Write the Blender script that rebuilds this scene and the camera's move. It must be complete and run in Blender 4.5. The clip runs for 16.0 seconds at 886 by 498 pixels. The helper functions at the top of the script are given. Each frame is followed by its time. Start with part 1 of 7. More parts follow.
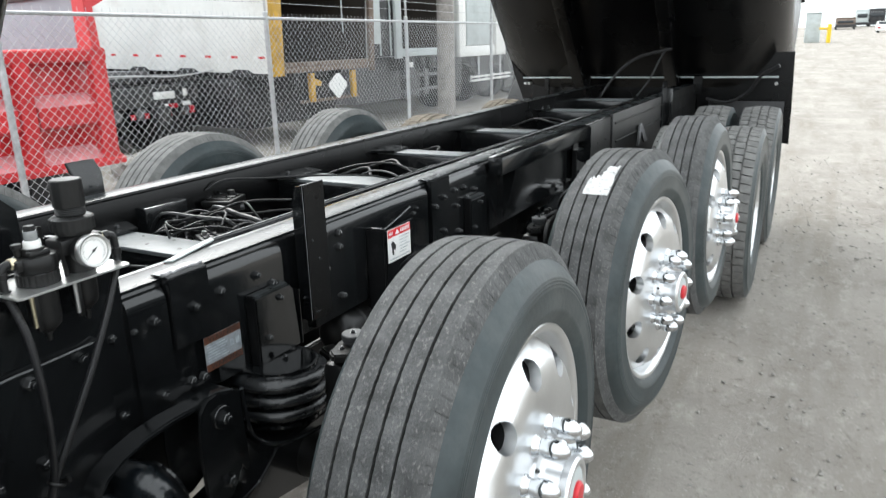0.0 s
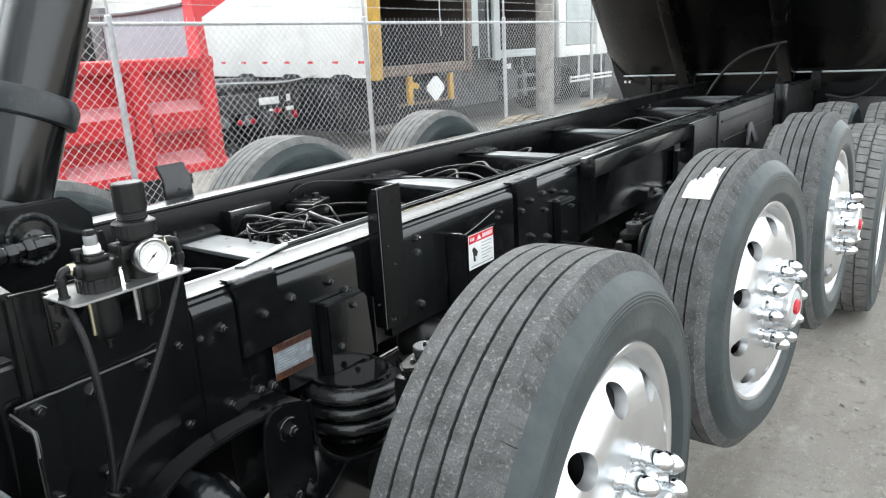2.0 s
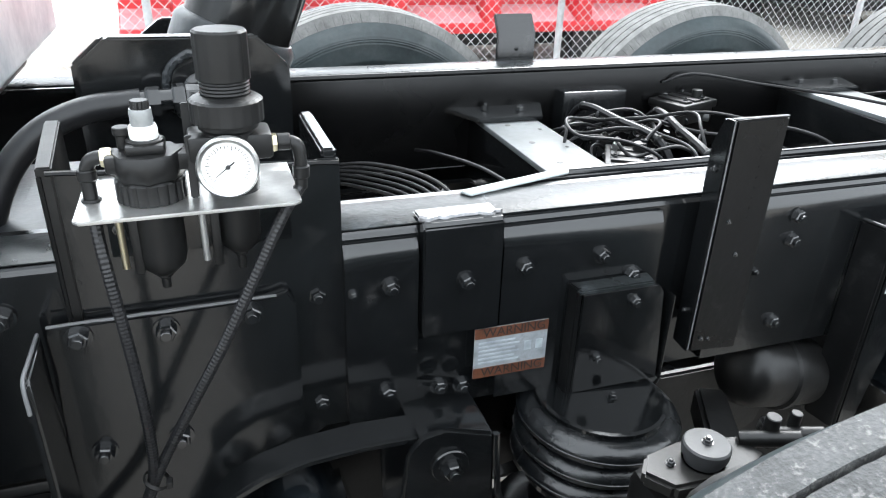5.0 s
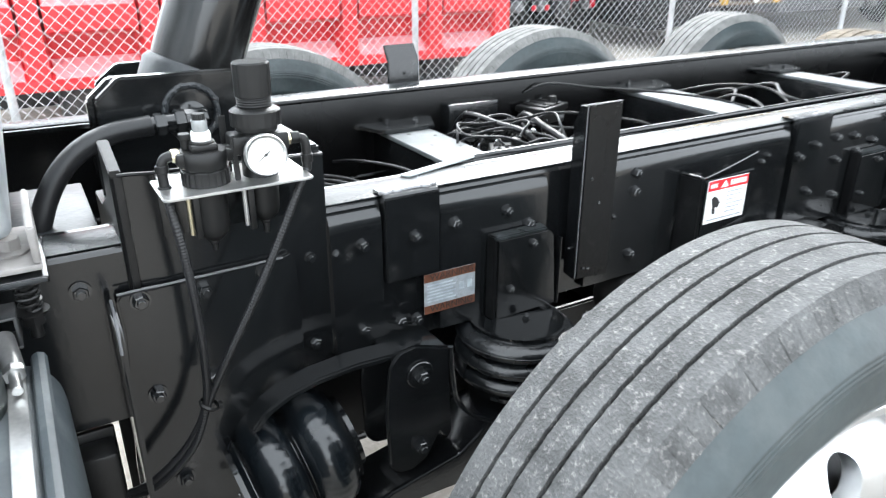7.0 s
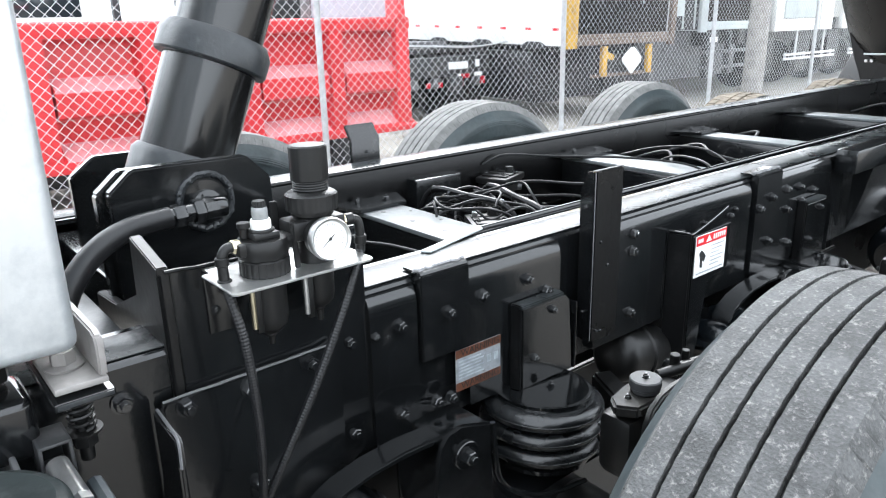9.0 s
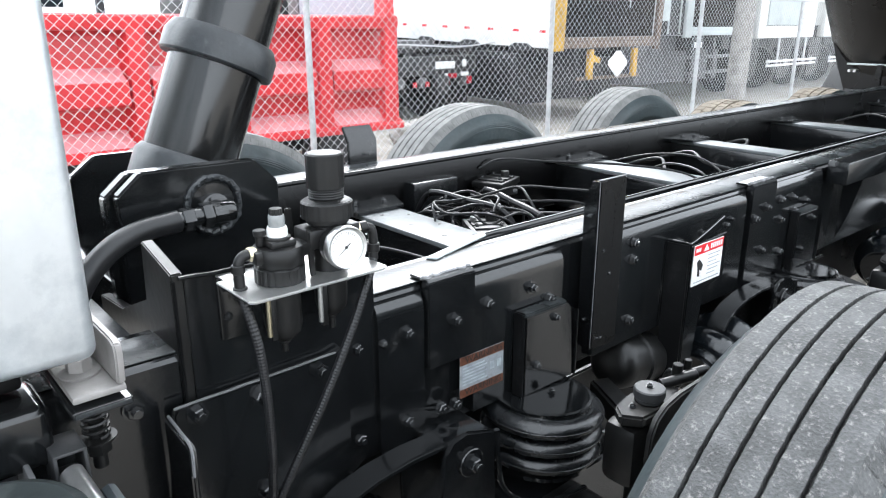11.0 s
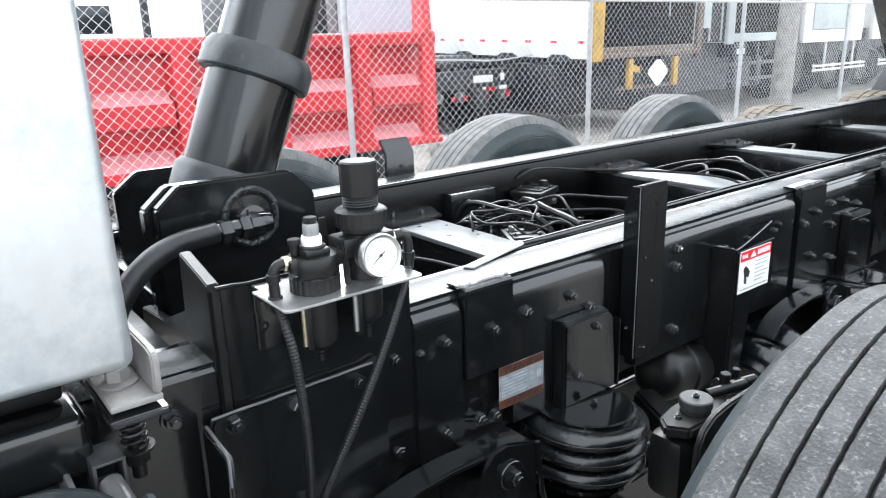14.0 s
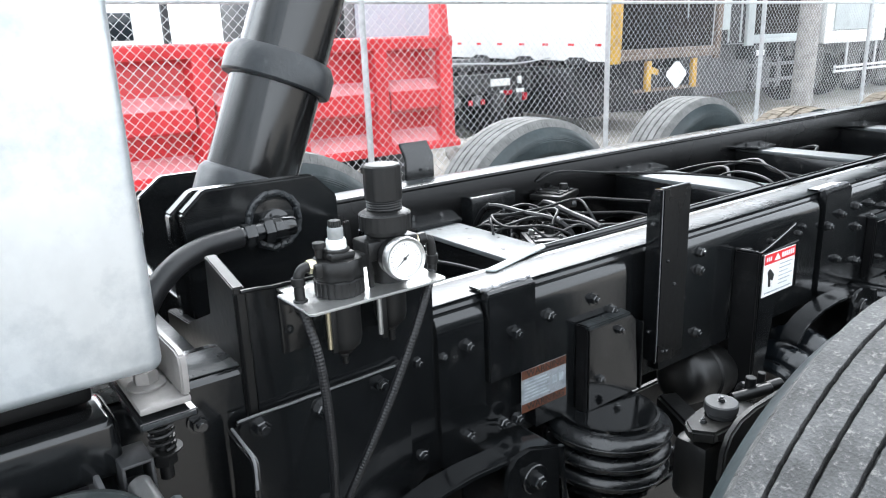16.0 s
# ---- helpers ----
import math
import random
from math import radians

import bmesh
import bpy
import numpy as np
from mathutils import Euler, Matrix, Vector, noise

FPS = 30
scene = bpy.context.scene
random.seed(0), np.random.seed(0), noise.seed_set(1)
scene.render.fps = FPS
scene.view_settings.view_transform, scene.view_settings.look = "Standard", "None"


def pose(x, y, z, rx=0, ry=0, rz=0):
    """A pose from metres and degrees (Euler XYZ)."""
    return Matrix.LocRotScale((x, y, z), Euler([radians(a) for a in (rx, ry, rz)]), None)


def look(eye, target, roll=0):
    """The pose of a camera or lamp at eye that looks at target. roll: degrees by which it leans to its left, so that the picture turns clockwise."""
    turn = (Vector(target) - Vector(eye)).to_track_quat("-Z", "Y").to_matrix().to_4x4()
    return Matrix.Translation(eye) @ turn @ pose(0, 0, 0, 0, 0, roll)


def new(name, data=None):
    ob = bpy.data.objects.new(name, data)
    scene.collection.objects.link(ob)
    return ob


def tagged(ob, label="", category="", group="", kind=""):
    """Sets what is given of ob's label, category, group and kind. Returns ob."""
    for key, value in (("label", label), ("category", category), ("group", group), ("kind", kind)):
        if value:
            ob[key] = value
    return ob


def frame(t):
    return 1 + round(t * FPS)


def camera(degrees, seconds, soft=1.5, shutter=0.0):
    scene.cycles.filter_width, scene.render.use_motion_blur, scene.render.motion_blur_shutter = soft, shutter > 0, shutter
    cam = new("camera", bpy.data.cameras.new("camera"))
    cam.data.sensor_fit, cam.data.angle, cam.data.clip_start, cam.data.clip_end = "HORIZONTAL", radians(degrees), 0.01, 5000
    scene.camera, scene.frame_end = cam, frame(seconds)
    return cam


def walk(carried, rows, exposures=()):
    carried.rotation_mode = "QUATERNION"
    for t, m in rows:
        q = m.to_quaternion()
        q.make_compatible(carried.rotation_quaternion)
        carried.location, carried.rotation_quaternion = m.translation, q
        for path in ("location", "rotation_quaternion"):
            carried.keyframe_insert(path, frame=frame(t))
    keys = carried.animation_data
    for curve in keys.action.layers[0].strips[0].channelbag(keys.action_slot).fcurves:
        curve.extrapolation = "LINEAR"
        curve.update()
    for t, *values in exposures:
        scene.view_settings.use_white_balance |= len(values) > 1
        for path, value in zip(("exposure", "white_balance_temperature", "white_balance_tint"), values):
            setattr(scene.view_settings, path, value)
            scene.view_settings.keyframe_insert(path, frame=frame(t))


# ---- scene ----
cam = camera(63.6, 16.0, soft=1.1, shutter=0.4)
EXPOSURES = [(0.0, 0.22, 6350, 7), (1.5, 0.46, 6350, 7), (3.0, 0.49, 6250, 8), (4.0, 0.74, 6200, 8), (4.5, 0.91, 6150, 8), (6.8, 1.28, 6150, 8), (7.3, 1.10, 6150, 8), (8.5, 0.99, 6100, 9), (11.0, 0.93, 6100, 9), (16.0, 0.84, 6100, 9)]
PATH = [
    (0, (1.068, 1.512, 1.55), (0.154, 3.202, 0.994), -1.6),
    (0.5, (1.053, 1.621, 1.562), (0.024, 3.265, 1.073), -0.1),
    (1, (1.029, 1.632, 1.559), (-0.126, 3.195, 1.088), -0.9),
    (1.5, (1.058, 1.623, 1.544), (-0.08, 3.196, 1.063), -2.9),
    (2, (1.052, 1.615, 1.532), (-0.094, 3.163, 0.993), -3.1),
    (2.5, (1.047, 1.618, 1.529), (-0.112, 3.149, 0.97), -3.3),
    (3, (1.027, 1.636, 1.524), (-0.159, 3.134, 0.933), -1.5),
    (3.5, (0.932, 1.759, 1.499), (-0.351, 3.125, 0.801), 0.0),
    (4, (0.809, 1.905, 1.495), (-0.633, 3.028, 0.681), 1.5),
    (4.5, (0.73, 2.09, 1.482), (-0.92, 2.87, 0.664), 2.4),
    (4.7, (0.705, 2.158, 1.469), (-0.994, 2.75, 0.596), 1.9),
    (6.8, (0.916, 1.982, 1.491), (-0.727, 2.78, 0.678), 0.2),
    (7, (0.952, 1.928, 1.502), (-0.63, 2.863, 0.713), 0.1),
    (7.5, (1.049, 1.841, 1.504), (-0.539, 2.84, 0.812), 1.7),
    (8, (1.087, 1.788, 1.499), (-0.497, 2.79, 0.8), 0.1),
    (8.5, (0.89, 1.773, 1.502), (-0.657, 2.88, 0.883), -1.5),
    (8.7, (0.833, 1.77, 1.499), (-0.66, 2.96, 0.903), -2.1),
    (11, (0.792, 1.735, 1.514), (-0.649, 2.984, 0.911), -0.0),
    (11.5, (0.791, 1.738, 1.509), (-0.665, 2.975, 0.919), -0.5),
    (12, (0.791, 1.745, 1.506), (-0.687, 2.962, 0.925), -1.1),
    (12.5, (0.794, 1.75, 1.506), (-0.691, 2.964, 0.936), -1.3),
    (13, (0.794, 1.751, 1.506), (-0.691, 2.964, 0.94), -1.4),
    (13.5, (0.795, 1.747, 1.506), (-0.694, 2.958, 0.943), -1.3),
    (14, (0.789, 1.746, 1.502), (-0.733, 2.914, 0.939), -1.8),
    (14.5, (0.786, 1.746, 1.501), (-0.753, 2.891, 0.936), -2.4),
    (15, (0.785, 1.743, 1.504), (-0.769, 2.871, 0.945), -2.2),
    (15.5, (0.786, 1.743, 1.504), (-0.764, 2.879, 0.952), -2.2),
    (16, (0.785, 1.739, 1.502), (-0.769, 2.872, 0.95), -2.3),
]
walk(cam, [(t, look(eye, target, roll)) for t, eye, target, roll in PATH], exposures=EXPOSURES)

# ---- world and light ----
world = bpy.data.worlds.new("overcast")
scene.world = world
world.use_nodes = True
wn, wl = world.node_tree.nodes, world.node_tree.links
wn.clear()
sky = wn.new("ShaderNodeTexSky")
sky.sky_type, sky.sun_disc = "NISHITA", False
sky.sun_elevation, sky.sun_rotation = radians(41), radians(307)
sky.air_density, sky.dust_density, sky.ozone_density = 1.0, 5.0, 1.0
grey = wn.new("ShaderNodeHueSaturation")
grey.inputs["Saturation"].default_value = 0.10
bg = wn.new("ShaderNodeBackground")
bg.inputs["Strength"].default_value = 0.15
cloud = wn.new("ShaderNodeBackground")          # even cloud cover over the clear sky
cloud.inputs["Color"].default_value = (0.93, 0.97, 1.0, 1)
cloud.inputs["Strength"].default_value = 1.55
both = wn.new("ShaderNodeAddShader")
wout = wn.new("ShaderNodeOutputWorld")
wl.new(sky.outputs[0], grey.inputs["Color"])
wl.new(grey.outputs[0], bg.inputs["Color"])
wl.new(bg.outputs[0], both.inputs[0])
wl.new(cloud.outputs[0], both.inputs[1])
wl.new(both.outputs[0], wout.inputs["Surface"])

sun = new("sun", bpy.data.lights.new("sun", "SUN"))
sun.data.energy, sun.data.angle, sun.data.color = 1.0, radians(25), (1.0, 0.97, 0.93)
sun.matrix_world = look((-12, 12, 13), (0, 3, 0))


# ---- materials ----
def mat(name, base, rough=0.5, metal=0.0, vary=0.25, scale=6.0, fine=60.0, bump=0.1, dirt=None, dirt_amount=0.5, dirt_scale=3.0, coat=0.0, rough_vary=0.1, spec=0.5):
    """Paint, metal or rubber with coarse and fine variation, a dirt colour in patches and fine relief."""
    m = bpy.data.materials.new(name)
    m.use_nodes = True
    n, l = m.node_tree.nodes, m.node_tree.links
    p = n["Principled BSDF"]
    co = n.new("ShaderNodeTexCoord")
    big, small = n.new("ShaderNodeTexNoise"), n.new("ShaderNodeTexNoise")
    big.inputs["Scale"].default_value, big.inputs["Detail"].default_value = scale, 6
    small.inputs["Scale"].default_value, small.inputs["Detail"].default_value = fine, 4
    for t in (big, small):
        l.new(co.outputs["Object"], t.inputs["Vector"])
    ramp = n.new("ShaderNodeValToRGB")
    ramp.color_ramp.elements[0].position, ramp.color_ramp.elements[1].position = 0.3, 0.7
    ramp.color_ramp.elements[0].color = (*[c * (1 - vary) for c in base], 1)
    ramp.color_ramp.elements[1].color = (*[min(1, c * (1 + vary)) for c in base], 1)
    l.new(big.outputs["Fac"], ramp.inputs["Fac"])
    colour = ramp.outputs["Color"]
    mix = n.new("ShaderNodeMix")
    mix.data_type, mix.blend_type = "RGBA", "MULTIPLY"
    mix.inputs["Factor"].default_value = min(1, vary * 1.5)
    l.new(colour, mix.inputs["A"])
    l.new(small.outputs["Fac"], mix.inputs["B"])
    colour = mix.outputs["Result"]
    if dirt:
        spots = n.new("ShaderNodeTexNoise")
        spots.inputs["Scale"].default_value, spots.inputs["Detail"].default_value, spots.inputs["Roughness"].default_value = dirt_scale, 9, 0.7
        l.new(co.outputs["Object"], spots.inputs["Vector"])
        cut = n.new("ShaderNodeMapRange")
        cut.inputs["From Min"].default_value, cut.inputs["From Max"].default_value = 0.62 - 0.3 * dirt_amount, 0.85 - 0.3 * dirt_amount
        l.new(spots.outputs["Fac"], cut.inputs["Value"])
        over = n.new("ShaderNodeMix")
        over.data_type = "RGBA"
        over.inputs["B"].default_value = (*dirt, 1)
        l.new(cut.outputs["Result"], over.inputs["Factor"])
        l.new(colour, over.inputs["A"])
        colour = over.outputs["Result"]
    l.new(colour, p.inputs["Base Color"])
    rr = n.new("ShaderNodeMapRange")
    rr.inputs["To Min"].default_value, rr.inputs["To Max"].default_value = max(0.02, rough - rough_vary), min(1, rough + rough_vary)
    l.new(big.outputs["Fac"], rr.inputs["Value"])
    l.new(rr.outputs["Result"], p.inputs["Roughness"])
    p.inputs["Metallic"].default_value = metal
    p.inputs["Specular IOR Level"].default_value = spec
    p.inputs["Coat Weight"].default_value = coat
    p.inputs["Coat Roughness"].default_value = 0.12
    if bump:
        b = n.new("ShaderNodeBump")
        b.inputs["Strength"].default_value, b.inputs["Distance"].default_value = bump, 0.004
        l.new(small.outputs["Fac"], b.inputs["Height"])
        l.new(b.outputs["Normal"], p.inputs["Normal"])
    return m


BLACK = mat("black_chassis_paint", (0.0076, 0.0083, 0.0090), 0.15, vary=0.3, scale=5, fine=90, bump=0.05, dirt=(0.045, 0.044, 0.043), dirt_amount=0.12, dirt_scale=9, coat=0.38, spec=0.42)
# chassis black again, darker and duller, for faces that read as shaded
SHADE_BLACK = mat("black_bracket_paint", (0.0062, 0.0064, 0.0068), 0.30, vary=0.3, scale=9, fine=90, bump=0.08, dirt=(0.025, 0.025, 0.025), dirt_amount=0.12, dirt_scale=12, spec=0.22)
BLACK_DULL = mat("black_underbody_paint", (0.007, 0.007, 0.007), 0.38, vary=0.3, bump=0.15, dirt=(0.03, 0.028, 0.025), dirt_amount=0.2, spec=0.35, dirt_scale=6)
COLLAR = mat("dusty_black_collar", (0.020, 0.023, 0.026), 0.35, vary=0.3, scale=12, fine=90, bump=0.15, dirt=(0.06, 0.06, 0.06), dirt_amount=0.3, dirt_scale=25)
CYL_BLACK = mat("black_cylinder_paint", (0.008, 0.008, 0.008), 0.17, vary=0.2, scale=4, fine=120, bump=0.03, coat=0.3)
BED_BLACK = mat("black_body_paint", (0.0028, 0.0028, 0.0030), 0.27, vary=0.3, scale=2, fine=40, bump=0.06, dirt=(0.006, 0.006, 0.006), dirt_amount=0.3, spec=0.30)
WORN = mat("worn_bare_edge", (0.34, 0.34, 0.35), 0.4, metal=0.6, vary=0.5, scale=25, fine=160, bump=0.4, dirt=(0.02, 0.02, 0.02), dirt_amount=0.5, dirt_scale=30)
RUBBER = mat("tyre_sidewall_rubber", (0.038, 0.050, 0.053), 0.42, vary=0.3, scale=7, fine=70, bump=0.12, dirt=(0.065, 0.073, 0.073), dirt_amount=0.38, dirt_scale=6, spec=0.4)
TREAD = mat("dusty_tread_rubber", (0.108, 0.109, 0.109), 0.78, vary=0.38, scale=24, fine=280, bump=0.6, dirt=(0.27, 0.262, 0.25), dirt_amount=0.24, dirt_scale=140, spec=0.32)
TREAD_PALE = mat("pale_dusty_tread_rubber", (0.205, 0.203, 0.196), 0.9, vary=0.25, scale=20, fine=120, bump=0.5, dirt=(0.12, 0.12, 0.118), dirt_amount=0.35, dirt_scale=30, spec=0.2)
TREAD_TAN = mat("muddy_tread_rubber", (0.25, 0.215, 0.17), 0.9, vary=0.3, scale=9, fine=90, bump=0.5, dirt=(0.10, 0.09, 0.08), dirt_amount=0.4, dirt_scale=14, spec=0.2)
HOSE = mat("black_hose_rubber", (0.012, 0.012, 0.013), 0.38, vary=0.2, bump=0.1, spec=0.4)
AIR_LINE = mat("black_air_line", (0.007, 0.007, 0.008), 0.46, vary=0.2, bump=0.05, spec=0.28)
LIFT_BAG = mat("glossy_bellows_rubber", (0.006, 0.008, 0.010), 0.24, vary=0.25, scale=12, fine=120, bump=0.12, coat=0.25)
CAP_RUBBER = mat("dull_dark_cap_rubber", (0.034, 0.041, 0.041), 0.42, vary=0.3, scale=9, bump=0.2, dirt=(0.065, 0.072, 0.07), dirt_amount=0.35, dirt_scale=16)
BOLT_PAINT = mat("painted_bolt", (0.010, 0.011, 0.012), 0.16, vary=0.3, scale=60, bump=0.1, coat=0.8)
BAG = mat("air_spring_rubber", (0.008, 0.009, 0.010), 0.27, vary=0.3, scale=14, fine=120, bump=0.25, dirt=(0.03, 0.031, 0.032), dirt_amount=0.25, dirt_scale=14, coat=0.15)
ALU = mat("polished_aluminium", (0.78, 0.79, 0.80), 0.33, metal=1.0, vary=0.05, scale=8, fine=150, bump=0.03, rough_vary=0.06)
CHROME = mat("chrome", (0.62, 0.64, 0.66), 0.06, metal=1.0, vary=0.03, bump=0.0, rough_vary=0.03)
STEEL = mat("zinc_plated_steel", (0.55, 0.55, 0.54), 0.34, metal=0.9, vary=0.15, scale=20, fine=160, bump=0.1)
# bluish patches: stains, and mottled reflections put into the colour
TANK_ALU = mat("brushed_tank_aluminium", (0.80, 0.83, 0.85), 0.42, metal=0.85, vary=0.08, scale=4, fine=60, bump=0.08, dirt=(0.46, 0.50, 0.53), dirt_amount=0.62, dirt_scale=5.5)
BRACKET = mat("cast_grey_bracket", (0.27, 0.255, 0.245), 0.55, metal=0.2, vary=0.25, scale=20, bump=0.2, dirt=(0.18, 0.17, 0.16), dirt_amount=0.35, dirt_scale=20)
GREY_TANK = mat("dark_grey_tank_plastic", (0.050, 0.060, 0.066), 0.5, vary=0.25, scale=6, bump=0.15, dirt=(0.10, 0.11, 0.112), dirt_amount=0.4, dirt_scale=8)
PLASTIC = mat("black_plastic", (0.009, 0.009, 0.009), 0.42, vary=0.2, scale=20, bump=0.1, spec=0.32)
BRASS = mat("brass", (0.64, 0.57, 0.40), 0.28, metal=1.0, vary=0.15, bump=0.05)
DIAL = mat("dial_white", (0.80, 0.80, 0.78), 0.35, vary=0.03, bump=0.0)
DOME = mat("clear_plastic_dome", (0.24, 0.25, 0.25), 0.08, vary=0.2, scale=90, bump=0.0, coat=0.5)
INK = mat("printed_black", (0.015, 0.015, 0.015), 0.5, vary=0.1, bump=0.0)
LABEL_WHITE = mat("label_white", (0.78, 0.78, 0.77), 0.4, vary=0.05, scale=20, bump=0.0, dirt=(0.5, 0.5, 0.48), dirt_amount=0.2, dirt_scale=40)
LABEL_RED = mat("label_red", (0.62, 0.015, 0.02), 0.4, vary=0.1, bump=0.0)
LABEL_ORANGE = mat("label_orange", (0.13, 0.048, 0.026), 0.45, vary=0.3, scale=60, bump=0.0, dirt=(0.06, 0.03, 0.018), dirt_amount=0.45, dirt_scale=90)
LABEL_TORN = mat("torn_paper_label", (0.62, 0.62, 0.61), 0.6, vary=0.15, scale=40, bump=0.2, dirt=(0.15, 0.15, 0.15), dirt_amount=0.42, dirt_scale=60)
CROSS_GREY = mat("pale_grey_frame_paint", (0.13, 0.142, 0.146), 0.45, vary=0.3, scale=8, bump=0.12, dirt=(0.07, 0.075, 0.075), dirt_amount=0.4, dirt_scale=10, spec=0.35)
LABEL_DULL = mat("worn_label_white", (0.31, 0.335, 0.355), 0.5, vary=0.25, scale=60, bump=0.0, dirt=(0.14, 0.145, 0.15), dirt_amount=0.45, dirt_scale=60)
LABEL_GREY = mat("label_grey_print", (0.36, 0.40, 0.43), 0.45, vary=0.2, scale=60, bump=0.0)
RED_CAP = mat("red_hub_plug", (0.55, 0.02, 0.03), 0.3, vary=0.1, bump=0.0)
RED = mat("red_body_paint", (0.62, 0.028, 0.035), 0.38, vary=0.14, scale=3, fine=40, bump=0.06, dirt=(0.50, 0.04, 0.04), dirt_amount=0.1, dirt_scale=4, coat=0.1)
# paler red for the ledge tops, sky light put into the colour
RED_LIT = mat("sun_faded_ledge_paint", (0.72, 0.25, 0.27), 0.5, vary=0.12, scale=5, fine=40, bump=0.06, dirt=(0.70, 0.34, 0.35), dirt_amount=0.5, dirt_scale=7)
BULKHEAD = mat("weathered_grey_steel", (0.33, 0.35, 0.39), 0.55, vary=0.15, scale=3, bump=0.1, dirt=(0.25, 0.26, 0.30), dirt_amount=0.4)
WIRE = mat("galvanised_wire", (0.52, 0.53, 0.54), 0.5, metal=0.3, vary=0.1, scale=12, bump=0.0)
FLANGE = mat("worn_grey_flange_paint", (0.018, 0.021, 0.022), 0.28, vary=0.4, scale=9, fine=120, bump=0.16, dirt=(0.075, 0.082, 0.088), dirt_amount=0.35, dirt_scale=14, spec=0.18)
CAP_GREY = mat("grimy_cap_steel", (0.045, 0.046, 0.048), 0.45, vary=0.3, scale=40, bump=0.15)
GALV = mat("galvanised_steel", (0.50, 0.51, 0.52), 0.48, metal=0.4, vary=0.15, scale=12, bump=0.1)
WHITE = mat("white_trailer_paint", (0.76, 0.76, 0.74), 0.45, vary=0.06, scale=1.5, fine=20, bump=0.04, dirt=(0.60, 0.59, 0.56), dirt_amount=0.45, dirt_scale=1.2)
YELLOW = mat("yellow_frame_paint", (0.56, 0.33, 0.04), 0.5, vary=0.2, scale=5, bump=0.1, dirt=(0.22, 0.13, 0.05), dirt_amount=0.4, dirt_scale=6)
RUSTY = mat("rusty_deck_steel", (0.20, 0.155, 0.125), 0.75, vary=0.3, scale=6, bump=0.3, dirt=(0.12, 0.08, 0.055), dirt_amount=0.5, dirt_scale=5)
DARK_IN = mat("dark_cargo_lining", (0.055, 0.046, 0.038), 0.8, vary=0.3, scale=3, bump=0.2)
GREY_PANEL = mat("pale_grey_panel", (0.46, 0.50, 0.50), 0.55, vary=0.1, scale=2, bump=0.05, dirt=(0.33, 0.35, 0.35), dirt_amount=0.4)
DARK_TRUCK = mat("dark_truck_paint", (0.022, 0.023, 0.026), 0.45, vary=0.3, bump=0.1, dirt=(0.07, 0.065, 0.06), dirt_amount=0.35)
POLE_WOOD = mat("weathered_pole_wood", (0.33, 0.305, 0.285), 0.85, vary=0.3, scale=8, fine=30, bump=0.5)
FRAME_GREY = mat("grey_chassis", (0.14, 0.14, 0.145), 0.6, vary=0.3, bump=0.2)
GLASS_DARK = mat("tinted_glass", (0.02, 0.025, 0.03), 0.06, vary=0.1, bump=0.0)
SIGN_YELLOW = mat("bollard_yellow", (0.75, 0.52, 0.02), 0.5, vary=0.1, bump=0.05)
TAIL_RED = mat("tail_lamp_red", (0.45, 0.015, 0.03), 0.25, vary=0.1, bump=0.0)
STONE = mat("rubble_stone", (0.36, 0.34, 0.31), 0.9, vary=0.3, scale=10, bump=0.5)



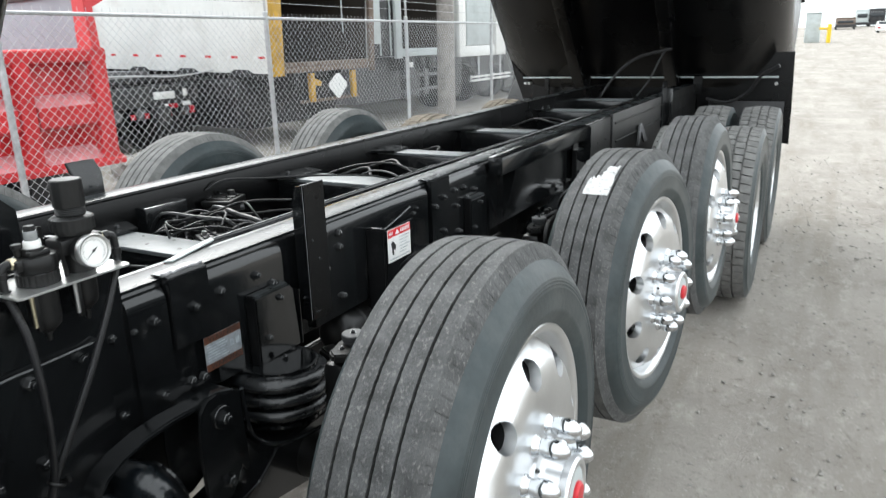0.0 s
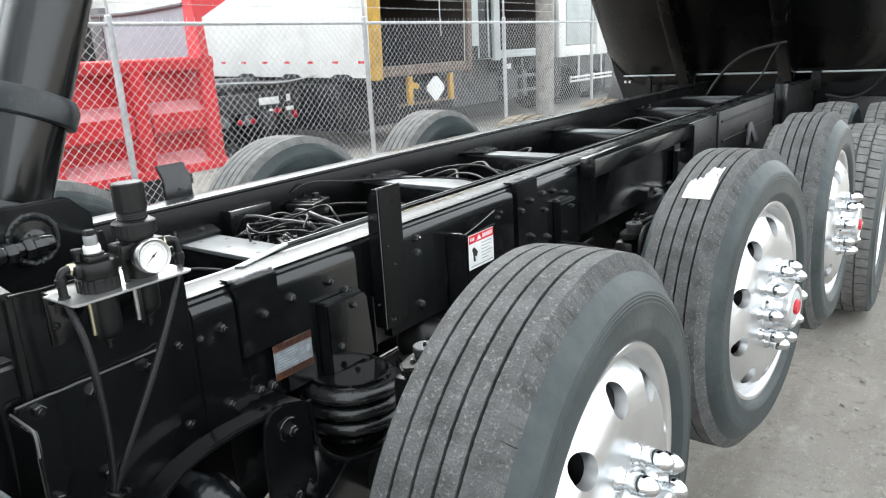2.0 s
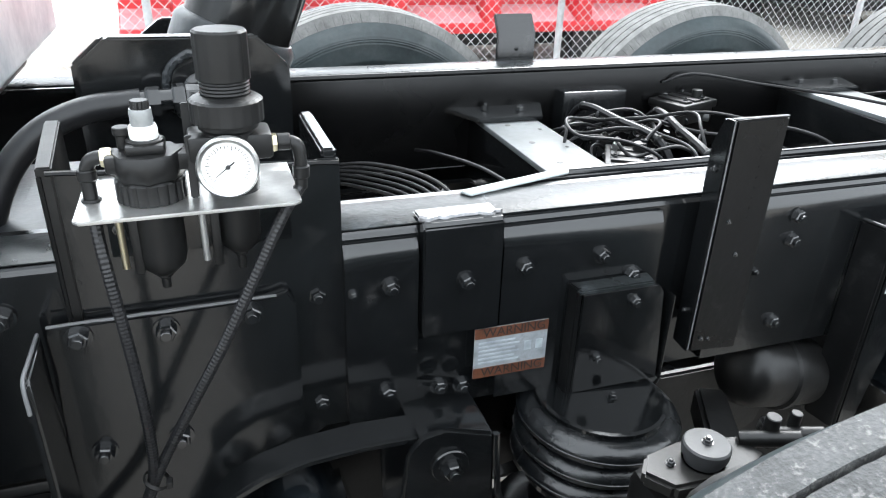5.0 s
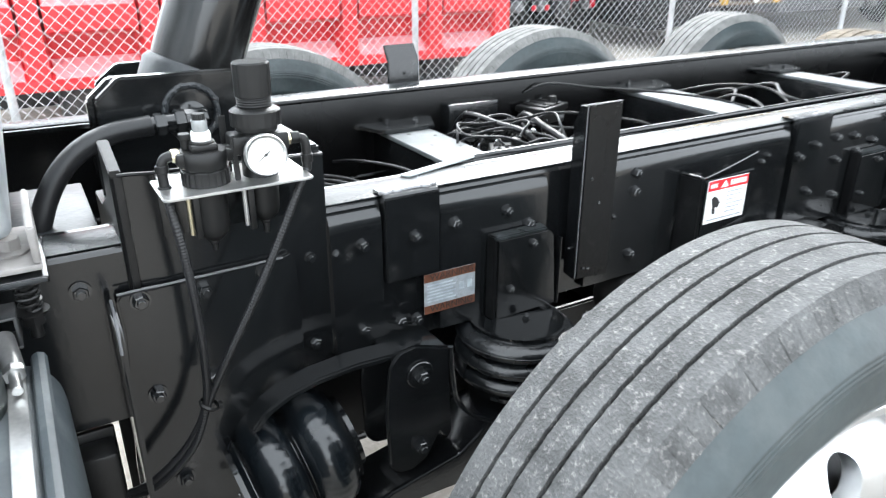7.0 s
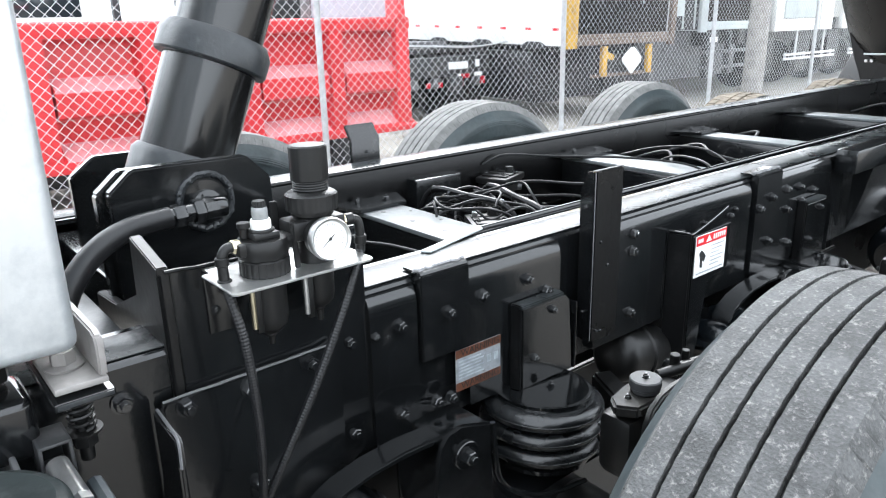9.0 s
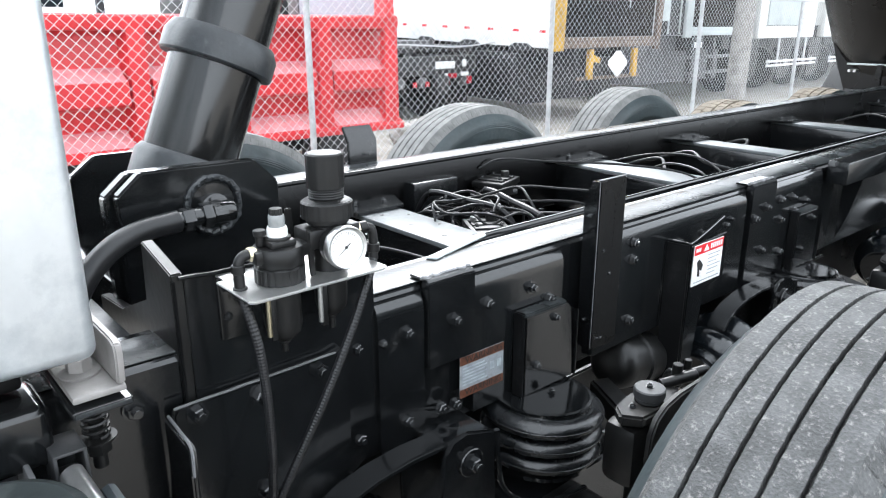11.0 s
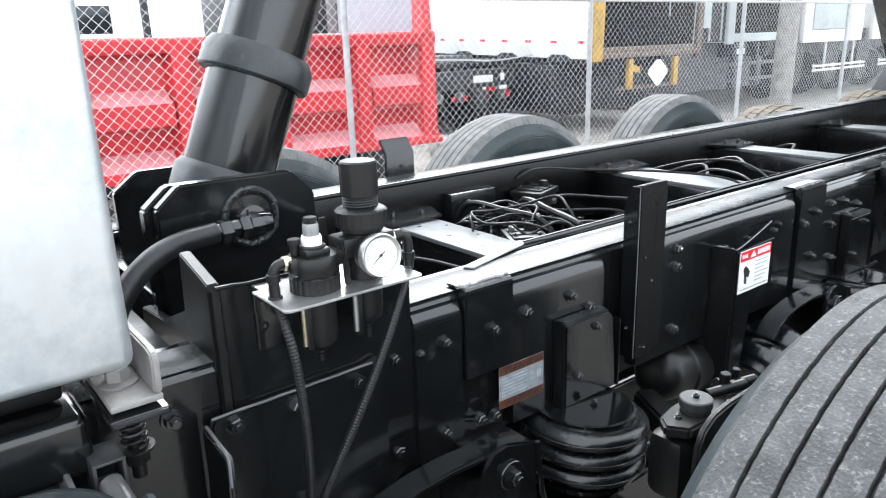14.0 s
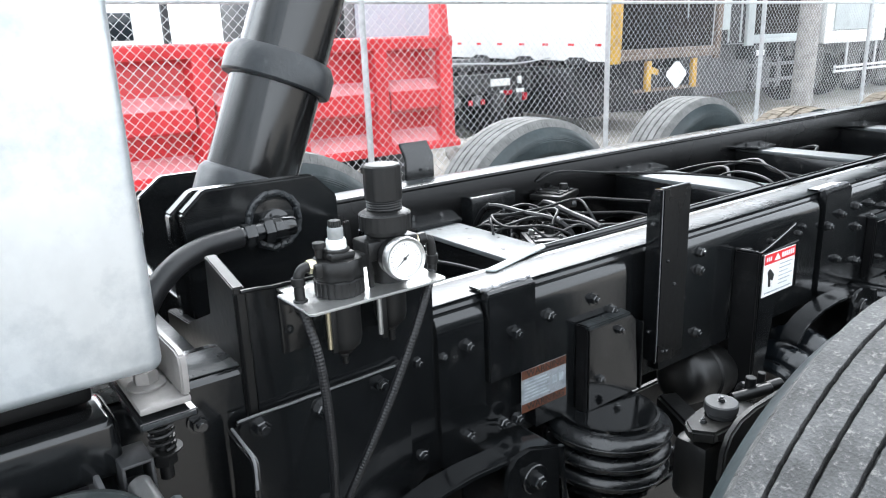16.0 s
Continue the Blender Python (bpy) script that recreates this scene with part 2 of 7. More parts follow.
def ground_material():
    """Packed grey-brown gravel: blotches, lengthwise wheel tracks, damp patches and fine grit."""
    m = bpy.data.materials.new("dusty_gravel_yard")
    m.use_nodes = True
    n, l = m.node_tree.nodes, m.node_tree.links
    p = n["Principled BSDF"]
    co = n.new("ShaderNodeTexCoord")
    def layer(scale, detail, rough=0.6, stretch=(1, 1, 1)):
        mp, t = n.new("ShaderNodeMapping"), n.new("ShaderNodeTexNoise")
        mp.inputs["Scale"].default_value = stretch
        t.inputs["Scale"].default_value, t.inputs["Detail"].default_value, t.inputs["Roughness"].default_value = scale, detail, rough
        l.new(co.outputs["Object"], mp.inputs["Vector"])
        l.new(mp.outputs["Vector"], t.inputs["Vector"])
        return t.outputs["Fac"]
    def blend(a, b, fac, lo, hi):
        cut, mix = n.new("ShaderNodeMapRange"), n.new("ShaderNodeMix")
        cut.inputs["From Min"].default_value, cut.inputs["From Max"].default_value = lo, hi
        mix.data_type = "RGBA"
        l.new(fac, cut.inputs["Value"])
        l.new(cut.outputs["Result"], mix.inputs["Factor"])
        for sock, v in (("A", a), ("B", b)):
            if isinstance(v, tuple):
                mix.inputs[sock].default_value = (*v, 1)
            else:
                l.new(v, mix.inputs[sock])
        return mix.outputs["Result"]
    c = blend((0.275, 0.253, 0.228), (0.375, 0.35, 0.318), layer(0.7, 8), 0.35, 0.65)
    c = blend(c, (0.255, 0.232, 0.203), layer(0.9, 7, 0.65, (2.2, 0.22, 1)), 0.48, 0.66)
    c = blend(c, (0.19, 0.168, 0.142), layer(1.7, 9, 0.75), 0.57, 0.70)
    c = blend(c, (0.42, 0.395, 0.36), layer(7, 9, 0.85, (1.3, 0.6, 1)), 0.52, 0.66)
    c = blend(c, (0.17, 0.155, 0.135), layer(13, 8, 0.85), 0.55, 0.68)
    grit = layer(45, 6, 0.8)
    c = blend(c, (0.17, 0.158, 0.143), grit, 0.58, 0.72)
    c = blend(c, (0.50, 0.48, 0.45), layer(70, 4, 0.8, (1, 1, 1)), 0.60, 0.68)
    l.new(c, p.inputs["Base Color"])
    p.inputs["Roughness"].default_value, p.inputs["Specular IOR Level"].default_value = 0.95, 0.04
    bump, bump2 = n.new("ShaderNodeBump"), n.new("ShaderNodeBump")
    bump.inputs["Strength"].default_value, bump.inputs["Distance"].default_value = 0.9, 0.012
    bump2.inputs["Strength"].default_value, bump2.inputs["Distance"].default_value = 0.5, 0.03
    l.new(grit, bump.inputs["Height"])
    l.new(layer(6, 6), bump2.inputs["Height"])
    l.new(bump2.outputs["Normal"], bump.inputs["Normal"])
    l.new(bump.outputs["Normal"], p.inputs["Normal"])
    return m


GROUND = ground_material()


# ---- mesh tools ----
def part(name, bm, material, parent=None, label="", smooth=38):
    """Links bm as one mesh, under a thing or a part."""
    me = bpy.data.meshes.new(name)
    bmesh.ops.recalc_face_normals(bm, faces=bm.faces)
    bm.to_mesh(me)
    bm.free()
    me.materials.append(material)
    if smooth:
        me.shade_smooth()
        me.set_sharp_from_angle(angle=radians(smooth))
    return place(name, me, parent, label)


def place(name, me, parent=None, label="", m=None):
    ob = new(name, me)
    if parent:
        ob.parent = parent
        if parent.type == "EMPTY":
            ob.matrix_parent_inverse = parent.matrix_basis.inverted()
    if m:
        ob.matrix_basis = m
    if label:
        tagged(ob, label)
    return ob


def thing(name, at, label, category, group="", kind=""):
    ob = new(name)
    ob.empty_display_size = 0.1
    ob.matrix_basis = Matrix.Translation(at)
    return tagged(ob, label, category, group, kind)


def merge(bm, tmp, m=None):
    if m is not None:
        tmp.transform(m)
    me = bpy.data.meshes.new("tmp")
    tmp.to_mesh(me)
    tmp.free()
    bm.from_mesh(me)
    bpy.data.meshes.remove(me)


def box(bm, a, b, bevel=0.004, m=None, seg=2):
    t = bmesh.new()
    bmesh.ops.create_cube(t, size=1)
    size = [abs(q - p) for p, q in zip(a, b)]
    mid = [(p + q) / 2 for p, q in zip(a, b)]
    t.transform(Matrix.Translation(mid) @ Matrix.Diagonal((*size, 1)))
    if bevel:
        bmesh.ops.bevel(t, geom=t.edges[:], offset=min(bevel, min(size) * 0.45), segments=seg, affect="EDGES", profile=0.5)
    merge(bm, t, m)


def prism(bm, pts, axis, lo, hi, bevel=0.003, seg=2):
    """A polygon drawn in the two other axes, extruded along axis."""
    t = bmesh.new()
    def at(u, v, w):
        return {"x": (w, u, v), "y": (u, w, v), "z": (u, v, w)}[axis]
    low = [t.verts.new(at(u, v, lo)) for u, v in pts]
    high = [t.verts.new(at(u, v, hi)) for u, v in pts]
    t.faces.new(low)
    t.faces.new(high[::-1])
    for i in range(len(pts)):
        k = (i + 1) % len(pts)
        t.faces.new((low[i], high[i], high[k], low[k]))
    bmesh.ops.recalc_face_normals(t, faces=t.faces)
    if bevel:
        bmesh.ops.bevel(t, geom=t.edges[:], offset=bevel, segments=seg, affect="EDGES", clamp_overlap=True)
    merge(bm, t)


def turn_to(d):
    """The turn that brings +z to the direction d."""
    return Vector((0, 0, 1)).rotation_difference(Vector(d).normalized()).to_matrix().to_4x4()


def lathe(bm, prof, origin=(0, 0, 0), axis=(0, 0, 1), seg=32, closed=False):
    """Revolves (radius, height) pairs round the axis through origin."""
    t = bmesh.new()
    rings = []
    for r, h in prof:
        if r < 1e-6:
            rings.append([t.verts.new((0, 0, h))])
        else:
            rings.append([t.verts.new((r * math.cos(2 * math.pi * i / seg), r * math.sin(2 * math.pi * i / seg), h)) for i in range(seg)])
    pairs = list(zip(rings, rings[1:]))
    if closed:
        pairs.append((rings[-1], rings[0]))
    for a, b in pairs:
        for i in range(seg):
            k = (i + 1) % seg
            if len(a) == 1 and len(b) == 1:
                continue
            if len(a) == 1:
                t.faces.new((a[0], b[i], b[k]))
            elif len(b) == 1:
                t.faces.new((a[i], a[k], b[0]))
            else:
                t.faces.new((a[i], a[k], b[k], b[i]))
    merge(bm, t, Matrix.Translation(origin) @ turn_to(axis))


def rod(bm, p, q, r, r2=None, seg=20, edge=0.0):
    """A capped round bar from p to q."""
    d = Vector(q) - Vector(p)
    h, r2 = d.length, r if r2 is None else r2
    e = edge or min(r, r2, h) * 0.12
    lathe(bm, [(0, 0), (r - e, 0), (r, e), (r2, h - e), (r2 - e, h), (0, h)], p, d, seg)


def glide(pts, steps=6):
    """Points along a smooth curve through pts."""
    P = [Vector(p) for p in pts]
    P = [2 * P[0] - P[1], *P, 2 * P[-1] - P[-2]]
    out = []
    for i in range(1, len(P) - 2):
        a, b, c, d = P[i - 1:i + 3]
        for s in range(steps):
            u = s / steps
            out.append(0.5 * (2 * b + (c - a) * u + (2 * a - 5 * b + 4 * c - d) * u * u + (3 * b - a - 3 * c + d) * u ** 3))
    out.append(P[-2])
    return out


def tube(bm, pts, r, seg=8, steps=6, ribs=0.0, pitch=0.006):
    """A hose along a smooth curve; ribs: relative depth of its corrugation."""
    path = glide(pts, steps) if steps else [Vector(p) for p in pts]
    if ribs:
        dense, rest = [path[0]], 0.0
        for a, b in zip(path, path[1:]):
            n = max(1, round((b - a).length / (pitch / 2)))
            dense += [a.lerp(b, (i + 1) / n) for i in range(n)]
        path = dense
    t = bmesh.new()
    rings, up = [], None
    for i, p in enumerate(path):
        d = (path[min(i + 1, len(path) - 1)] - path[max(i - 1, 0)]).normalized()
        if up is None:
            up = d.orthogonal().normalized()
        up = (up - d * up.dot(d)).normalized()
        side = d.cross(up)
        rr = r * (1 - ribs * (i % 2))
        rings.append([t.verts.new(p + rr * (math.cos(2 * math.pi * k / seg) * up + math.sin(2 * math.pi * k / seg) * side)) for k in range(seg)])
    for a, b in zip(rings, rings[1:]):
        for k in range(seg):
            t.faces.new((a[k], a[(k + 1) % seg], b[(k + 1) % seg], b[k]))
    t.faces.new(rings[0][::-1])
    t.faces.new(rings[-1])
    merge(bm, t)


def one(maker, *args, **kw):
    bm = bmesh.new()
    maker(bm, *args, **kw)
    return bm


def copy_part(ob, m, parent):
    """A copy of a part with its sub-parts, moved by m, under parent."""
    made = {}
    for o in (ob, *ob.children_recursive):
        made[o] = o.copy()
        scene.collection.objects.link(made[o])
        if o is not ob:
            made[o].parent = made[o.parent]
    made[ob].parent = parent
    if parent.type == "EMPTY":
        made[ob].matrix_parent_inverse = parent.matrix_basis.inverted()
    made[ob].matrix_basis = m @ ob.matrix_basis
    return made[ob]


# a hexagonal bolt head with washer, along +x
def bolt_mesh():
    bm = bmesh.new()
    lathe(bm, [(0, 0), (0.0125, 0), (0.0128, 0.0022), (0.0, 0.0022)], (0, 0, 0), (1, 0, 0), 16)
    t = bmesh.new()
    lathe(t, [(0.0, 0.002), (0.0098, 0.002), (0.0098, 0.0095), (0.0084, 0.011), (0, 0.011)], (0, 0, 0), (1, 0, 0), 6)
    merge(bm, t)
    rod(bm, (0.011, 0, 0), (0.016, 0, 0), 0.0055, seg=10)
    me = bpy.data.meshes.new("bolt")
    bm.to_mesh(me)
    bm.free()
    me.materials.append(BOLT_PAINT)
    return me


BOLT = bolt_mesh()


def bolt(parent, at, axis=(1, 0, 0), size=1.0):
    turn = Vector((1, 0, 0)).rotation_difference(Vector(axis).normalized()).to_matrix().to_4x4()
    return place("bolt", BOLT, parent, m=Matrix.Translation(at) @ turn @ pose(0, 0, 0, random.uniform(0, 60)) @ Matrix.Scale(0.94 * size, 4))

# ---- ground ----
def make_ground():
    bm = bmesh.new()
    xs = [-400, -120, -60, -40] + [-30 + 0.5 * i for i in range(101)] + [30, 60, 120, 400]
    ys = [-60, -30, -15] + [-8 + 0.5 * i for i in range(97)] + [50, 70, 100, 160, 300, 900]
    grid = [[bm.verts.new((x, y, 0.035 * noise.noise((x * 0.35, y * 0.35, 0)) + 0.012 * noise.noise((x * 1.3, y * 1.3, 4)) - 0.03 if abs(x) < 30 and -8 < y < 40 else 0.02 * (min(max(y, 40), 160) - 40) - 0.03)) for y in ys] for x in xs]
    for i in range(len(xs) - 1):
        for k in range(len(ys) - 1):
            bm.faces.new((grid[i][k], grid[i + 1][k], grid[i + 1][k + 1], grid[i][k + 1]))
    return part("ground", bm, GROUND, smooth=80)


tagged(make_ground(), "grey-brown packed gravel yard with dusty tyre tracks", "ground", kind="structure")


def make_gravel():
    bm = bmesh.new()
    for i in range(2800):
        if i < 2000:
            x, y = random.uniform(0.7, 3.6), 2.5 + 9.5 * random.random() ** 1.5
        else:
            x, y = random.uniform(-7.5, -3.0), random.uniform(3, 16)
        r = random.uniform(0.004, 0.012) * (1.5 if random.random() < 0.1 else 1)
        t = bmesh.new()
        bmesh.ops.create_icosphere(t, subdivisions=1, radius=r)
        for v in t.verts:
            v.co *= random.uniform(0.7, 1.2)
            v.co.z *= 0.6
        merge(bm, t, Matrix.Translation((x, y, -0.01)))
    return part("gravel", bm, STONE, smooth=0)


# ---- wheels ----
R_TAG, R_DRIVE = 0.450, 0.52


def tyre_mesh(R, block):
    """Tread and walls round the x axis, outer side at +x."""
    bm = bmesh.new()
    half, bead = (0.138, 0.288) if block else (0.124, 0.288)
    wall = [(bead, 0.098), (bead + 0.012, 0.108), (bead + 0.02, 0.117), (bead + 0.033, 0.1225), (bead + 0.035, 0.1238), (bead + 0.042, 0.1245), (bead + 0.044, 0.1242),
            (bead + 0.06, 0.1265 if not block else 0.133), (bead + 0.076, half), (bead + 0.0785, half + 0.0007), (bead + 0.080, half + 0.0007), (bead + 0.082, half)]
    if block:
        wall += [(bead + 0.09, half), (bead + 0.108, half - 0.002), (R - 0.055, half - 0.004), (R - 0.052, half - 0.002), (R - 0.044, half - 0.005), (R - 0.041, half - 0.009), (R - 0.024, half - 0.013), (R - 0.012, 0.119)]
    else:
        wall += [(bead + 0.0855, half - 0.0002), (bead + 0.0862, half + 0.0004), (bead + 0.0872, half + 0.0004), (bead + 0.088, half - 0.0004), (bead + 0.0912, half - 0.0008), (bead + 0.092, half - 0.0002), (bead + 0.093, half - 0.0003), (bead + 0.0938, half - 0.0011), (R - 0.066, 0.1225), (R - 0.0635, 0.1224), (R - 0.062, 0.1212), (R - 0.056, 0.1180), (R - 0.050, 0.1138), (R - 0.044, 0.1086), (R - 0.038, 0.1027), (R - 0.032, 0.0965)]
    ribs = [-0.079, -0.0518, -0.0468, -0.0190, -0.0140, 0.0140, 0.0190, 0.0468, 0.0518, 0.079] if not block else [-0.112, -0.06, -0.052, -0.004, 0.004, 0.052, 0.06, 0.112]
    depth = 0.015 if not block else 0.016
    tread = [(R - 0.012, -0.119), (R - 0.006, -0.117)]
    for i in range(0, len(ribs), 2):
        a, b = ribs[i], ribs[i + 1]
        lift = lambda x: R - 0.007 * (x / 0.115) ** 2
        if i:
            tread += [(lift(a) - depth, a + 0.0005), (lift(a), a)]
        else:
            tread += [(lift(a), a)]
        tread += [(lift((a + b) / 2), (a + b) / 2), (lift(b), b)]
        if i < len(ribs) - 2:
            tread += [(lift(b) - depth, b - 0.0005)]
    tread += [(R - 0.006, 0.117), (R - 0.012, 0.119)]
    if not block:
        curve = [(R - 0.032, 0.0966), (R - 0.022, 0.0915), (R - 0.014, 0.0862), (R - 0.009, 0.0825)]
        tread = [(r, -x) for r, x in curve] + tread[2:-2] + curve[::-1]
    return wall, tread


def ribbed_tread(bm, tread, R):
    """Worn rib tread: narrow slits across both shoulders, uneven groove edges."""
    periods, steps = 112, (0.0, 0.26, 0.44, 0.50, 0.56, 0.78)
    n = periods * len(steps)
    lathe(bm, tread, (0, 0, 0), (1, 0, 0), n)
    bm.verts.ensure_lookup_table()
    start = math.atan2(bm.verts[0].co.z, bm.verts[0].co.y)
    follow = math.atan2(bm.verts[1].co.z, bm.verts[1].co.y)
    sense = 1 if math.sin(follow - start) > 0 else -1
    drift = [0.05 * random.uniform(-1, 1) for _ in range(periods)]
    reach = [random.uniform(0.35, 0.8) for _ in range(periods)]
    wave = [[random.uniform(-1, 1) for _ in range(n)] for _ in range(8)]
    for v in bm.verts:
        x, r = v.co.x, math.hypot(v.co.y, v.co.z)
        i = round((math.atan2(v.co.z, v.co.y) - start) * sense / (2 * math.pi) * n) % n
        k, q = divmod(i, len(steps))
        a = start + sense * 2 * math.pi * (k + steps[q] + (drift[k] if 0 < q < 5 else 0)) / periods
        if q == 3 and 0.084 < abs(x) < 0.093:
            r -= 0.0055 * reach[k]
        near = [g for g in (-0.0493, -0.0165, 0.0165, 0.0493) if 0.001 < abs(x - g) < 0.004]
        if near:
            side = 1 if x > near[0] else -1
            x += side * 0.0002 + 0.00025 * wave[(round(near[0] * 100) + side) % 8][i] + (0.0002 if i % 6 < 3 else -0.0002)
        v.co = (x, r * math.cos(a), r * math.sin(a))


def make_tyre(parent, R, block, tread_material, label):
    wall, tread = tyre_mesh(R, block)
    outer = [(r, x) for r, x in wall]
    bm = bmesh.new()
    lathe(bm, list(reversed(outer)) , (0, 0, 0), (1, 0, 0), 72)
    lathe(bm, [(r, -x) for r, x in outer], (0, 0, 0), (1, 0, 0), 72)
    lathe(bm, [(0.288, -0.098), (0.33, -0.06), (0.33, 0.06), (0.288, 0.098)], (0, 0, 0), (1, 0, 0), 48)
    ty = part("tyre", bm, RUBBER, parent, label, smooth=50)
    bm = bmesh.new()
    if not block:
        ribbed_tread(bm, tread, R)
    else:
        lathe(bm, [(R - 0.012, -0.119), (R - 0.017, -0.11), (R - 0.016, 0.0), (R - 0.017, 0.11), (R - 0.012, 0.119)], (0, 0, 0), (1, 0, 0), 72)
        n = 62
        rows = ((-0.118, -0.062), (-0.053, -0.005), (0.005, 0.053), (0.062, 0.118))
        for k, (a, b) in enumerate(rows):
            for i in range(n):
                t0 = 2 * math.pi * (i + 0.5 * (k % 2)) / n
                t1 = t0 + 2 * math.pi / n * 0.86
                vs = []
                for r in (R - 0.019, R - (0.004 if k in (0, 3) else 0.0)):
                    for x, t in ((a, t0), (b, t0 + 0.012), (b, t1 + 0.012), (a, t1)):
                        rr = r - (0.008 if (k == 0 and x == a) or (k == 3 and x == b) else 0)
                        vs.append(bm.verts.new((x, rr * math.cos(t), rr * math.sin(t))))
                bm.faces.new(vs[4:])
                for q in range(4):
                    w = (q + 1) % 4
                    bm.faces.new((vs[q], vs[w], vs[w + 4], vs[q + 4]))
    part("tread", bm, tread_material, parent, smooth=30)
    return ty


def rim_with_holes():
    """A ten-hole disc wheel, bulging outwards along +x."""
    prof = lambda r: float(np.interp(r, [0.05, 0.18, 0.205, 0.23, 0.245, 0.256, 0.264, 0.270], [0.130, 0.130, 0.1285, 0.121, 0.112, 0.100, 0.086, 0.074]))
    bm = bmesh.new()
    n, rc, rh, r0, r1 = 10, 0.2280, 0.0275, 0.190, 0.264
    for s in range(n):
        t = bmesh.new()
        mid = 2 * math.pi * s / n
        half = math.pi / n
        edge, hole, back = [], [], []
        turns = sorted([2 * math.pi * i / 32 for i in range(32)] + [math.atan2(v, u) % (2 * math.pi) for u in (r1 - rc, r0 - rc) for v in (half * rc, -half * rc)])
        m = len(turns)
        for a in turns:
            du, dv = math.cos(a), math.sin(a)
            k = min((r1 - rc) / du if du > 1e-6 else (rc - r0) / -du if du < -1e-6 else 9, half * rc / abs(dv) if abs(dv) > 1e-6 else 9)
            for lst, q, off in ((edge, k, 0), (hole, rh, 0), (back, rh * 0.96, -0.022)):
                r, th = rc + du * q, mid + dv * q / rc
                lst.append(t.verts.new((prof(r) + off, r * math.cos(th), r * math.sin(th))))
        for i in range(m):
            k = (i + 1) % m
            t.faces.new((edge[i], edge[k], hole[k], hole[i]))
            t.faces.new((hole[i], hole[k], back[k], back[i]))
        merge(bm, t)
    bmesh.ops.remove_doubles(bm, verts=bm.verts, dist=0.0007)
    lathe(bm, [(0.0, 0.130), (0.168, 0.130), (0.180, 0.130), (0.1905, prof(0.1905))], (0, 0, 0), (1, 0, 0), 80)
    lathe(bm, [(0.2635, prof(0.2635)), (0.270, 0.071), (0.275, 0.075), (0.279, 0.090), (0.282, 0.104), (0.288, 0.109), (0.297, 0.1095), (0.3005, 0.106), (0.2995, 0.100), (0.286, 0.097), (0.280, 0.06), (0.270, 0.03), (0.270, -0.09), (0.29, -0.105)], (0, 0, 0), (1, 0, 0), 80)
    return bm


def nut_cover_mesh():
    bm = bmesh.new()
    lathe(bm, [(0.0, 0.0), (0.021, 0.0), (0.0215, 0.006), (0.0165, 0.011), (0.0155, 0.020), (0.0195, 0.026), (0.0205, 0.032), (0.0200, 0.047), (0.0175, 0.058), (0.0115, 0.068), (0.005, 0.0735), (0.0, 0.0745)], (0, 0, 0), (1, 0, 0), 16)
    me = bpy.data.meshes.new("nut_cover")
    bm.to_mesh(me)
    bm.free()
    me.materials.append(CHROME)
    me.shade_smooth()
    return me


NUT = nut_cover_mesh()


def make_tag_wheel(truck):
    rim = part("wheel", rim_with_holes(), ALU, truck, "polished aluminium disc wheel with ten round holes", smooth=40)
    make_tyre(rim, R_TAG, False, TREAD, "black truck tyre with dusty ribbed tread")
    bm = bmesh.new()
    lathe(bm, [(0.0, 0.03), (0.266, 0.03), (0.266, 0.045), (0.0, 0.05)], (0, 0, 0), (1, 0, 0), 40)
    lathe(bm, [(0.20, -0.11), (0.21, -0.08), (0.21, 0.03)], (0, 0, 0), (1, 0, 0), 40)
    part("brake_drum", bm, SHADE_BLACK, rim)
    bm = bmesh.new()
    lathe(bm, ((0.091, 0.128), (0.089, 0.136), (0.082, 0.138), (0.072, 0.142), (0.066, 0.150), (0.063, 0.176), (0.066, 0.178), (0.066, 0.190), (0.061, 0.195), (0.052, 0.195), (0.049, 0.190), (0.0, 0.190)), (0, 0, 0), (1, 0, 0), 40)
    part("hub", bm, ALU, rim, "bright machined aluminium hub")
    bm = bmesh.new()
    lathe(bm, [(0.0, 0.186), (0.047, 0.186), (0.047, 0.192), (0.042, 0.194), (0.0, 0.195)], (0, 0, 0), (1, 0, 0), 32)
    part("hub_window", bm, GREY_PANEL, rim)
    bm = bmesh.new()
    lathe(bm, [(0.0, 0.193), (0.023, 0.193), (0.023, 0.199), (0.019, 0.203), (0.0, 0.204)], (0, 0, 0), (1, 0, 0), 24)
    part("hub_plug", bm, RED_CAP, rim, "red rubber hub plug")
    for i in range(10):
        a = 2 * math.pi * (i + 0.5) / 10
        place("nut_cover", NUT, rim, "chrome wheel nut cover", m=Matrix.Translation((0.129, 0.114 * math.cos(a), 0.114 * math.sin(a))) @ Matrix.Diagonal((0.90, 0.94, 0.94, 1)))
    for i in range(10):
        a = 2 * math.pi * i / 10
        bolt(rim, (0.137, 0.082 * math.cos(a), 0.082 * math.sin(a)), size=0.45)
    return rim


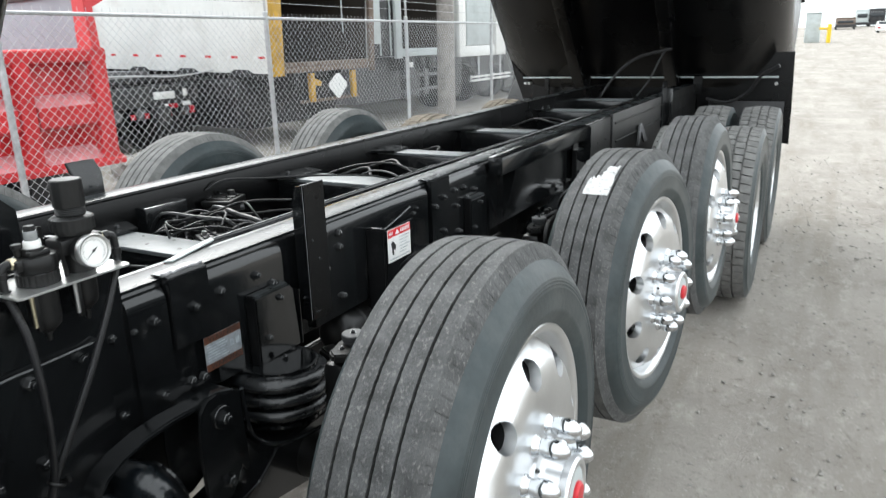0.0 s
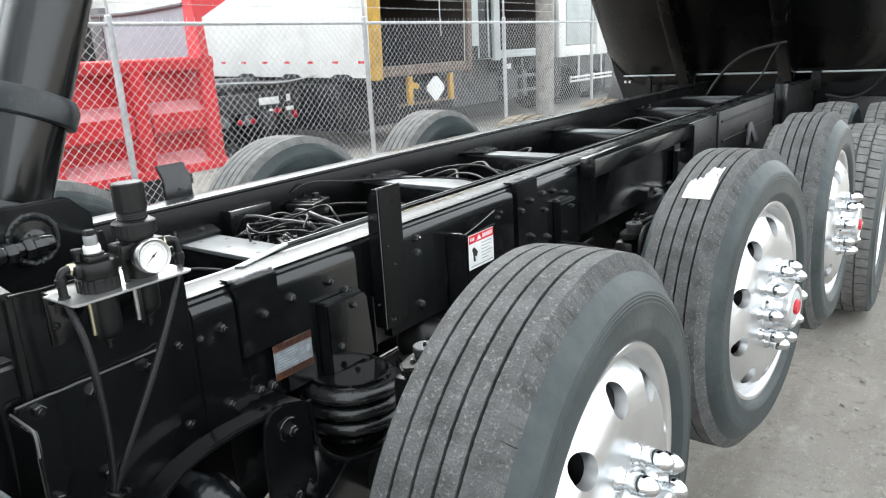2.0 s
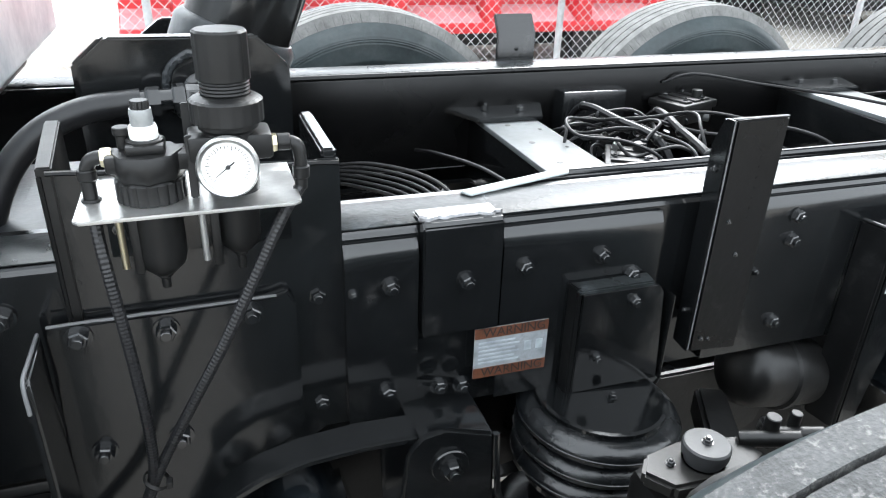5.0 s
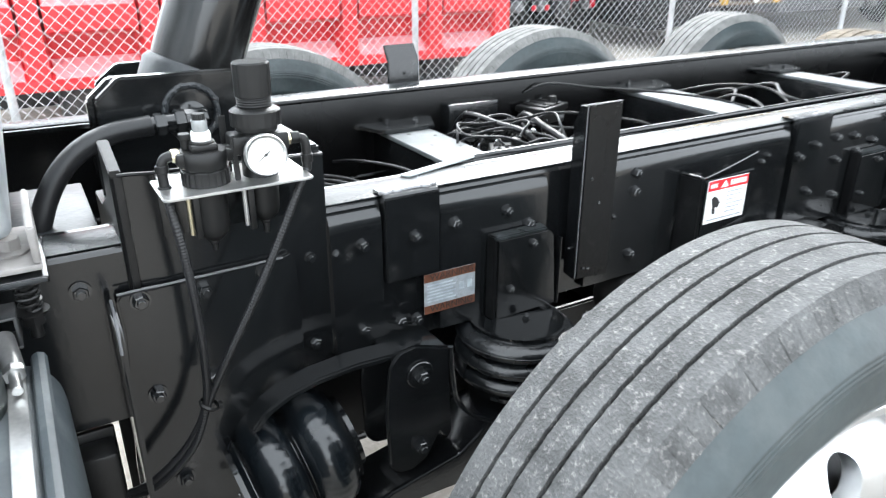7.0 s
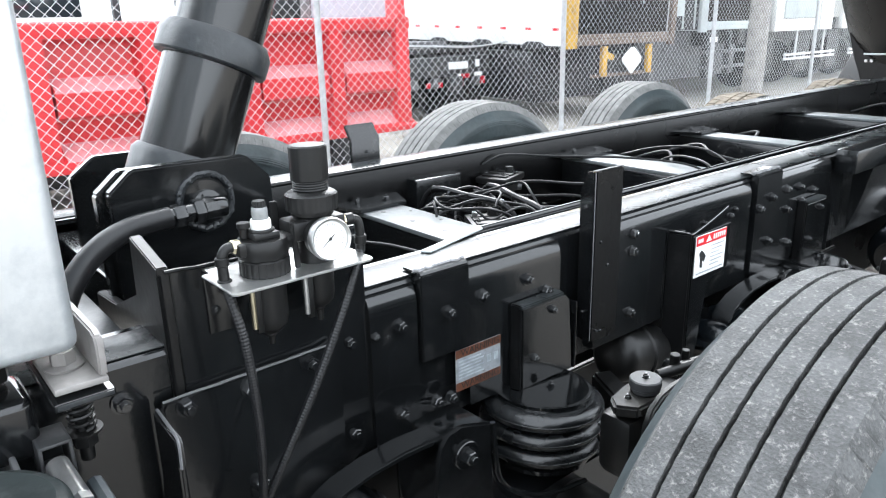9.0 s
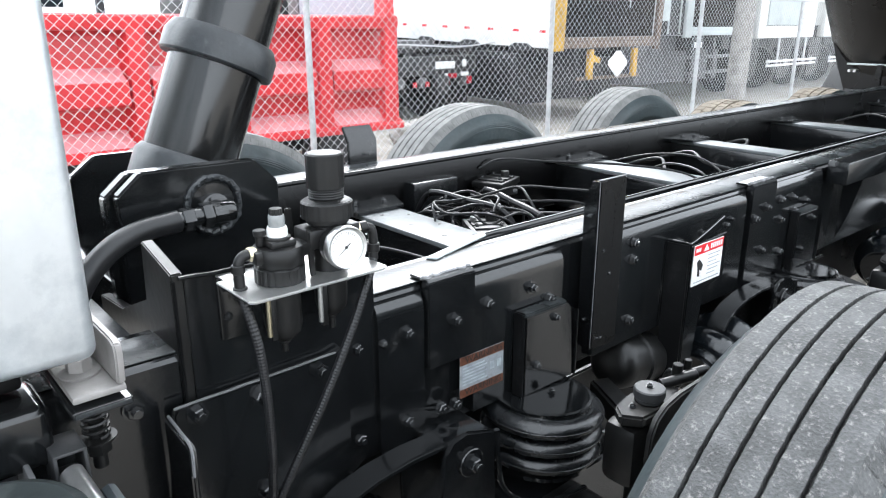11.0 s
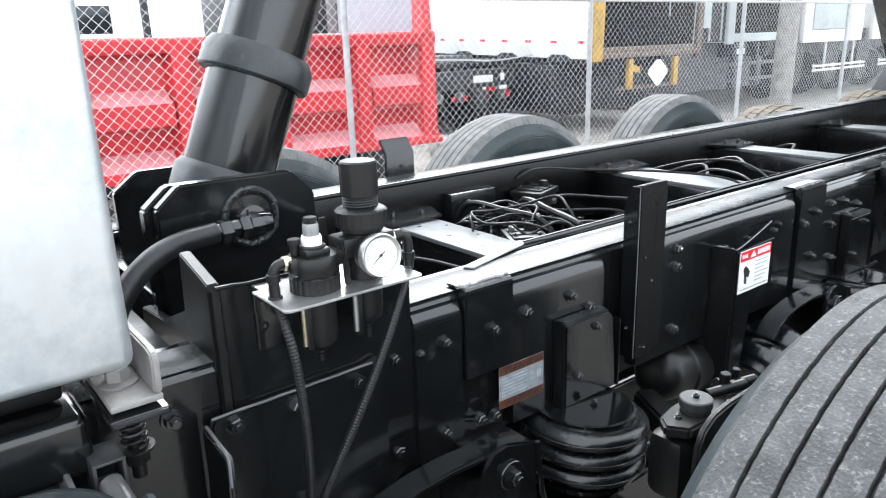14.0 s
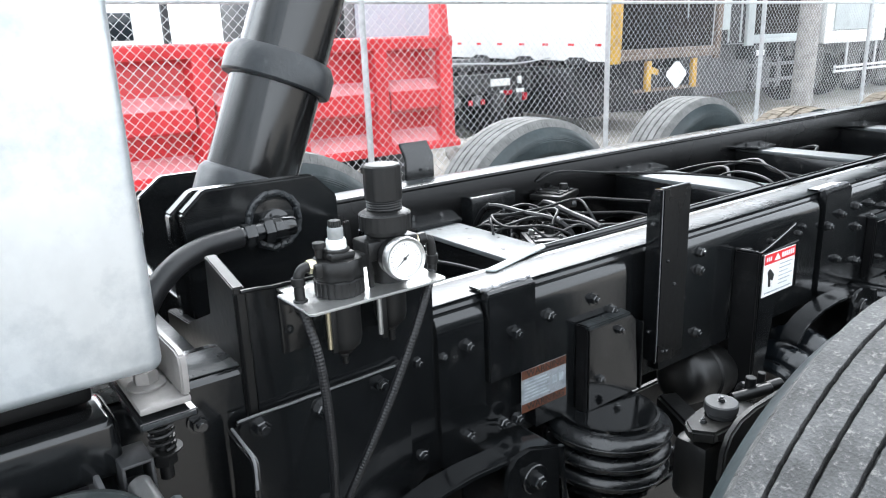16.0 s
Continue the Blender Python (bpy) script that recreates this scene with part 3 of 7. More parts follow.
def make_drive_wheel(truck, tread_material):
    bm = bmesh.new()
    lathe(bm, [(0.300, 0.106), (0.2995, 0.111), (0.290, 0.112), (0.284, 0.106), (0.279, 0.09), (0.268, 0.07), (0.262, 0.02), (0.255, -0.02), (0.235, -0.045), (0.19, -0.05), (0.0, -0.05)], (0, 0, 0), (1, 0, 0), 72)
    rim = part("wheel", bm, ALU, truck, "deep-dished bright aluminium dual wheel")
    make_tyre(rim, R_DRIVE, True, tread_material, "black drive tyre with block tread")
    bm = bmesh.new()
    lathe(bm, [(0.10, -0.05), (0.10, 0.05), (0.085, 0.06), (0.0, 0.06)], (0, 0, 0), (1, 0, 0), 32)
    part("hub", bm, BLACK_DULL, rim)
    return rim


# ---- the truck ----
CX = -0.432                                  # middle of the frame
TOP = 1.137                                  # top of the frame rails
AXLES = (2.61, 3.735, 4.88)                   # lifted axles
DRIVES = (6.09, 7.43)
truck = thing("dump_truck", (CX, 4.5, 0.0), "black dump truck chassis with raised body and lifted axles, newly painted", "dump truck")

tag = make_tag_wheel(truck)
TAGS = ((0.542, 2.604, 0.755, 1.3, -0.6), (0.521, 3.788, 0.757, -5.6, -1.2), (0.556, 4.86, 0.756, -1.0, -1.5), (-1.27, 2.59, 0.765, 180, 0), (-1.27, 3.67, 0.765, 180, 0), (-1.27, 4.72, 0.77, 180, 0))
for k, (x, y, z, yaw, lean_in) in enumerate(TAGS):
    m = pose(x, y, z, 0, lean_in, yaw) @ pose(0, 0, 0, (22.5, 16.5, 43, 60, 77, 94)[k])
    if k:
        copy_part(tag, Matrix.Identity(4), truck).matrix_basis = m
    else:
        tag.matrix_basis = m
drive = make_drive_wheel(truck, TREAD_PALE)
drive_far = make_drive_wheel(truck, TREAD_TAN)
for y in DRIVES:
    for side, src in ((1, drive), (-1, drive_far)):
        for off, flip in ((1.052, 0), (0.722, 180)):
            m = Matrix.Translation((CX + side * off + (0.015 if side < 0 else 0), y, R_DRIVE + (-0.015 if side > 0 else 0.0))) @ pose(0, 0, 0, 0, 0, flip + (0 if side > 0 else 180)) @ pose(0, 0, 0, random.uniform(0, 90)) @ Matrix.Scale(1 if side > 0 else 1.03, 4)
            if y == DRIVES[0] and off > 1:
                src.matrix_basis = m
            else:
                w = copy_part(src, Matrix.Identity(4), truck)
                w.matrix_basis = m

# the far tyres carry paler dust
for w in [o for o in truck.children if o.name.startswith("wheel") and o.matrix_basis.translation.x < -1 and len(o.children) > 6]:
    for ob in list(w.children):
        if ob.name.startswith("tread"):
            ob.data = ob.data.copy()
            ob.data.materials[0] = TREAD_PALE

# shipping label on the tread of the second wheel
bm = bmesh.new()
NA, NX, A0, A1, X0, X1 = 44, 36, 38.3, 19.5, -0.036, 0.046
for i in range(NA):
    for k in range(NX):
        u, v = (k + 0.5) / NX, (i + 0.5) / NA                 # across the tread, and up from the lower edge
        rag = 0.10 * noise.noise((u * 7, v * 7, 3.1)) + 0.05 * noise.noise((u * 19, v * 19, 1.7))
        whole = 0.04 < u + 0.3 * rag and u < 0.96 and 0.02 < v < 0.56 + rag
        torn = 0.40 + rag < u < 0.93 and 0.45 < v < 0.95 + rag and u - 0.40 > (v - 0.55) * 0.3 + rag
        if not (whole or torn) or (v > 0.4 and noise.noise((u * 11, v * 11, 8.2)) > 0.42):
            continue
        a0, a1 = radians(A0 - (A0 - A1) * i / NA), radians(A0 - (A0 - A1) * (i + 1) / NA)
        x0, x1 = X0 + (X1 - X0) * k / NX, X0 + (X1 - X0) * (k + 1) / NX
        R = R_TAG + 0.0005
        bm.faces.new([bm.verts.new((x, -R * math.sin(a), R * math.cos(a))) for x, a in ((x0, a0), (x1, a0), (x1, a1), (x0, a1))])
bmesh.ops.remove_doubles(bm, verts=bm.verts, dist=0.0003)
bmesh.ops.solidify(bm, geom=bm.faces[:], thickness=-0.0010)
bm.transform(pose(*TAGS[1][:3], 0, TAGS[1][4], TAGS[1][3]))
part("tyre_label", bm, LABEL_TORN, truck, "torn white paper label stuck on a tyre", smooth=0)


# frame rails
def make_rail(side):
    """A channel rail with its open side inwards; side 1 is the one beside the camera."""
    s = lambda x: x if side > 0 else 2 * CX - x
    bm = bmesh.new()
    pts = [(0.0, 0.878), (0.0, 1.129), (-0.003, 1.134), (-0.008, TOP), (-0.096, TOP), (-0.096, TOP - 0.010), (-0.016, TOP - 0.010), (-0.012, TOP - 0.014), (-0.012, 0.892), (-0.016, 0.888), (-0.096, 0.888), (-0.096, 0.878)]
    prism(bm, [(s(x), z) for x, z in pts], "y", 1.0, 8.3, bevel=0)
    rail = part("frame_rail", bm, BLACK, truck, "glossy black painted steel frame rail", smooth=25)
    part("flange_face", one(box, tuple(sorted((s(-0.080), s(-0.006))))[:1] + (1.0, TOP + 0.0005), tuple(sorted((s(-0.080), s(-0.006))))[1:] + (8.3, TOP + 0.0022), 0.0005), FLANGE, rail, "worn grey flange top")
    return rail


rail_near, rail_far = make_rail(1), make_rail(-1)


def make_liner(side):
    """The inner reinforcement with its rounded upper edge, cut slanting at its front end."""
    s = lambda x: x if side > 0 else 2 * CX - x
    bm = bmesh.new()
    front = [(s(-0.122), 2.61, 1.136)] if side > 0 else [(s(-0.116), 2.29, 1.139)]
    tube(bm, front + [(s(-0.116), 4.0, 1.139), (s(-0.116), 7.9, 1.139)], 0.0075, 10, 8)
    box(bm, (s(-0.124), 2.55 if side > 0 else 2.29, 0.93), (s(-0.112), 7.9, 1.136), 0.003)
    # far liner takes a darker black, for the shade between the rails
    return part("rail_liner", bm, BLACK if side > 0 else BED_BLACK, truck)


make_liner(1), make_liner(-1)
part("liner_ramp", one(prism, [(-0.080, 2.452), (-0.064, 2.462), (-0.110, 2.622), (-0.130, 2.632)], "z", 1.1395, 1.1430, 0.001), GREY_PANEL, rail_near, "slanting grey strip")

# outer reinforcement plates with rounded upper edges
for y0, y1, top in ((2.286, 2.372, 1.124), (2.478, 2.698, 1.124), (2.800, 3.372, 1.125), (3.512, 3.80, 1.128)):
    bm = bmesh.new()
    prism(bm, [(0.001, 0.884), (0.001, top), (0.0035, top + 0.0008), (0.0065, top - 0.0022), (0.0092, top - 0.0075), (0.0112, top - 0.014), (0.0125, top - 0.0215), (0.013, top - 0.029), (0.013, 0.884)], "y", y0, y1, bevel=0.0)
    part("reinforcing_plate", bm, BLACK, rail_near, smooth=60)

# bent tabs welded over the rail's edge
for y0, y1, z0 in ((2.376, 2.474, 0.998), (3.386, 3.508, 0.895)):
    bm = bmesh.new()
    prism(bm, [(0.0015, z0), (0.0015, 1.141), (-0.030, 1.141), (-0.030, 1.145), (0.012, 1.146), (0.019, 1.140), (0.020, z0)], "y", y0, y1, bevel=0.002)
    tab = part("tab_plate", bm, BLACK, rail_near)
    bm = bmesh.new()
    tube(bm, [(random.uniform(0.001, 0.007), y0 + (y1 - y0) * i / 14, 1.1455 + random.uniform(-0.0006, 0.0012)) for i in range(15)], 0.0042, 8, 3)
    part("weld_bead", bm, WORN, tab, "rough grey weld bead")

# bolts in the rail
for y, z in ((2.256, 1.066), (2.339, 1.071), (2.429, 1.069), (2.507, 1.075), (2.612, 1.077), (2.335, 0.924), (2.255, 0.918), (2.178, 0.911), (2.398, 0.926), (2.428, 0.922),
             (2.660, 1.044), (2.912, 1.062), (2.915, 0.93), (2.912, 1.098), (3.405, 1.06), (3.46, 1.08), (3.55, 1.085), (3.62, 1.08), (3.56, 1.03), (3.64, 1.04), (3.70, 1.06), (3.46, 0.97), (3.58, 0.94),
             (4.95, 1.02), (5.08, 1.02), (5.2, 1.02), (5.35, 1.02), (5.62, 1.0), (5.75, 1.0), (5.9, 1.0), (6.1, 0.98)):
    bolt(rail_near, (0.013 if 2.28 < y < 3.8 and not 2.38 < y < 2.48 and not 3.38 < y < 3.51 else 0.020 if 2.38 < y < 3.51 else 0.0, y, z))
bolt(rail_near, (0.013, 2.295, 1.066), size=0.62)
for y in (2.6, 2.95, 3.05, 3.5, 3.9, 4.1, 4.5, 4.85, 5.3, 5.6):
    for z in (1.06, 0.97):
        bolt(rail_far, (2 * CX + 0.012, y + random.uniform(-0.04, 0.04), z))


# cross members between the rails
def crossmember(y0, y1, z, holes=False, plate=True):
    bm = bmesh.new()
    x0, x1 = 2 * CX + 0.112, -0.112
    box(bm, (x0, y0, z - 0.012), (x1, y1, z), 0.003)
    c = part("crossmember", bm, CROSS_GREY, truck, "pale grey channel cross member")
    part("web", one(box, (x0, y0 + 0.004, z - 0.15), (x1, y0 + 0.014, z - 0.0125), 0.003), BLACK, c)
    if plate:
        for xa, xb in ((x0 - 0.03, x0 + 0.11), (x1 - 0.10, x1 + 0.03)):
            bm = bmesh.new()
            prism(bm, [(xa, y0 - 0.07), (xb, y0 - 0.01), (xb, y1 + 0.01), (xa, y1 + 0.07)], "z", z + 0.0005, z + 0.010, bevel=0.002)
            g = part("gusset", bm, BLACK, c)
            bolt(g, (0.5 * (xa + xb), y0 + 0.03, z + 0.010), (0, 0, 1), 0.9)
            bolt(g, (0.5 * (xa + xb) + 0.02, y1 - 0.02, z + 0.010), (0, 0, 1), 0.9)
    if holes:
        # black discs laid on the plate, dark depth of holes put into colour
        for i in range(4):
            x = -0.62 + 0.12 * i
            part("hole", one(lathe, [(0, 0.0), (0.006, 0.0), (0.006, 0.0008), (0, 0.0008)], (x, y0 + 0.045, z + 0.0002), (0, 0, 1), 12), INK, c, smooth=0)
            part("hole", one(lathe, [(0, 0.0), (0.004, 0.0), (0.004, 0.0008), (0, 0.0008)], (x + 0.04, y1 - 0.025, z + 0.0002), (0, 0, 1), 12), INK, c, smooth=0)
    return c


crossmember(2.71, 2.835, 1.055, holes=True)
crossmember(3.56, 3.70, 1.078)
crossmember(4.25, 4.355, 1.078)
crossmember(5.09, 5.21, 1.078)
crossmember(6.30, 6.42, 1.078)
crossmember(7.2, 7.35, 1.078, plate=False)

# vertical angle bracket standing on the near rail
upright = part("upright_bracket", one(prism, [(2.7505, 0.926), (2.7505, 1.249), (2.827, 1.250), (2.827, 0.920)], "x", 0.040, 0.0455, 0.002), SHADE_BLACK, truck, "tall black steel angle bracket")
part("front_flange", one(prism, [(0.0145, 0.930), (0.0145, 1.214), (0.030, 1.249), (0.0455, 1.249), (0.0455, 0.926)], "y", 2.7440, 2.7500, 0.0015), BLACK, upright)
# pale grey strips, edge highlights of top and corner put into the colour
part("top_edge", one(box, (0.0402, 2.7450, 1.2505), (0.0453, 2.826, 1.2515), 0.0), FRAME_GREY, upright)
part("worn_corner", one(tube, [(0.0457, 2.7470, 0.93), (0.0458, 2.7472, 1.09), (0.0457, 2.7470, 1.249)], 0.0010, 6, 3), FRAME_GREY, upright)
for y, z in ((2.768, 1.118), (2.790, 1.070), (2.765, 0.945), (2.776, 0.943)):
    bolt(upright, (0.0455, y, z), size=0.30)
for i in range(8):
    part("hole_rim", one(lathe, [(0.0012, 0), (0.0022, 0), (0.0022, 0.0005), (0.0012, 0.0005)], (0.0455, 2.797, 1.215 - 0.0135 * i), (1, 0, 0), 10), SHADE_BLACK, upright)
for z in (1.185, 0.985):
    bolt(upright, (0.030, 2.744, z), (0, -1, 0), 0.40)
bolt(rail_near, (0.013, 2.862, 1.018), size=0.6)

# its pair on the far rail, seen as a short bent plate
FAR = 2 * CX
bm = bmesh.new()
prism(bm, [(FAR + 0.006, 1.110), (FAR + 0.006, 1.198), (FAR + 0.003, 1.205), (FAR - 0.024, 1.241), (FAR - 0.031, 1.236), (FAR - 0.004, 1.196), (FAR - 0.004, 1.110)], "y", 2.822, 2.917, bevel=0.002)
far_bracket = part("upright_bracket", bm, BLACK, truck, "short bent black plate bracket")
bolt(far_bracket, (FAR + 0.006, 2.870, 1.165), size=0.4)

# warning sign on a boxed bracket
sign_box = part("sign_bracket", one(prism, [(3.052, 0.74), (3.052, 1.072), (3.196, 1.078), (3.196, 0.976), (3.120, 0.960), (3.085, 0.74)], "x", 0.058, 0.0625, 0.002), BLACK, truck, "black boxed steel bracket bolted to the rail")
part("side_flange", one(prism, [(0.014, 3.032), (0.056, 3.038), (0.0635, 3.044), (0.0640, 3.0515), (0.014, 3.040)], "z", 0.74, 1.079, 0.003), SHADE_BLACK, sign_box)
part("top_edge", one(tube, [(0.016, 3.035, 1.0805), (0.052, 3.042, 1.0800), (0.060, 3.052, 1.0790), (0.040, 3.15, 1.084), (0.016, 3.26, 1.092)], 0.0028, 8, 6), BLACK, sign_box)
for y, z in ((3.085, 1.066), (3.172, 1.069), (3.285, 1.066), (3.300, 1.078)):
    bolt(sign_box, (0.0135, y, z), size=0.62)
sign = part("warning_label", one(box, (0.0625, 3.060, 0.980), (0.0640, 3.178, 1.071), 0.0004), LABEL_WHITE, sign_box, "white danger label with red header")
part("label_header", one(box, (0.0642, 3.061, 1.049), (0.0646, 3.177, 1.070), 0.0), LABEL_RED, sign, smooth=0)


def lettering(name, text, size, m, material, parent):
    """Raised letters as a mesh, set by the matrix m."""
    cu = bpy.data.curves.new(name, "FONT")
    cu.body, cu.size, cu.extrude, cu.align_x, cu.align_y = text, size, 0.0002, "CENTER", "CENTER"
    tmp = bpy.data.objects.new(name, cu)
    me = bpy.data.meshes.new_from_object(tmp)
    bpy.data.objects.remove(tmp)
    me.transform(m)
    me.materials.append(material)
    return place(name, me, parent)


FACE_X = Matrix(((0, 0, 1, 0), (1, 0, 0, 0), (0, 1, 0, 0), (0, 0, 0, 1)))
bm = bmesh.new()
for y in (3.066, 3.073, 3.080):
    box(bm, (0.0647, y, 1.0555), (0.0650, y + 0.0048, 1.0640), 0)
prism(bm, [(3.096, 1.0530), (3.1075, 1.0670), (3.119, 1.0530)], "x", 0.0647, 0.0650, bevel=0)
for i in range(6):
    box(bm, (0.0647, 3.124 + 0.0083 * i, 1.0545), (0.0650, 3.1298 + 0.0083 * i, 1.0655), 0)
part("header_bar", bm, LABEL_WHITE, sign, smooth=0)
bm = bmesh.new()
for i in range(6):
    z = 1.041 - 0.0085 * i
    box(bm, (0.0642, 3.118, z - 0.0012), (0.0646, 3.118 + 0.053 - 0.009 * (i % 3), z + 0.0008), 0)
box(bm, (0.0642, 3.068, 0.986), (0.0646, 3.170, 0.9885), 0)
part("label_print", bm, LABEL_GREY, sign, smooth=0)
bm = bmesh.new()
prism(bm, [(3.074, 1.032), (3.083, 1.038), (3.092, 1.031), (3.100, 1.022), (3.095, 1.010), (3.087, 1.014), (3.089, 0.998), (3.080, 1.000), (3.079, 1.017)], "x", 0.0642, 0.0646, bevel=0)
part("label_pictogram", bm, INK, sign, smooth=0)

# orange-banded warning label on the rail
decal = part("warning_label", one(box, (0.0132, 2.446, 0.920), (0.0140, 2.547, 0.994), 0.0), LABEL_DULL, rail_near, "small white warning label with worn orange bands", smooth=0)
for z in (0.9275, 0.9865):
    part("label_band", one(box, (0.0142, 2.446, z - 0.0075), (0.0145, 2.547, z + 0.0075), 0), LABEL_ORANGE, decal, smooth=0)
    lettering("word", "WARNING", 0.0178, Matrix.Translation((0.0147, 2.500, z)) @ FACE_X, INK, decal)
bm = bmesh.new()
for i in range(6):
    box(bm, (0.0142, 2.452, 0.971 - 0.006 * i), (0.0145, 2.502 + 0.006 * (i % 2), 0.9735 - 0.006 * i), 0)
for y in (2.520, 2.536):
    box(bm, (0.0142, y - 0.005, 0.952), (0.0145, y + 0.005, 0.966), 0)
part("label_print", bm, LABEL_GREY, decal, smooth=0)

# box-section step beam on the rail
bm = bmesh.new()
box(bm, (0.012, 3.82, 1.090), (0.068, 4.86, 1.153), 0.0025)
step = part("side_beam", bm, BLACK, truck, "black box-section beam along the rail")
part("beam_brace", one(prism, [(0.013, 0.90), (0.013, 1.089), (0.064, 1.089), (0.040, 0.98)], "y", 3.95, 3.958, 0.002), BLACK, step)
part("end_bracket", one(prism, [(0.013, 0.96), (0.013, 1.145), (0.074, 1.145), (0.074, 0.99)], "y", 4.865, 4.873, 0.002), BLACK, step)
# deeper plates farther back
bm = bmesh.new()
box(bm, (0.001, 4.96, 0.86), (0.012, 5.45, 1.132), 0.003)
box(bm, (0.001, 5.46, 0.80), (0.020, 8.2, 1.146), 0.004)
part("rear_side_plate", bm, BLACK_DULL, truck)
for z, y0 in ((1.085, 5.5), (0.98, 5.52)):
    part("plate_rib", one(box, (0.0205, y0, z), (0.027, 8.1, z + 0.012), 0.002), BLACK_DULL, truck)
bm = bmesh.new()
prism(bm, [(6.72, 0.93), (6.72, 1.21), (6.75, 1.243), (6.84, 1.243), (6.86, 1.22), (6.86, 0.93)], "x", 0.021, 0.032, bevel=0.002)
box(bm, (0.021, 6.855, 0.93), (0.07, 6.863, 1.19), 0.002)
part("upright_bracket", bm, BLACK, truck)


# ---- suspension of a lifted axle ----
def suspension(dy, side):
    """Hanger, air springs and arm; side 1 beside the camera."""
    s = (lambda p: p) if side > 0 else (lambda p: (2 * CX - p[0], p[1], p[2]))
    def P(x, y, z):
        return s((x, y + dy, z))
    def both(a, b, bevel=0.004):
        return (P(*a), P(*b), bevel)
    def span(xa, xb):
        return sorted((P(xa, 0, 0)[0], P(xb, 0, 0)[0]))
    # upper bracket of the air spring: a shallow channel against the rail
    lo, hi = span(0.030, 0.0355)
    bm = bmesh.new()
    prism(bm, [(dy + 2.580, 0.884), (dy + 2.580, 1.034), (dy + 2.690, 1.034), (dy + 2.700, 1.022), (dy + 2.712, 0.884)], "x", lo, hi, bevel=0.0015)
    br = part("air_spring_bracket", bm, BLACK, truck, "glossy black channel bracket above an air spring")
    part("side_flange", one(prism, [P(x, y, 0)[:2] for x, y in ((0.0145, 2.569), (0.0345, 2.572), (0.0355, 2.579), (0.0145, 2.579))], "z", 0.884, 1.044, 0.002), SHADE_BLACK, br)
    part("side_flange", one(prism, [P(x, y, 0)[:2] for x, y in ((0.0145, 2.7125), (0.040, 2.7125), (0.040, 2.717), (0.0145, 2.717))], "z", 0.884, 1.016, 0.0015), BLACK, br)
    part("top_flange", one(prism, [P(x, y, 0)[:2] for x, y in ((0.0145, 2.572), (0.040, 2.572), (0.040, 2.680), (0.0145, 2.684))], "z", 1.0365, 1.0435, 0.002), FLANGE, br)
    bolt(br, P(0.0355, 2.655, 1.016), (side, 0, 0), 0.78)
    bolt(br, P(0.0355, 2.610, 0.937), (side, 0, 0), 0.72)
    # air spring: three lobes between steel plates
    c, up = Vector(P(0.046, 2.619, 0.882)), Vector((0, 0.05, 1.0)).normalized()
    prof = [(0.0, -0.113), (0.08, -0.113), (0.092, -0.109)]
    for z in (-0.091, -0.0575, -0.024):
        ring = [(0.0950 + 0.0150 * math.sin(math.pi * u / 8) ** 0.7, z - 0.0160 + 0.0040 * u) for u in range(9)]
        ring[4:5] = [(0.1097, z - 0.0014), (0.1109, z - 0.0008), (0.1109, z + 0.0008), (0.1097, z + 0.0014)]
        prof += ring + [(0.088, z + 0.0168)]
    prof += [(0.087, -0.004), (0.081, -0.003), (0.0, -0.003)]
    bag = part("air_spring", one(lathe, prof, c, up, 64), BAG, truck, "black rubber air spring with three lobes", smooth=50)
    bm = bmesh.new()
    lathe(bm, [(0.0, -0.006), (0.084, -0.006), (0.0875, -0.003), (0.0870, 0.0015), (0.0820, 0.0025), (0.0800, 0.0005), (0.0740, 0.0005), (0.0, 0.001)], c, up, 48)
    part("top_plate", bm, BLACK, bag)
    bm = bmesh.new()
    lathe(bm, [(0, -0.128), (0.086, -0.128), (0.092, -0.123), (0.091, -0.117), (0.085, -0.113), (0, -0.113)], c, up, 40)
    part("bottom_plate", bm, BLACK, bag)
    bolt(bag, c + Vector((0.010 * side, 0.012, 0.001)), up, 0.62)
    bolt(bag, c + Vector((-0.016 * side, 0.062, 0.001)), up, 0.55)
    # the bent strap under its edge
    part("spring_strap", one(tube, [P(0.103, 2.444, 0.905), P(0.106, 2.447, 0.85), P(0.110, 2.455, 0.80), P(0.122, 2.49, 0.762), P(0.140, 2.55, 0.745), P(0.150, 2.62, 0.742)], 0.0045, 8, 6), BLACK, bag)
    # hanger with a round boss and pivot bolts
    bm = bmesh.new()
    hang = [(2.334, 0.900), (2.352, 0.921), (2.380, 0.926), (2.442, 0.906), (2.446, 0.80), (2.448, 0.735), (2.436, 0.722), (2.424, 0.742), (2.400, 0.700), (2.372, 0.686), (2.346, 0.690), (2.330, 0.71), (2.326, 0.82)]
    hang = [(y + dy, z) for y, z in hang]
    for xa, xb in ((0.095, 0.104), (0.0, 0.012)):
        prism(bm, hang, "x", *span(xa, xb), bevel=0.004)
    box(bm, *both((0.0, 2.436, 0.75), (0.102, 2.445, 0.898), 0.003))
    box(bm, *both((0.012, 2.350, 0.890), (0.095, 2.442, 0.903), 0.003))
    h = part("hanger", bm, BLACK, truck, "black steel suspension hanger")
    bm = bmesh.new()
    lathe(bm, [(0.0, 0.0), (0.023, 0.0), (0.0235, 0.004), (0.022, 0.0055), (0.0, 0.0055)], P(0.104, 2.386, 0.873), (side, 0, 0), 36)
    part("pivot_boss", bm, BLACK, h)
    bolt(h, P(0.109, 2.386, 0.873), (side, 0, 0), 1.25)
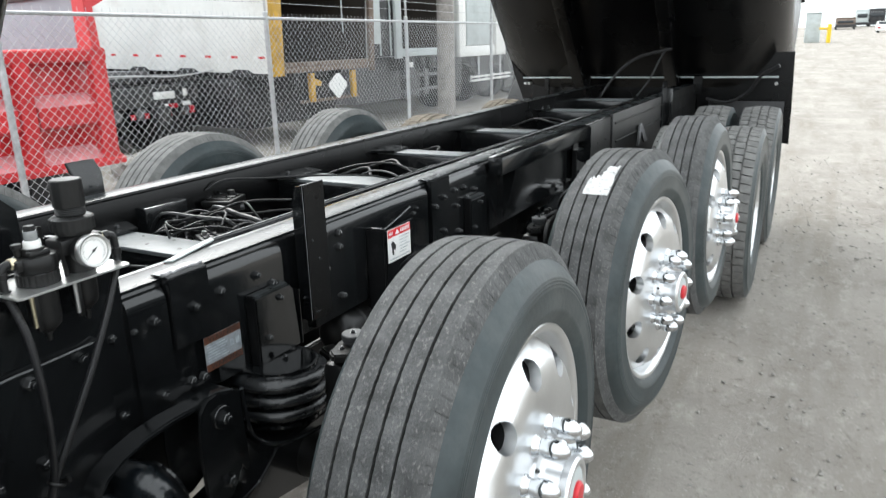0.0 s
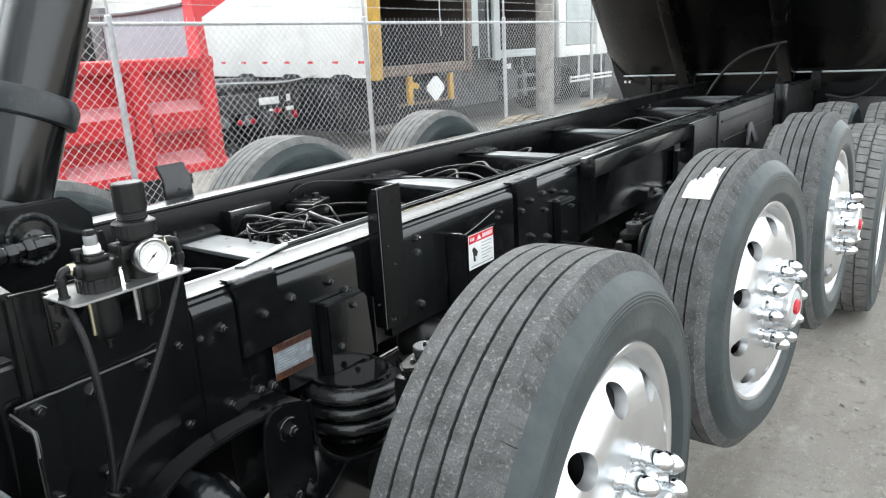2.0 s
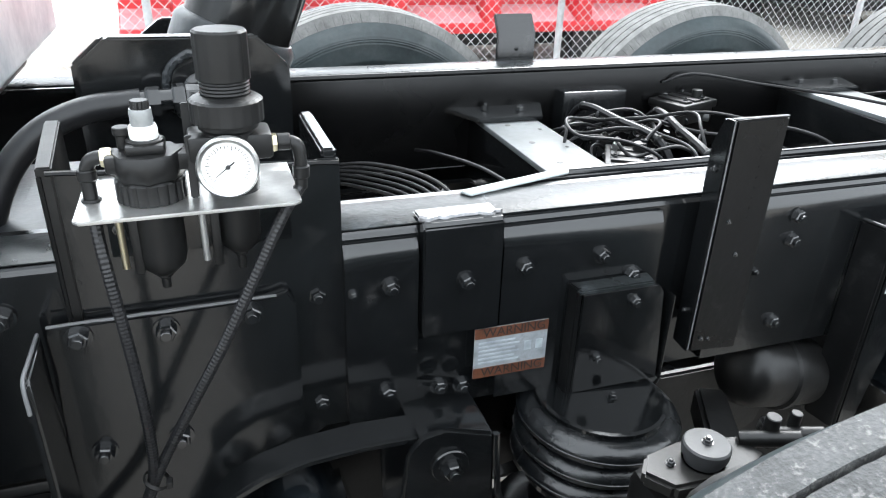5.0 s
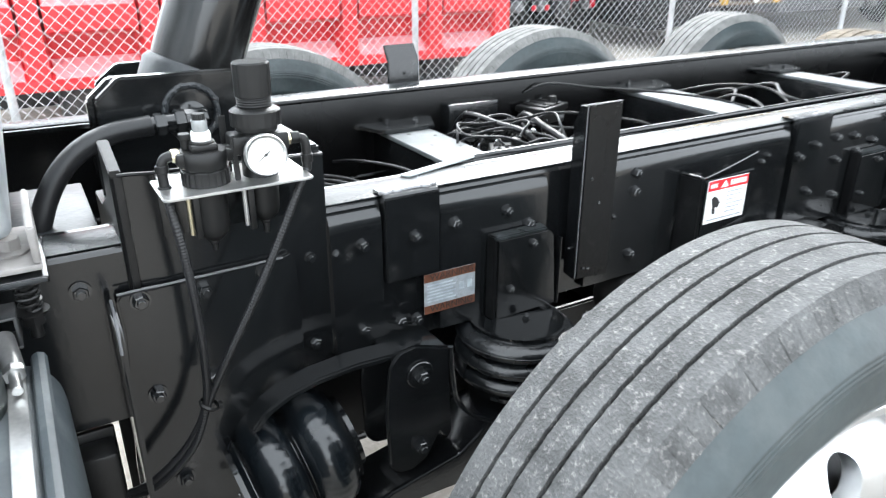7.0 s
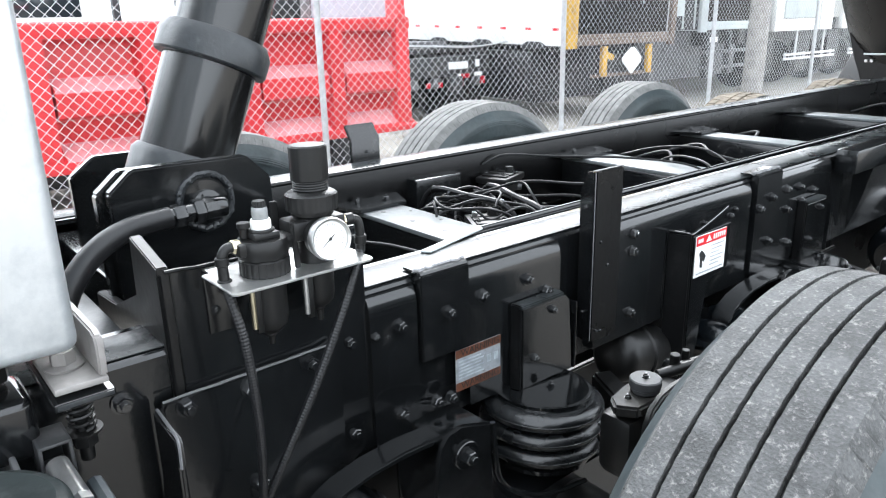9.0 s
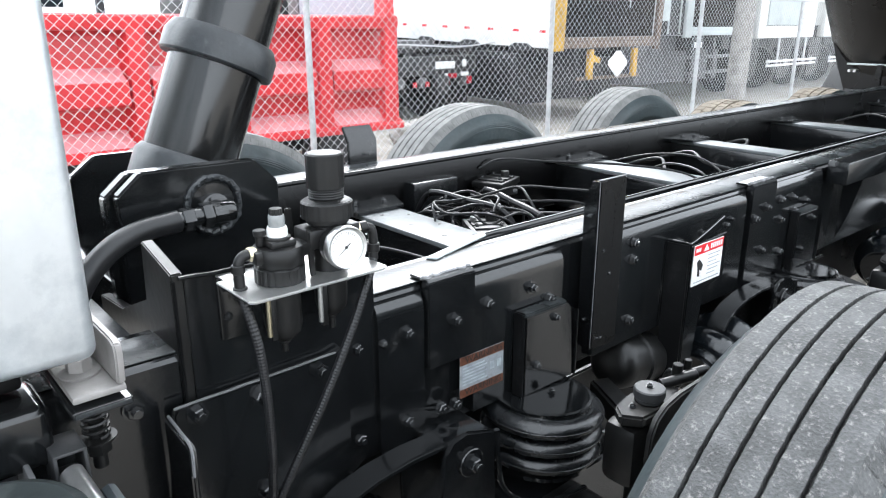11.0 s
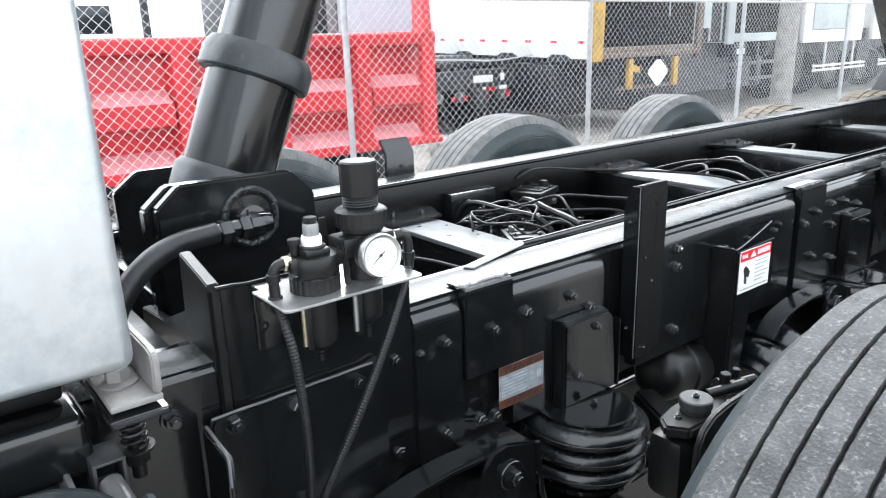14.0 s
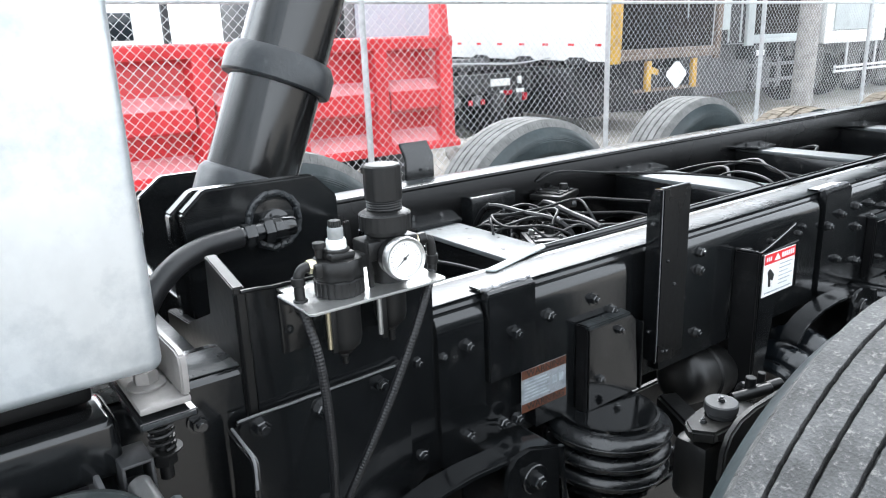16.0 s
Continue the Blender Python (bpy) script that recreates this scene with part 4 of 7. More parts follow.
    bolt(h, P(0.104, 2.385, 0.735), (side, 0, 0), 1.25)
    # curved sheet arm over the lift bellows
    bm = bmesh.new()
    arc = [(2.118, 0.856), (2.140, 0.882), (2.175, 0.900), (2.225, 0.912), (2.285, 0.917), (2.352, 0.915)]
    low = [(2.352, 0.904), (2.285, 0.906), (2.225, 0.901), (2.180, 0.890), (2.148, 0.874), (2.127, 0.851)]
    prism(bm, [(y + dy, z) for y, z in arc + low], "x", *span(0.050, 0.094), bevel=0.003)
    part("lift_arm", bm, BLACK, h)
    # lift bellows: two lobes lying along the truck
    o, d = Vector(P(0.050, 2.120, 0.733)), Vector((0, 0.972, 0.233)).normalized()
    prof = [(0.0, -0.012), (0.066, -0.012), (0.074, -0.004)]
    for k in range(2):
        prof += [(0.074 + 0.029 * math.sin(math.pi * u / 20) ** 0.6 if 0 < u < 20 else 0.074, 0.002 + k * 0.076 + 0.00345 * u) for u in range(21)]
        if k == 0:
            prof += [(0.073, 0.0745)]
    prof += [(0.068, 0.152), (0.060, 0.158), (0.0, 0.158)]
    bm = one(lathe, prof, o, d, 176)
    # moulded ribs across each lobe
    e1 = Vector((1, 0, 0))
    e2 = d.cross(e1)
    for v in bm.verts:
        w = v.co - o
        w -= d * w.dot(d)
        if w.length > 0.089 and math.cos(44 * math.atan2(w.dot(e2), w.dot(e1))) > 0.4:
            v.co -= w * 0.0045
    bel = part("lift_bellows", bm, LIFT_BAG, truck, "shiny black two-lobe rubber lift bellows")
    bm = bmesh.new()
    for u in (0.0, 0.0745, 0.152):
        lathe(bm, [(0.072, u - 0.004), (0.0775, u), (0.072, u + 0.004)], o, d, 40)
    part("girdle_ring", bm, BLACK, bel)
    for u in (-0.020, 0.158):
        part("end_plate", one(lathe, [(0, u), (0.060, u), (0.060, u + 0.008), (0, u + 0.008)], o, d, 32), BLACK, bel)
    for a in (-0.6, 0.6):
        bolt(bel, o - d * 0.02 + Vector((0, 0, 0.03 * a)) + Vector((0.03 * side, 0, 0)), -d, 0.7)
    # dark plate added behind the bellows, blocking the bright ground
    part("web_plate", one(prism, [(dy + 1.96, 0.50), (dy + 1.96, 0.876), (dy + 2.60, 0.876), (dy + 2.64, 0.74), (dy + 2.64, 0.66), (dy + 2.30, 0.62), (dy + 2.16, 0.50)], "x", *span(-0.105, -0.098), 0.002), SHADE_BLACK, h)
    # trailing beam under the springs
    bm = bmesh.new()
    beam = [(2.17, 0.600), (2.33, 0.664), (2.46, 0.690), (2.52, 0.735), (2.74, 0.738), (2.86, 0.70), (2.86, 0.60), (2.70, 0.58), (2.46, 0.62), (2.36, 0.622), (2.19, 0.555)]
    prism(bm, [(y + dy, z) for y, z in beam], "x", *span(0.0, 0.11), bevel=0.006)
    part("trailing_beam", bm, BLACK, truck)
    # axle end: knuckle with king pin cap, brake bracket and fittings
    K = Vector((0.273, 2.594, 0.996))
    k = lambda x, y, z: P(K.x + x, K.y + y, K.z + z)
    bm = bmesh.new()
    rod(bm, k(0, 0, -0.30), k(0, 0, -0.022), 0.025)
    prism(bm, [k(x, y, 0)[:2] for x, y in ((-0.034, -0.004), (-0.024, -0.052), (-0.002, -0.070), (0.026, -0.050), (0.030, 0.030), (0.012, 0.070), (-0.022, 0.060))], "z", K.z - 0.040, K.z - 0.022, 0.004)
    box(bm, k(-0.040, -0.060, -0.150), k(0.020, 0.034, -0.046), 0.016)
    box(bm, k(0.0, -0.045, -0.27), k(0.10, 0.055, -0.13), 0.018)
    kn = part("steering_knuckle", bm, BLACK_DULL, truck, "black cast steering knuckle with worn top")
    bm = bmesh.new()
    lathe(bm, [(0.0, -0.022), (0.0195, -0.022), (0.0205, -0.016), (0.0230, -0.014), (0.0238, -0.010), (0.0238, -0.002), (0.0220, 0.0), (0.0, 0.0005)], k(0, 0, 0), (0, 0, 1), 36)
    cap = part("king_pin_cap", bm, CAP_GREY, kn, "round grimy king pin cap")
    bolt(cap, k(0, 0, 0.0), (0, 0, 1), 0.5)
    bolt(kn, k(-0.004, -0.036, -0.022), (0, 0, 1), 0.45)
    bolt(kn, k(-0.040, -0.040, -0.080), (-side, -0.6, 0), 0.6)
    # flat brake bracket: a bowed bar on edge, sweeping back past the cap
    bm = bmesh.new()
    outer = [(2.536, 0.905), (2.540, 0.950), (2.552, 0.975), (2.575, 0.990), (2.610, 0.997), (2.720, 1.000), (2.80, 0.99)]
    inner = [(2.80, 0.90), (2.70, 0.93), (2.62, 0.945), (2.575, 0.935), (2.556, 0.905)]
    prism(bm, [(y + dy, z) for y, z in outer + inner], "x", *span(0.306, 0.317), bevel=0.003)
    part("brake_bracket", bm, BLACK_DULL, kn, "bowed black steel brake bracket")
    part("camshaft_tube", one(rod, k(0.030, 0.0, -0.062), k(0.085, 0.04, -0.070), 0.022, seg=20), BLACK_DULL, kn)
    for y, z, r in ((0.085, 0.0, 0.008), (0.115, -0.002, 0.006)):
        part("fitting", one(rod, k(-0.008, y, z - 0.03), k(-0.006, y, z + 0.008), r, seg=12), BLACK_DULL, kn)
        part("fitting", one(rod, k(-0.016, y - 0.03, z - 0.022), k(0.016, y + 0.02, z - 0.008), 0.009, seg=12), BLACK_DULL, kn)
    part("brake_line", one(tube, [k(-0.006, 0.085, -0.012), k(-0.03, 0.10, -0.02), k(-0.06, 0.13, -0.08), k(-0.10, 0.16, -0.16)], 0.005, 8, 6), HOSE, kn)
    if not dy:
        o, d = Vector(P(-0.012, 2.893, 0.828)), Vector((0.0, 1.0, -0.18)).normalized()
        bm = bmesh.new()
        lathe(bm, [(0, -0.005), (0.04, 0.0), (0.054, 0.012), (0.058, 0.03), (0.058, 0.075), (0.063, 0.078), (0.063, 0.088), (0.058, 0.092), (0.056, 0.14), (0.04, 0.158), (0, 0.16)], o, d, 36)
        part("brake_chamber", bm, BLACK_DULL, truck, "black brake chamber")
    # inner infill, cross bar and drag link between the rail and the axle
    # the infill is a dark plate added to close a bright gap
    part("axle_gusset", one(prism, [(dy + 2.70, 0.56), (dy + 2.70, 0.70), (dy + 2.80, 0.80), (dy + 3.06, 0.80), (dy + 3.02, 0.66), (dy + 2.86, 0.56)], "x", *span(-0.075, -0.06), 0.004), BLACK_DULL, truck)
    part("axle_arm", one(prism, [P(x, y, 0)[:2] for x, y in ((0.0, 2.815), (0.02, 2.855), (0.26, 2.735), (0.24, 2.690))], "z", 0.775, 0.825, 0.006), BLACK_DULL, truck)
    part("drag_link", one(rod, P(0.06, 2.74, 0.735), P(0.13, 2.86, 0.70), 0.024), BLACK_DULL, truck)


for dy in (0, 1.05, 2.2):
    suspension(dy, 1)
suspension(0, -1)
for y in AXLES:
    part("axle_beam", one(rod, (CX - 0.72, y + 0.02, 0.66), (CX + 0.72, y + 0.02, 0.66), 0.055), BLACK_DULL, truck)
for y in DRIVES:
    bm = bmesh.new()
    rod(bm, (CX - 0.9, y, 0.505), (CX + 0.9, y, 0.505), 0.075)
    lathe(bm, [(0, -0.16), (0.14, -0.13), (0.2, -0.05), (0.2, 0.05), (0.14, 0.13), (0, 0.16)], (CX, y, 0.505), (1, 0, 0), 28)
    part("drive_axle", bm, BLACK_DULL, truck, "black drive axle housing")
# added sheet, keeps the ground's light out from between the rails
part("belly_plate", one(box, (-0.74, 2.32, 0.592), (-0.125, 7.9, 0.600), 0.003), SHADE_BLACK, truck, "dark plate closing the frame below")
# shaft and tanks are unseen, added for darkness between the rails
part("propeller_shaft", one(rod, (CX, 1.0, 0.80), (CX, 5.95, 0.60), 0.06), BLACK_DULL, truck)
for y, z in ((3.2, 0.72), (4.5, 0.72)):
    bm = bmesh.new()
    lathe(bm, [(0, -0.33), (0.07, -0.32), (0.12, -0.28), (0.12, 0.28), (0.07, 0.32), (0, 0.33)], (CX, y, z), (1, 0, 0), 28)
    part("air_tank", bm, BLACK_DULL, truck, "black cylindrical air tank")

# ---- hoist mount and cylinder ----
bm = bmesh.new()
prism(bm, [(2.0185, 0.60), (2.0185, 1.232), (2.286, 1.226), (2.286, 0.90), (2.20, 0.84), (2.12, 0.72), (2.10, 0.60)], "x", 0.0005, 0.005, bevel=0.001)
mount = part("hoist_side_plate", bm, BLACK, truck, "large black steel plate outside the frame rail")
bm = bmesh.new()
prism(bm, [(0.004, 0.88), (0.004, 1.238), (-0.085, 1.259), (-0.092, 1.18), (-0.20, 1.135), (-0.304, 1.125), (-0.304, 1.02), (-0.098, 1.02), (-0.098, 0.88)], "y", 2.0035, 2.0180, bevel=0.0016)
part("hoist_front_plate", bm, BLACK_DULL, mount)
bm = bmesh.new()
prism(bm, [(0.0, 0.95), (0.0, 1.236), (-0.165, 1.232), (-0.165, 1.14), (-0.10, 1.02), (-0.10, 0.95)], "y", 2.268, 2.284, bevel=0.003)
part("hoist_rear_plate", bm, BLACK, mount)
bm = bmesh.new()
tube(bm, [(0.004, 2.006, 0.95 + 0.02 * i + random.uniform(-0.003, 0.003)) for i in range(15)], 0.0025, 6, 2)
tube(bm, [(0.006, 2.012 + 0.0195 * i, 1.232 - 0.0007 * i + random.uniform(-0.001, 0.001)) for i in range(15)], 0.0025, 6, 2)
part("weld_bead", bm, SHADE_BLACK, mount)

# lower bolted plate with bent lip
bm = bmesh.new()
prism(bm, [(1.965, 0.60), (1.968, 0.80), (1.985, 1.02), (1.983, 1.068), (1.989, 1.076), (2.20, 1.080), (2.222, 1.086), (2.230, 1.07), (2.232, 0.90), (2.17, 0.84), (2.12, 0.70), (2.11, 0.60)], "x", 0.006, 0.018, bevel=0.003)

gus = part("gusset_plate", bm, BLACK, truck, "black bolted gusset plate with bent lip")
part("edge_flange", one(prism, [(0.0182, 0.60), (0.0182, 1.0725), (0.088, 1.0675), (0.093, 1.062), (0.091, 0.99), (0.092, 0.60)], "y", 1.9715, 1.9795, 0.0025), BLACK, gus)
# pale strip along the top edge
part("top_weld", one(tube, [(0.0170, 1.985 + 0.0225 * k, 1.0772 + 0.0004 * k + random.uniform(-0.0006, 0.0006)) for k in range(11)], 0.0017, 6, 2), FRAME_GREY, gus, "worn grey edge")
# the lip's highlight, put into a pale grey strip
part("worn_lip", one(tube, [(0.020, 1.9765, 1.0728), (0.060, 1.9755, 1.0705), (0.086, 1.9745, 1.0685), (0.0935, 1.9740, 1.058), (0.0925, 1.9735, 1.030)], 0.0020, 6, 4), FRAME_GREY, gus, "worn pale lip")
for y, z in ((2.012, 1.063), (2.095, 1.058), (2.182, 1.065), (2.013, 0.915), (2.093, 0.917), (2.03, 0.76), (2.09, 0.66)):
    bolt(gus, (0.018, y, z), size=1.15)

part("base_plate", one(box, (-0.36, 1.84, 1.116), (-0.100, 1.988, 1.126), 0.002), COLLAR, truck, "dusty black base plate")

# cross tube carrying the cylinder
bm = bmesh.new()
box(bm, (2 * CX + 0.1, 2.04, 1.02), (-0.10, 2.26, 1.115), 0.006)
part("hoist_cross_tube", bm, BLACK, truck)
for xa in (-0.243, -0.640):
    bm = bmesh.new()
    outline = [(2.022, 1.10), (2.022, 1.285), (2.058, 1.316), (2.230, 1.314), (2.268, 1.276), (2.268, 1.10)] if xa > -0.5 else [(2.060, 1.10), (2.060, 1.245), (2.105, 1.280), (2.190, 1.280), (2.225, 1.25), (2.225, 1.10)]
    prism(bm, outline, "x", xa, xa + 0.020, bevel=0.003)
    tp = part("trunnion_plate", bm, BLACK, truck, "black clipped-corner trunnion plate")
    if xa > -0.5:
        prism_in = [(y - 0.010, z - 0.004) for y, z in outline]
        part("inner_plate", one(prism, prism_in, "x", xa - 0.030, xa - 0.006, 0.003), BLACK, tp)
        bm = bmesh.new()
        ring = [(r * math.cos(2 * math.pi * i / 62), r * math.sin(2 * math.pi * i / 62)) for i in range(62) for r in (0.041 * random.uniform(0.96, 1.05),)]
        ring.append(ring[0])
        tube(bm, [(xa + 0.021, 2.158 + a, 1.254 + b) for a, b in ring], 0.0055, 8, 2)
        for a, b in ring[:-1:3]:
            rod(bm, (xa + 0.019, 2.158 + a, 1.254 + b), (xa + 0.0275, 2.158 + a * 0.97, 1.254 + b * 0.97), 0.0052, 0.003, 8)
        part("weld_ring", bm, COLLAR, tp, "rough weld bead round the pin")
        bm = bmesh.new()
        lathe(bm, [(0, 0), (0.036, 0), (0.036, 0.003), (0.022, 0.004), (0.022, 0.010), (0.019, 0.012), (0, 0.012)], (xa + 0.018, 2.158, 1.250), (1, 0, 0), 36)
        part("trunnion_pin", bm, BLACK, tp)

# hydraulic hose and swivel fitting
bm = bmesh.new()
rod(bm, (-0.222, 2.158, 1.250), (-0.190, 2.158, 1.249), 0.014)
lathe(bm, [(0, 0), (0.0150, 0), (0.0165, 0.002), (0.0165, 0.033), (0, 0.034)], (-0.190, 2.174, 1.250), (0, -1, -0.02), 8)
lathe(bm, [(0, 0), (0.0175, 0), (0.0190, 0.002), (0.0190, 0.013), (0.0175, 0.015), (0, 0.015)], (-0.190, 2.140, 1.249), (0, -1, -0.02), 6)
rod(bm, (-0.190, 2.130, 1.249), (-0.186, 2.060, 1.247), 0.0130)
lathe(bm, [(0, 0), (0.0160, 0), (0.0175, 0.002), (0.0175, 0.015), (0.0160, 0.017), (0, 0.017)], (-0.188, 2.112, 1.248), (0, -1, -0.02), 6)
part("hose_fitting", bm, BLACK, truck, "black steel hydraulic swivel fitting")
bm = bmesh.new()
tube(bm, [(-0.187, 2.090, 1.248), (-0.183, 2.03, 1.242), (-0.170, 1.98, 1.222), (-0.160, 1.94, 1.18), (-0.15, 1.91, 1.11), (-0.15, 1.89, 1.0), (-0.16, 1.86, 0.85)], 0.0158, 14, 6)
part("hydraulic_hose", bm, HOSE, truck, "thick black hydraulic hose")

# telescopic cylinder
base, lean = Vector((CX - 0.024, 2.196, 1.227)), Vector((0, 0.414, 1.0)).normalized()
bm = bmesh.new()
lathe(bm, [(0.0, -0.03), (0.076, -0.03), (0.0815, 0.0), (0.0815, 0.268)], base, lean, 56)
cyl = part("hoist_cylinder", bm, CYL_BLACK, truck, "large black telescopic hydraulic hoist cylinder")
bm = bmesh.new()
lathe(bm, [(0.081, -0.02), (0.092, -0.018), (0.092, 0.057), (0.084, 0.068), (0.080, 0.069)], base, lean, 56)
part("foot_collar", bm, COLLAR, cyl)
bm = bmesh.new()
lathe(bm, [(0.080, 0.231), (0.0955, 0.231), (0.0980, 0.235), (0.0980, 0.268), (0.0885, 0.286), (0.077, 0.288)], base, lean, 56)
part("gland_collar", bm, COLLAR, cyl, "thick black gland nut collar", smooth=28)
part("inner_stage", one(lathe, [(0.0785, 0.27), (0.0785, 1.7), (0.0, 1.7)], base, lean, 56), CYL_BLACK, cyl)
part("second_stage", one(lathe, [(0.066, 1.69), (0.066, 3.2), (0.0, 3.2)], base, lean, 40), CYL_BLACK, cyl)
part("third_stage", one(lathe, [(0.053, 3.19), (0.053, 4.85), (0.0, 4.85)], base, lean, 40), CYL_BLACK, cyl)

# ---- air regulator unit on its shelf ----
bm = bmesh.new()
prism(bm, [(0.030, 2.046), (0.114, 2.046), (0.119, 2.051), (0.117, 2.226), (0.112, 2.232), (0.030, 2.232)], "z", 1.2240, 1.2275, bevel=0.001)
box(bm, (0.0055, 2.056, 1.2240), (0.035, 2.232, 1.2273), 0.001)
reg = part("air_regulator", bm, STEEL, truck, "air filter and regulator unit on a zinc-plated shelf")
part("back_flange", one(box, (0.0055, 2.056, 1.142), (0.009, 2.232, 1.2235), 0.001), BLACK, reg)
for z in (1.21, 1.172):
    bolt(reg, (0.009, 2.066, z), size=0.5)


def ribbed(bm, r, h, o, n=24, depth=0.0016, top=0.0):
    """A grip with upright ribs."""
    t = bmesh.new()
    pts = []
    for i in range(n * 4):
        a = 2 * math.pi * i / (n * 4)
        rr = r if i % 4 in (0, 1, 2) else r - depth
        pts.append((rr * math.cos(a), rr * math.sin(a)))
    low = [t.verts.new((x, y, 0)) for x, y in pts]
    mid = [t.verts.new((x, y, h - 0.002)) for x, y in pts]
    high = [t.verts.new((x * (1 - 0.08), y * (1 - 0.08), h)) for x, y in pts]
    for a, b in ((low, mid), (mid, high)):
        for i in range(len(pts)):
            k = (i + 1) % len(pts)
            t.faces.new((a[i], a[k], b[k], b[i]))
    t.faces.new(high)
    t.faces.new(low[::-1])
    merge(bm, t, Matrix.Translation(o))


fx, fy = 0.072, 2.107
bm = bmesh.new()
lathe(bm, [(0, 1.2475), (0.0290, 1.2475), (0.0305, 1.2495), (0.0305, 1.2675), (0.0285, 1.2700), (0, 1.2705)], (fx, fy, 0), (0, 0, 1), 8)
box(bm, (fx - 0.018, fy - 0.034, 1.2530), (fx + 0.012, fy + 0.036, 1.2690), 0.003)
box(bm, (fx - 0.016, fy - 0.016, 1.2690), (fx + 0.016, fy + 0.016, 1.2785), 0.003)
lathe(bm, [(0, 1.2735), (0.0155, 1.2735), (0.0155, 1.2800), (0.014, 1.2812), (0, 1.2812)], (fx, fy, 0), (0, 0, 1), 20)
part("filter_head", bm, PLASTIC, reg)
part("filter_collar", one(ribbed, 0.0295, 0.0195, (fx, fy, 1.2280), 20, 0.0012), PLASTIC, reg)
bm = bmesh.new()
lathe(bm, [(0, 1.1505), (0.010, 1.1525), (0.020, 1.1625), (0.0225, 1.1725), (0.0225, 1.2240)], (fx, fy, 0), (0, 0, 1), 28)
lathe(bm, [(0, 1.1365), (0.004, 1.1365), (0.0045, 1.1465), (0.007, 1.1485), (0.007, 1.1545), (0, 1.1545)], (fx, fy, 0), (0, 0, 1), 14)
part("filter_bowl", bm, PLASTIC, reg)
bm = bmesh.new()
lathe(bm, [(0, 1.2925), (0.0095, 1.2925), (0.0095, 1.3040), (0.0088, 1.3065), (0, 1.3065)], (fx, fy, 0), (0, 0, 1), 20)
part("dome_ring", one(lathe, [(0, 1.2810), (0.0115, 1.2810), (0.0119, 1.2825), (0.0119, 1.2895), (0.0108, 1.2925), (0, 1.2925)], (fx, fy, 0), (0, 0, 1), 24), DIAL, reg, "white plastic ring under the dome")
part("sight_dome", bm, DOME, reg, "clear plastic sight dome")
part("oil_knob", one(ribbed, 0.0078, 0.0095, (fx, fy, 1.3040), 12, 0.001), PLASTIC, reg)
bm = bmesh.new()
rod(bm, (fx - 0.008, fy - 0.018, 1.2705), (fx - 0.008, fy - 0.018, 1.2845), 0.0055, seg=14)
rod(bm, (fx - 0.008, fy - 0.018, 1.2825), (fx - 0.008, fy - 0.018, 1.2895), 0.0075, seg=14)
part("fill_plug", bm, PLASTIC, reg)

gx, gy = 0.068, 2.177
bm = bmesh.new()
lathe(bm, [(0, 1.2275), (0.023, 1.2275), (0.023, 1.283), (0.026, 1.286), (0.026, 1.298), (0, 1.298)], (gx, gy, 0), (0, 0, 1), 32)
box(bm, (gx - 0.022, gy - 0.036, 1.258), (gx + 0.018, gy + 0.036, 1.282), 0.004)
part("regulator_body", bm, PLASTIC, reg)
part("regulator_collar", one(ribbed, 0.0315, 0.020, (gx, gy, 1.292), 22, 0.0008), PLASTIC, reg)
bm = bmesh.new()
lathe(bm, [(0.030, 1.311), (0.0235, 1.315), (0.0220, 1.315)] + [(0.0208 + 0.0008 * (i % 2), 1.315 + 0.0015 * i) for i in range(9)] + [(0.0180, 1.330), (0, 1.330)], (gx, gy, 0), (0, 0, 1), 28)
part("regulator_neck", bm, PLASTIC, reg)
part("regulator_knob", one(ribbed, 0.0228, 0.041, (gx, gy, 1.328), 11, 0.0012), PLASTIC, reg)
bm = bmesh.new()
lathe(bm, [(0, 1.165), (0.010, 1.166), (0.018, 1.174), (0.020, 1.182), (0.021, 1.2240)], (gx, gy, 0), (0, 0, 1), 28)
lathe(bm, [(0, 1.146), (0.004, 1.146), (0.0045, 1.160), (0.007, 1.162), (0.007, 1.168), (0, 1.168)], (gx, gy, 0), (0, 0, 1), 14)
part("drain_bowl", bm, PLASTIC, reg)
# pressure gauge
ga, go = Vector((1.0, -0.10, 0.10)).normalized(), Vector((0.093, 2.174, 1.2615))
bm = bmesh.new()
lathe(bm, [(0, -0.004), (0.022, -0.004), (0.0235, 0.0), (0.0235, 0.020), (0.0, 0.020)], go, ga, 40)
rod(bm, go - ga * 0.02, go, 0.008, seg=14)
gauge = part("gauge_case", bm, PLASTIC, reg, "round pressure gauge")
bm = bmesh.new()
lathe(bm, [(0.0232, 0.014), (0.0256, 0.0150), (0.0262, 0.020), (0.0258, 0.0258), (0.0242, 0.0276), (0.0218, 0.0262), (0.0214, 0.0222)], go, ga, 48)
part("gauge_bezel", bm, STEEL, reg, "bright steel gauge bezel")
part("gauge_dial", one(lathe, [(0, 0.0), (0.0225, 0.0), (0.0225, 0.001), (0, 0.001)], go + ga * 0.0215, ga, 40), DIAL, reg, "white gauge dial")
bm = bmesh.new()
up = Vector((0, 0, 1)) - ga * ga.z
up.normalize()
right = up.cross(ga)
for i in range(28):
    a = radians(-135 + 10 * i)
    d = up * math.cos(a) + right * math.sin(a)
    p, q = go + ga * 0.0227 + d * (0.0160 if i % 5 else 0.0145), go + ga * 0.0227 + d * 0.0185
    rod(bm, p, q, 0.0003, seg=4)
part("gauge_ticks", bm, INK, reg, smooth=0)
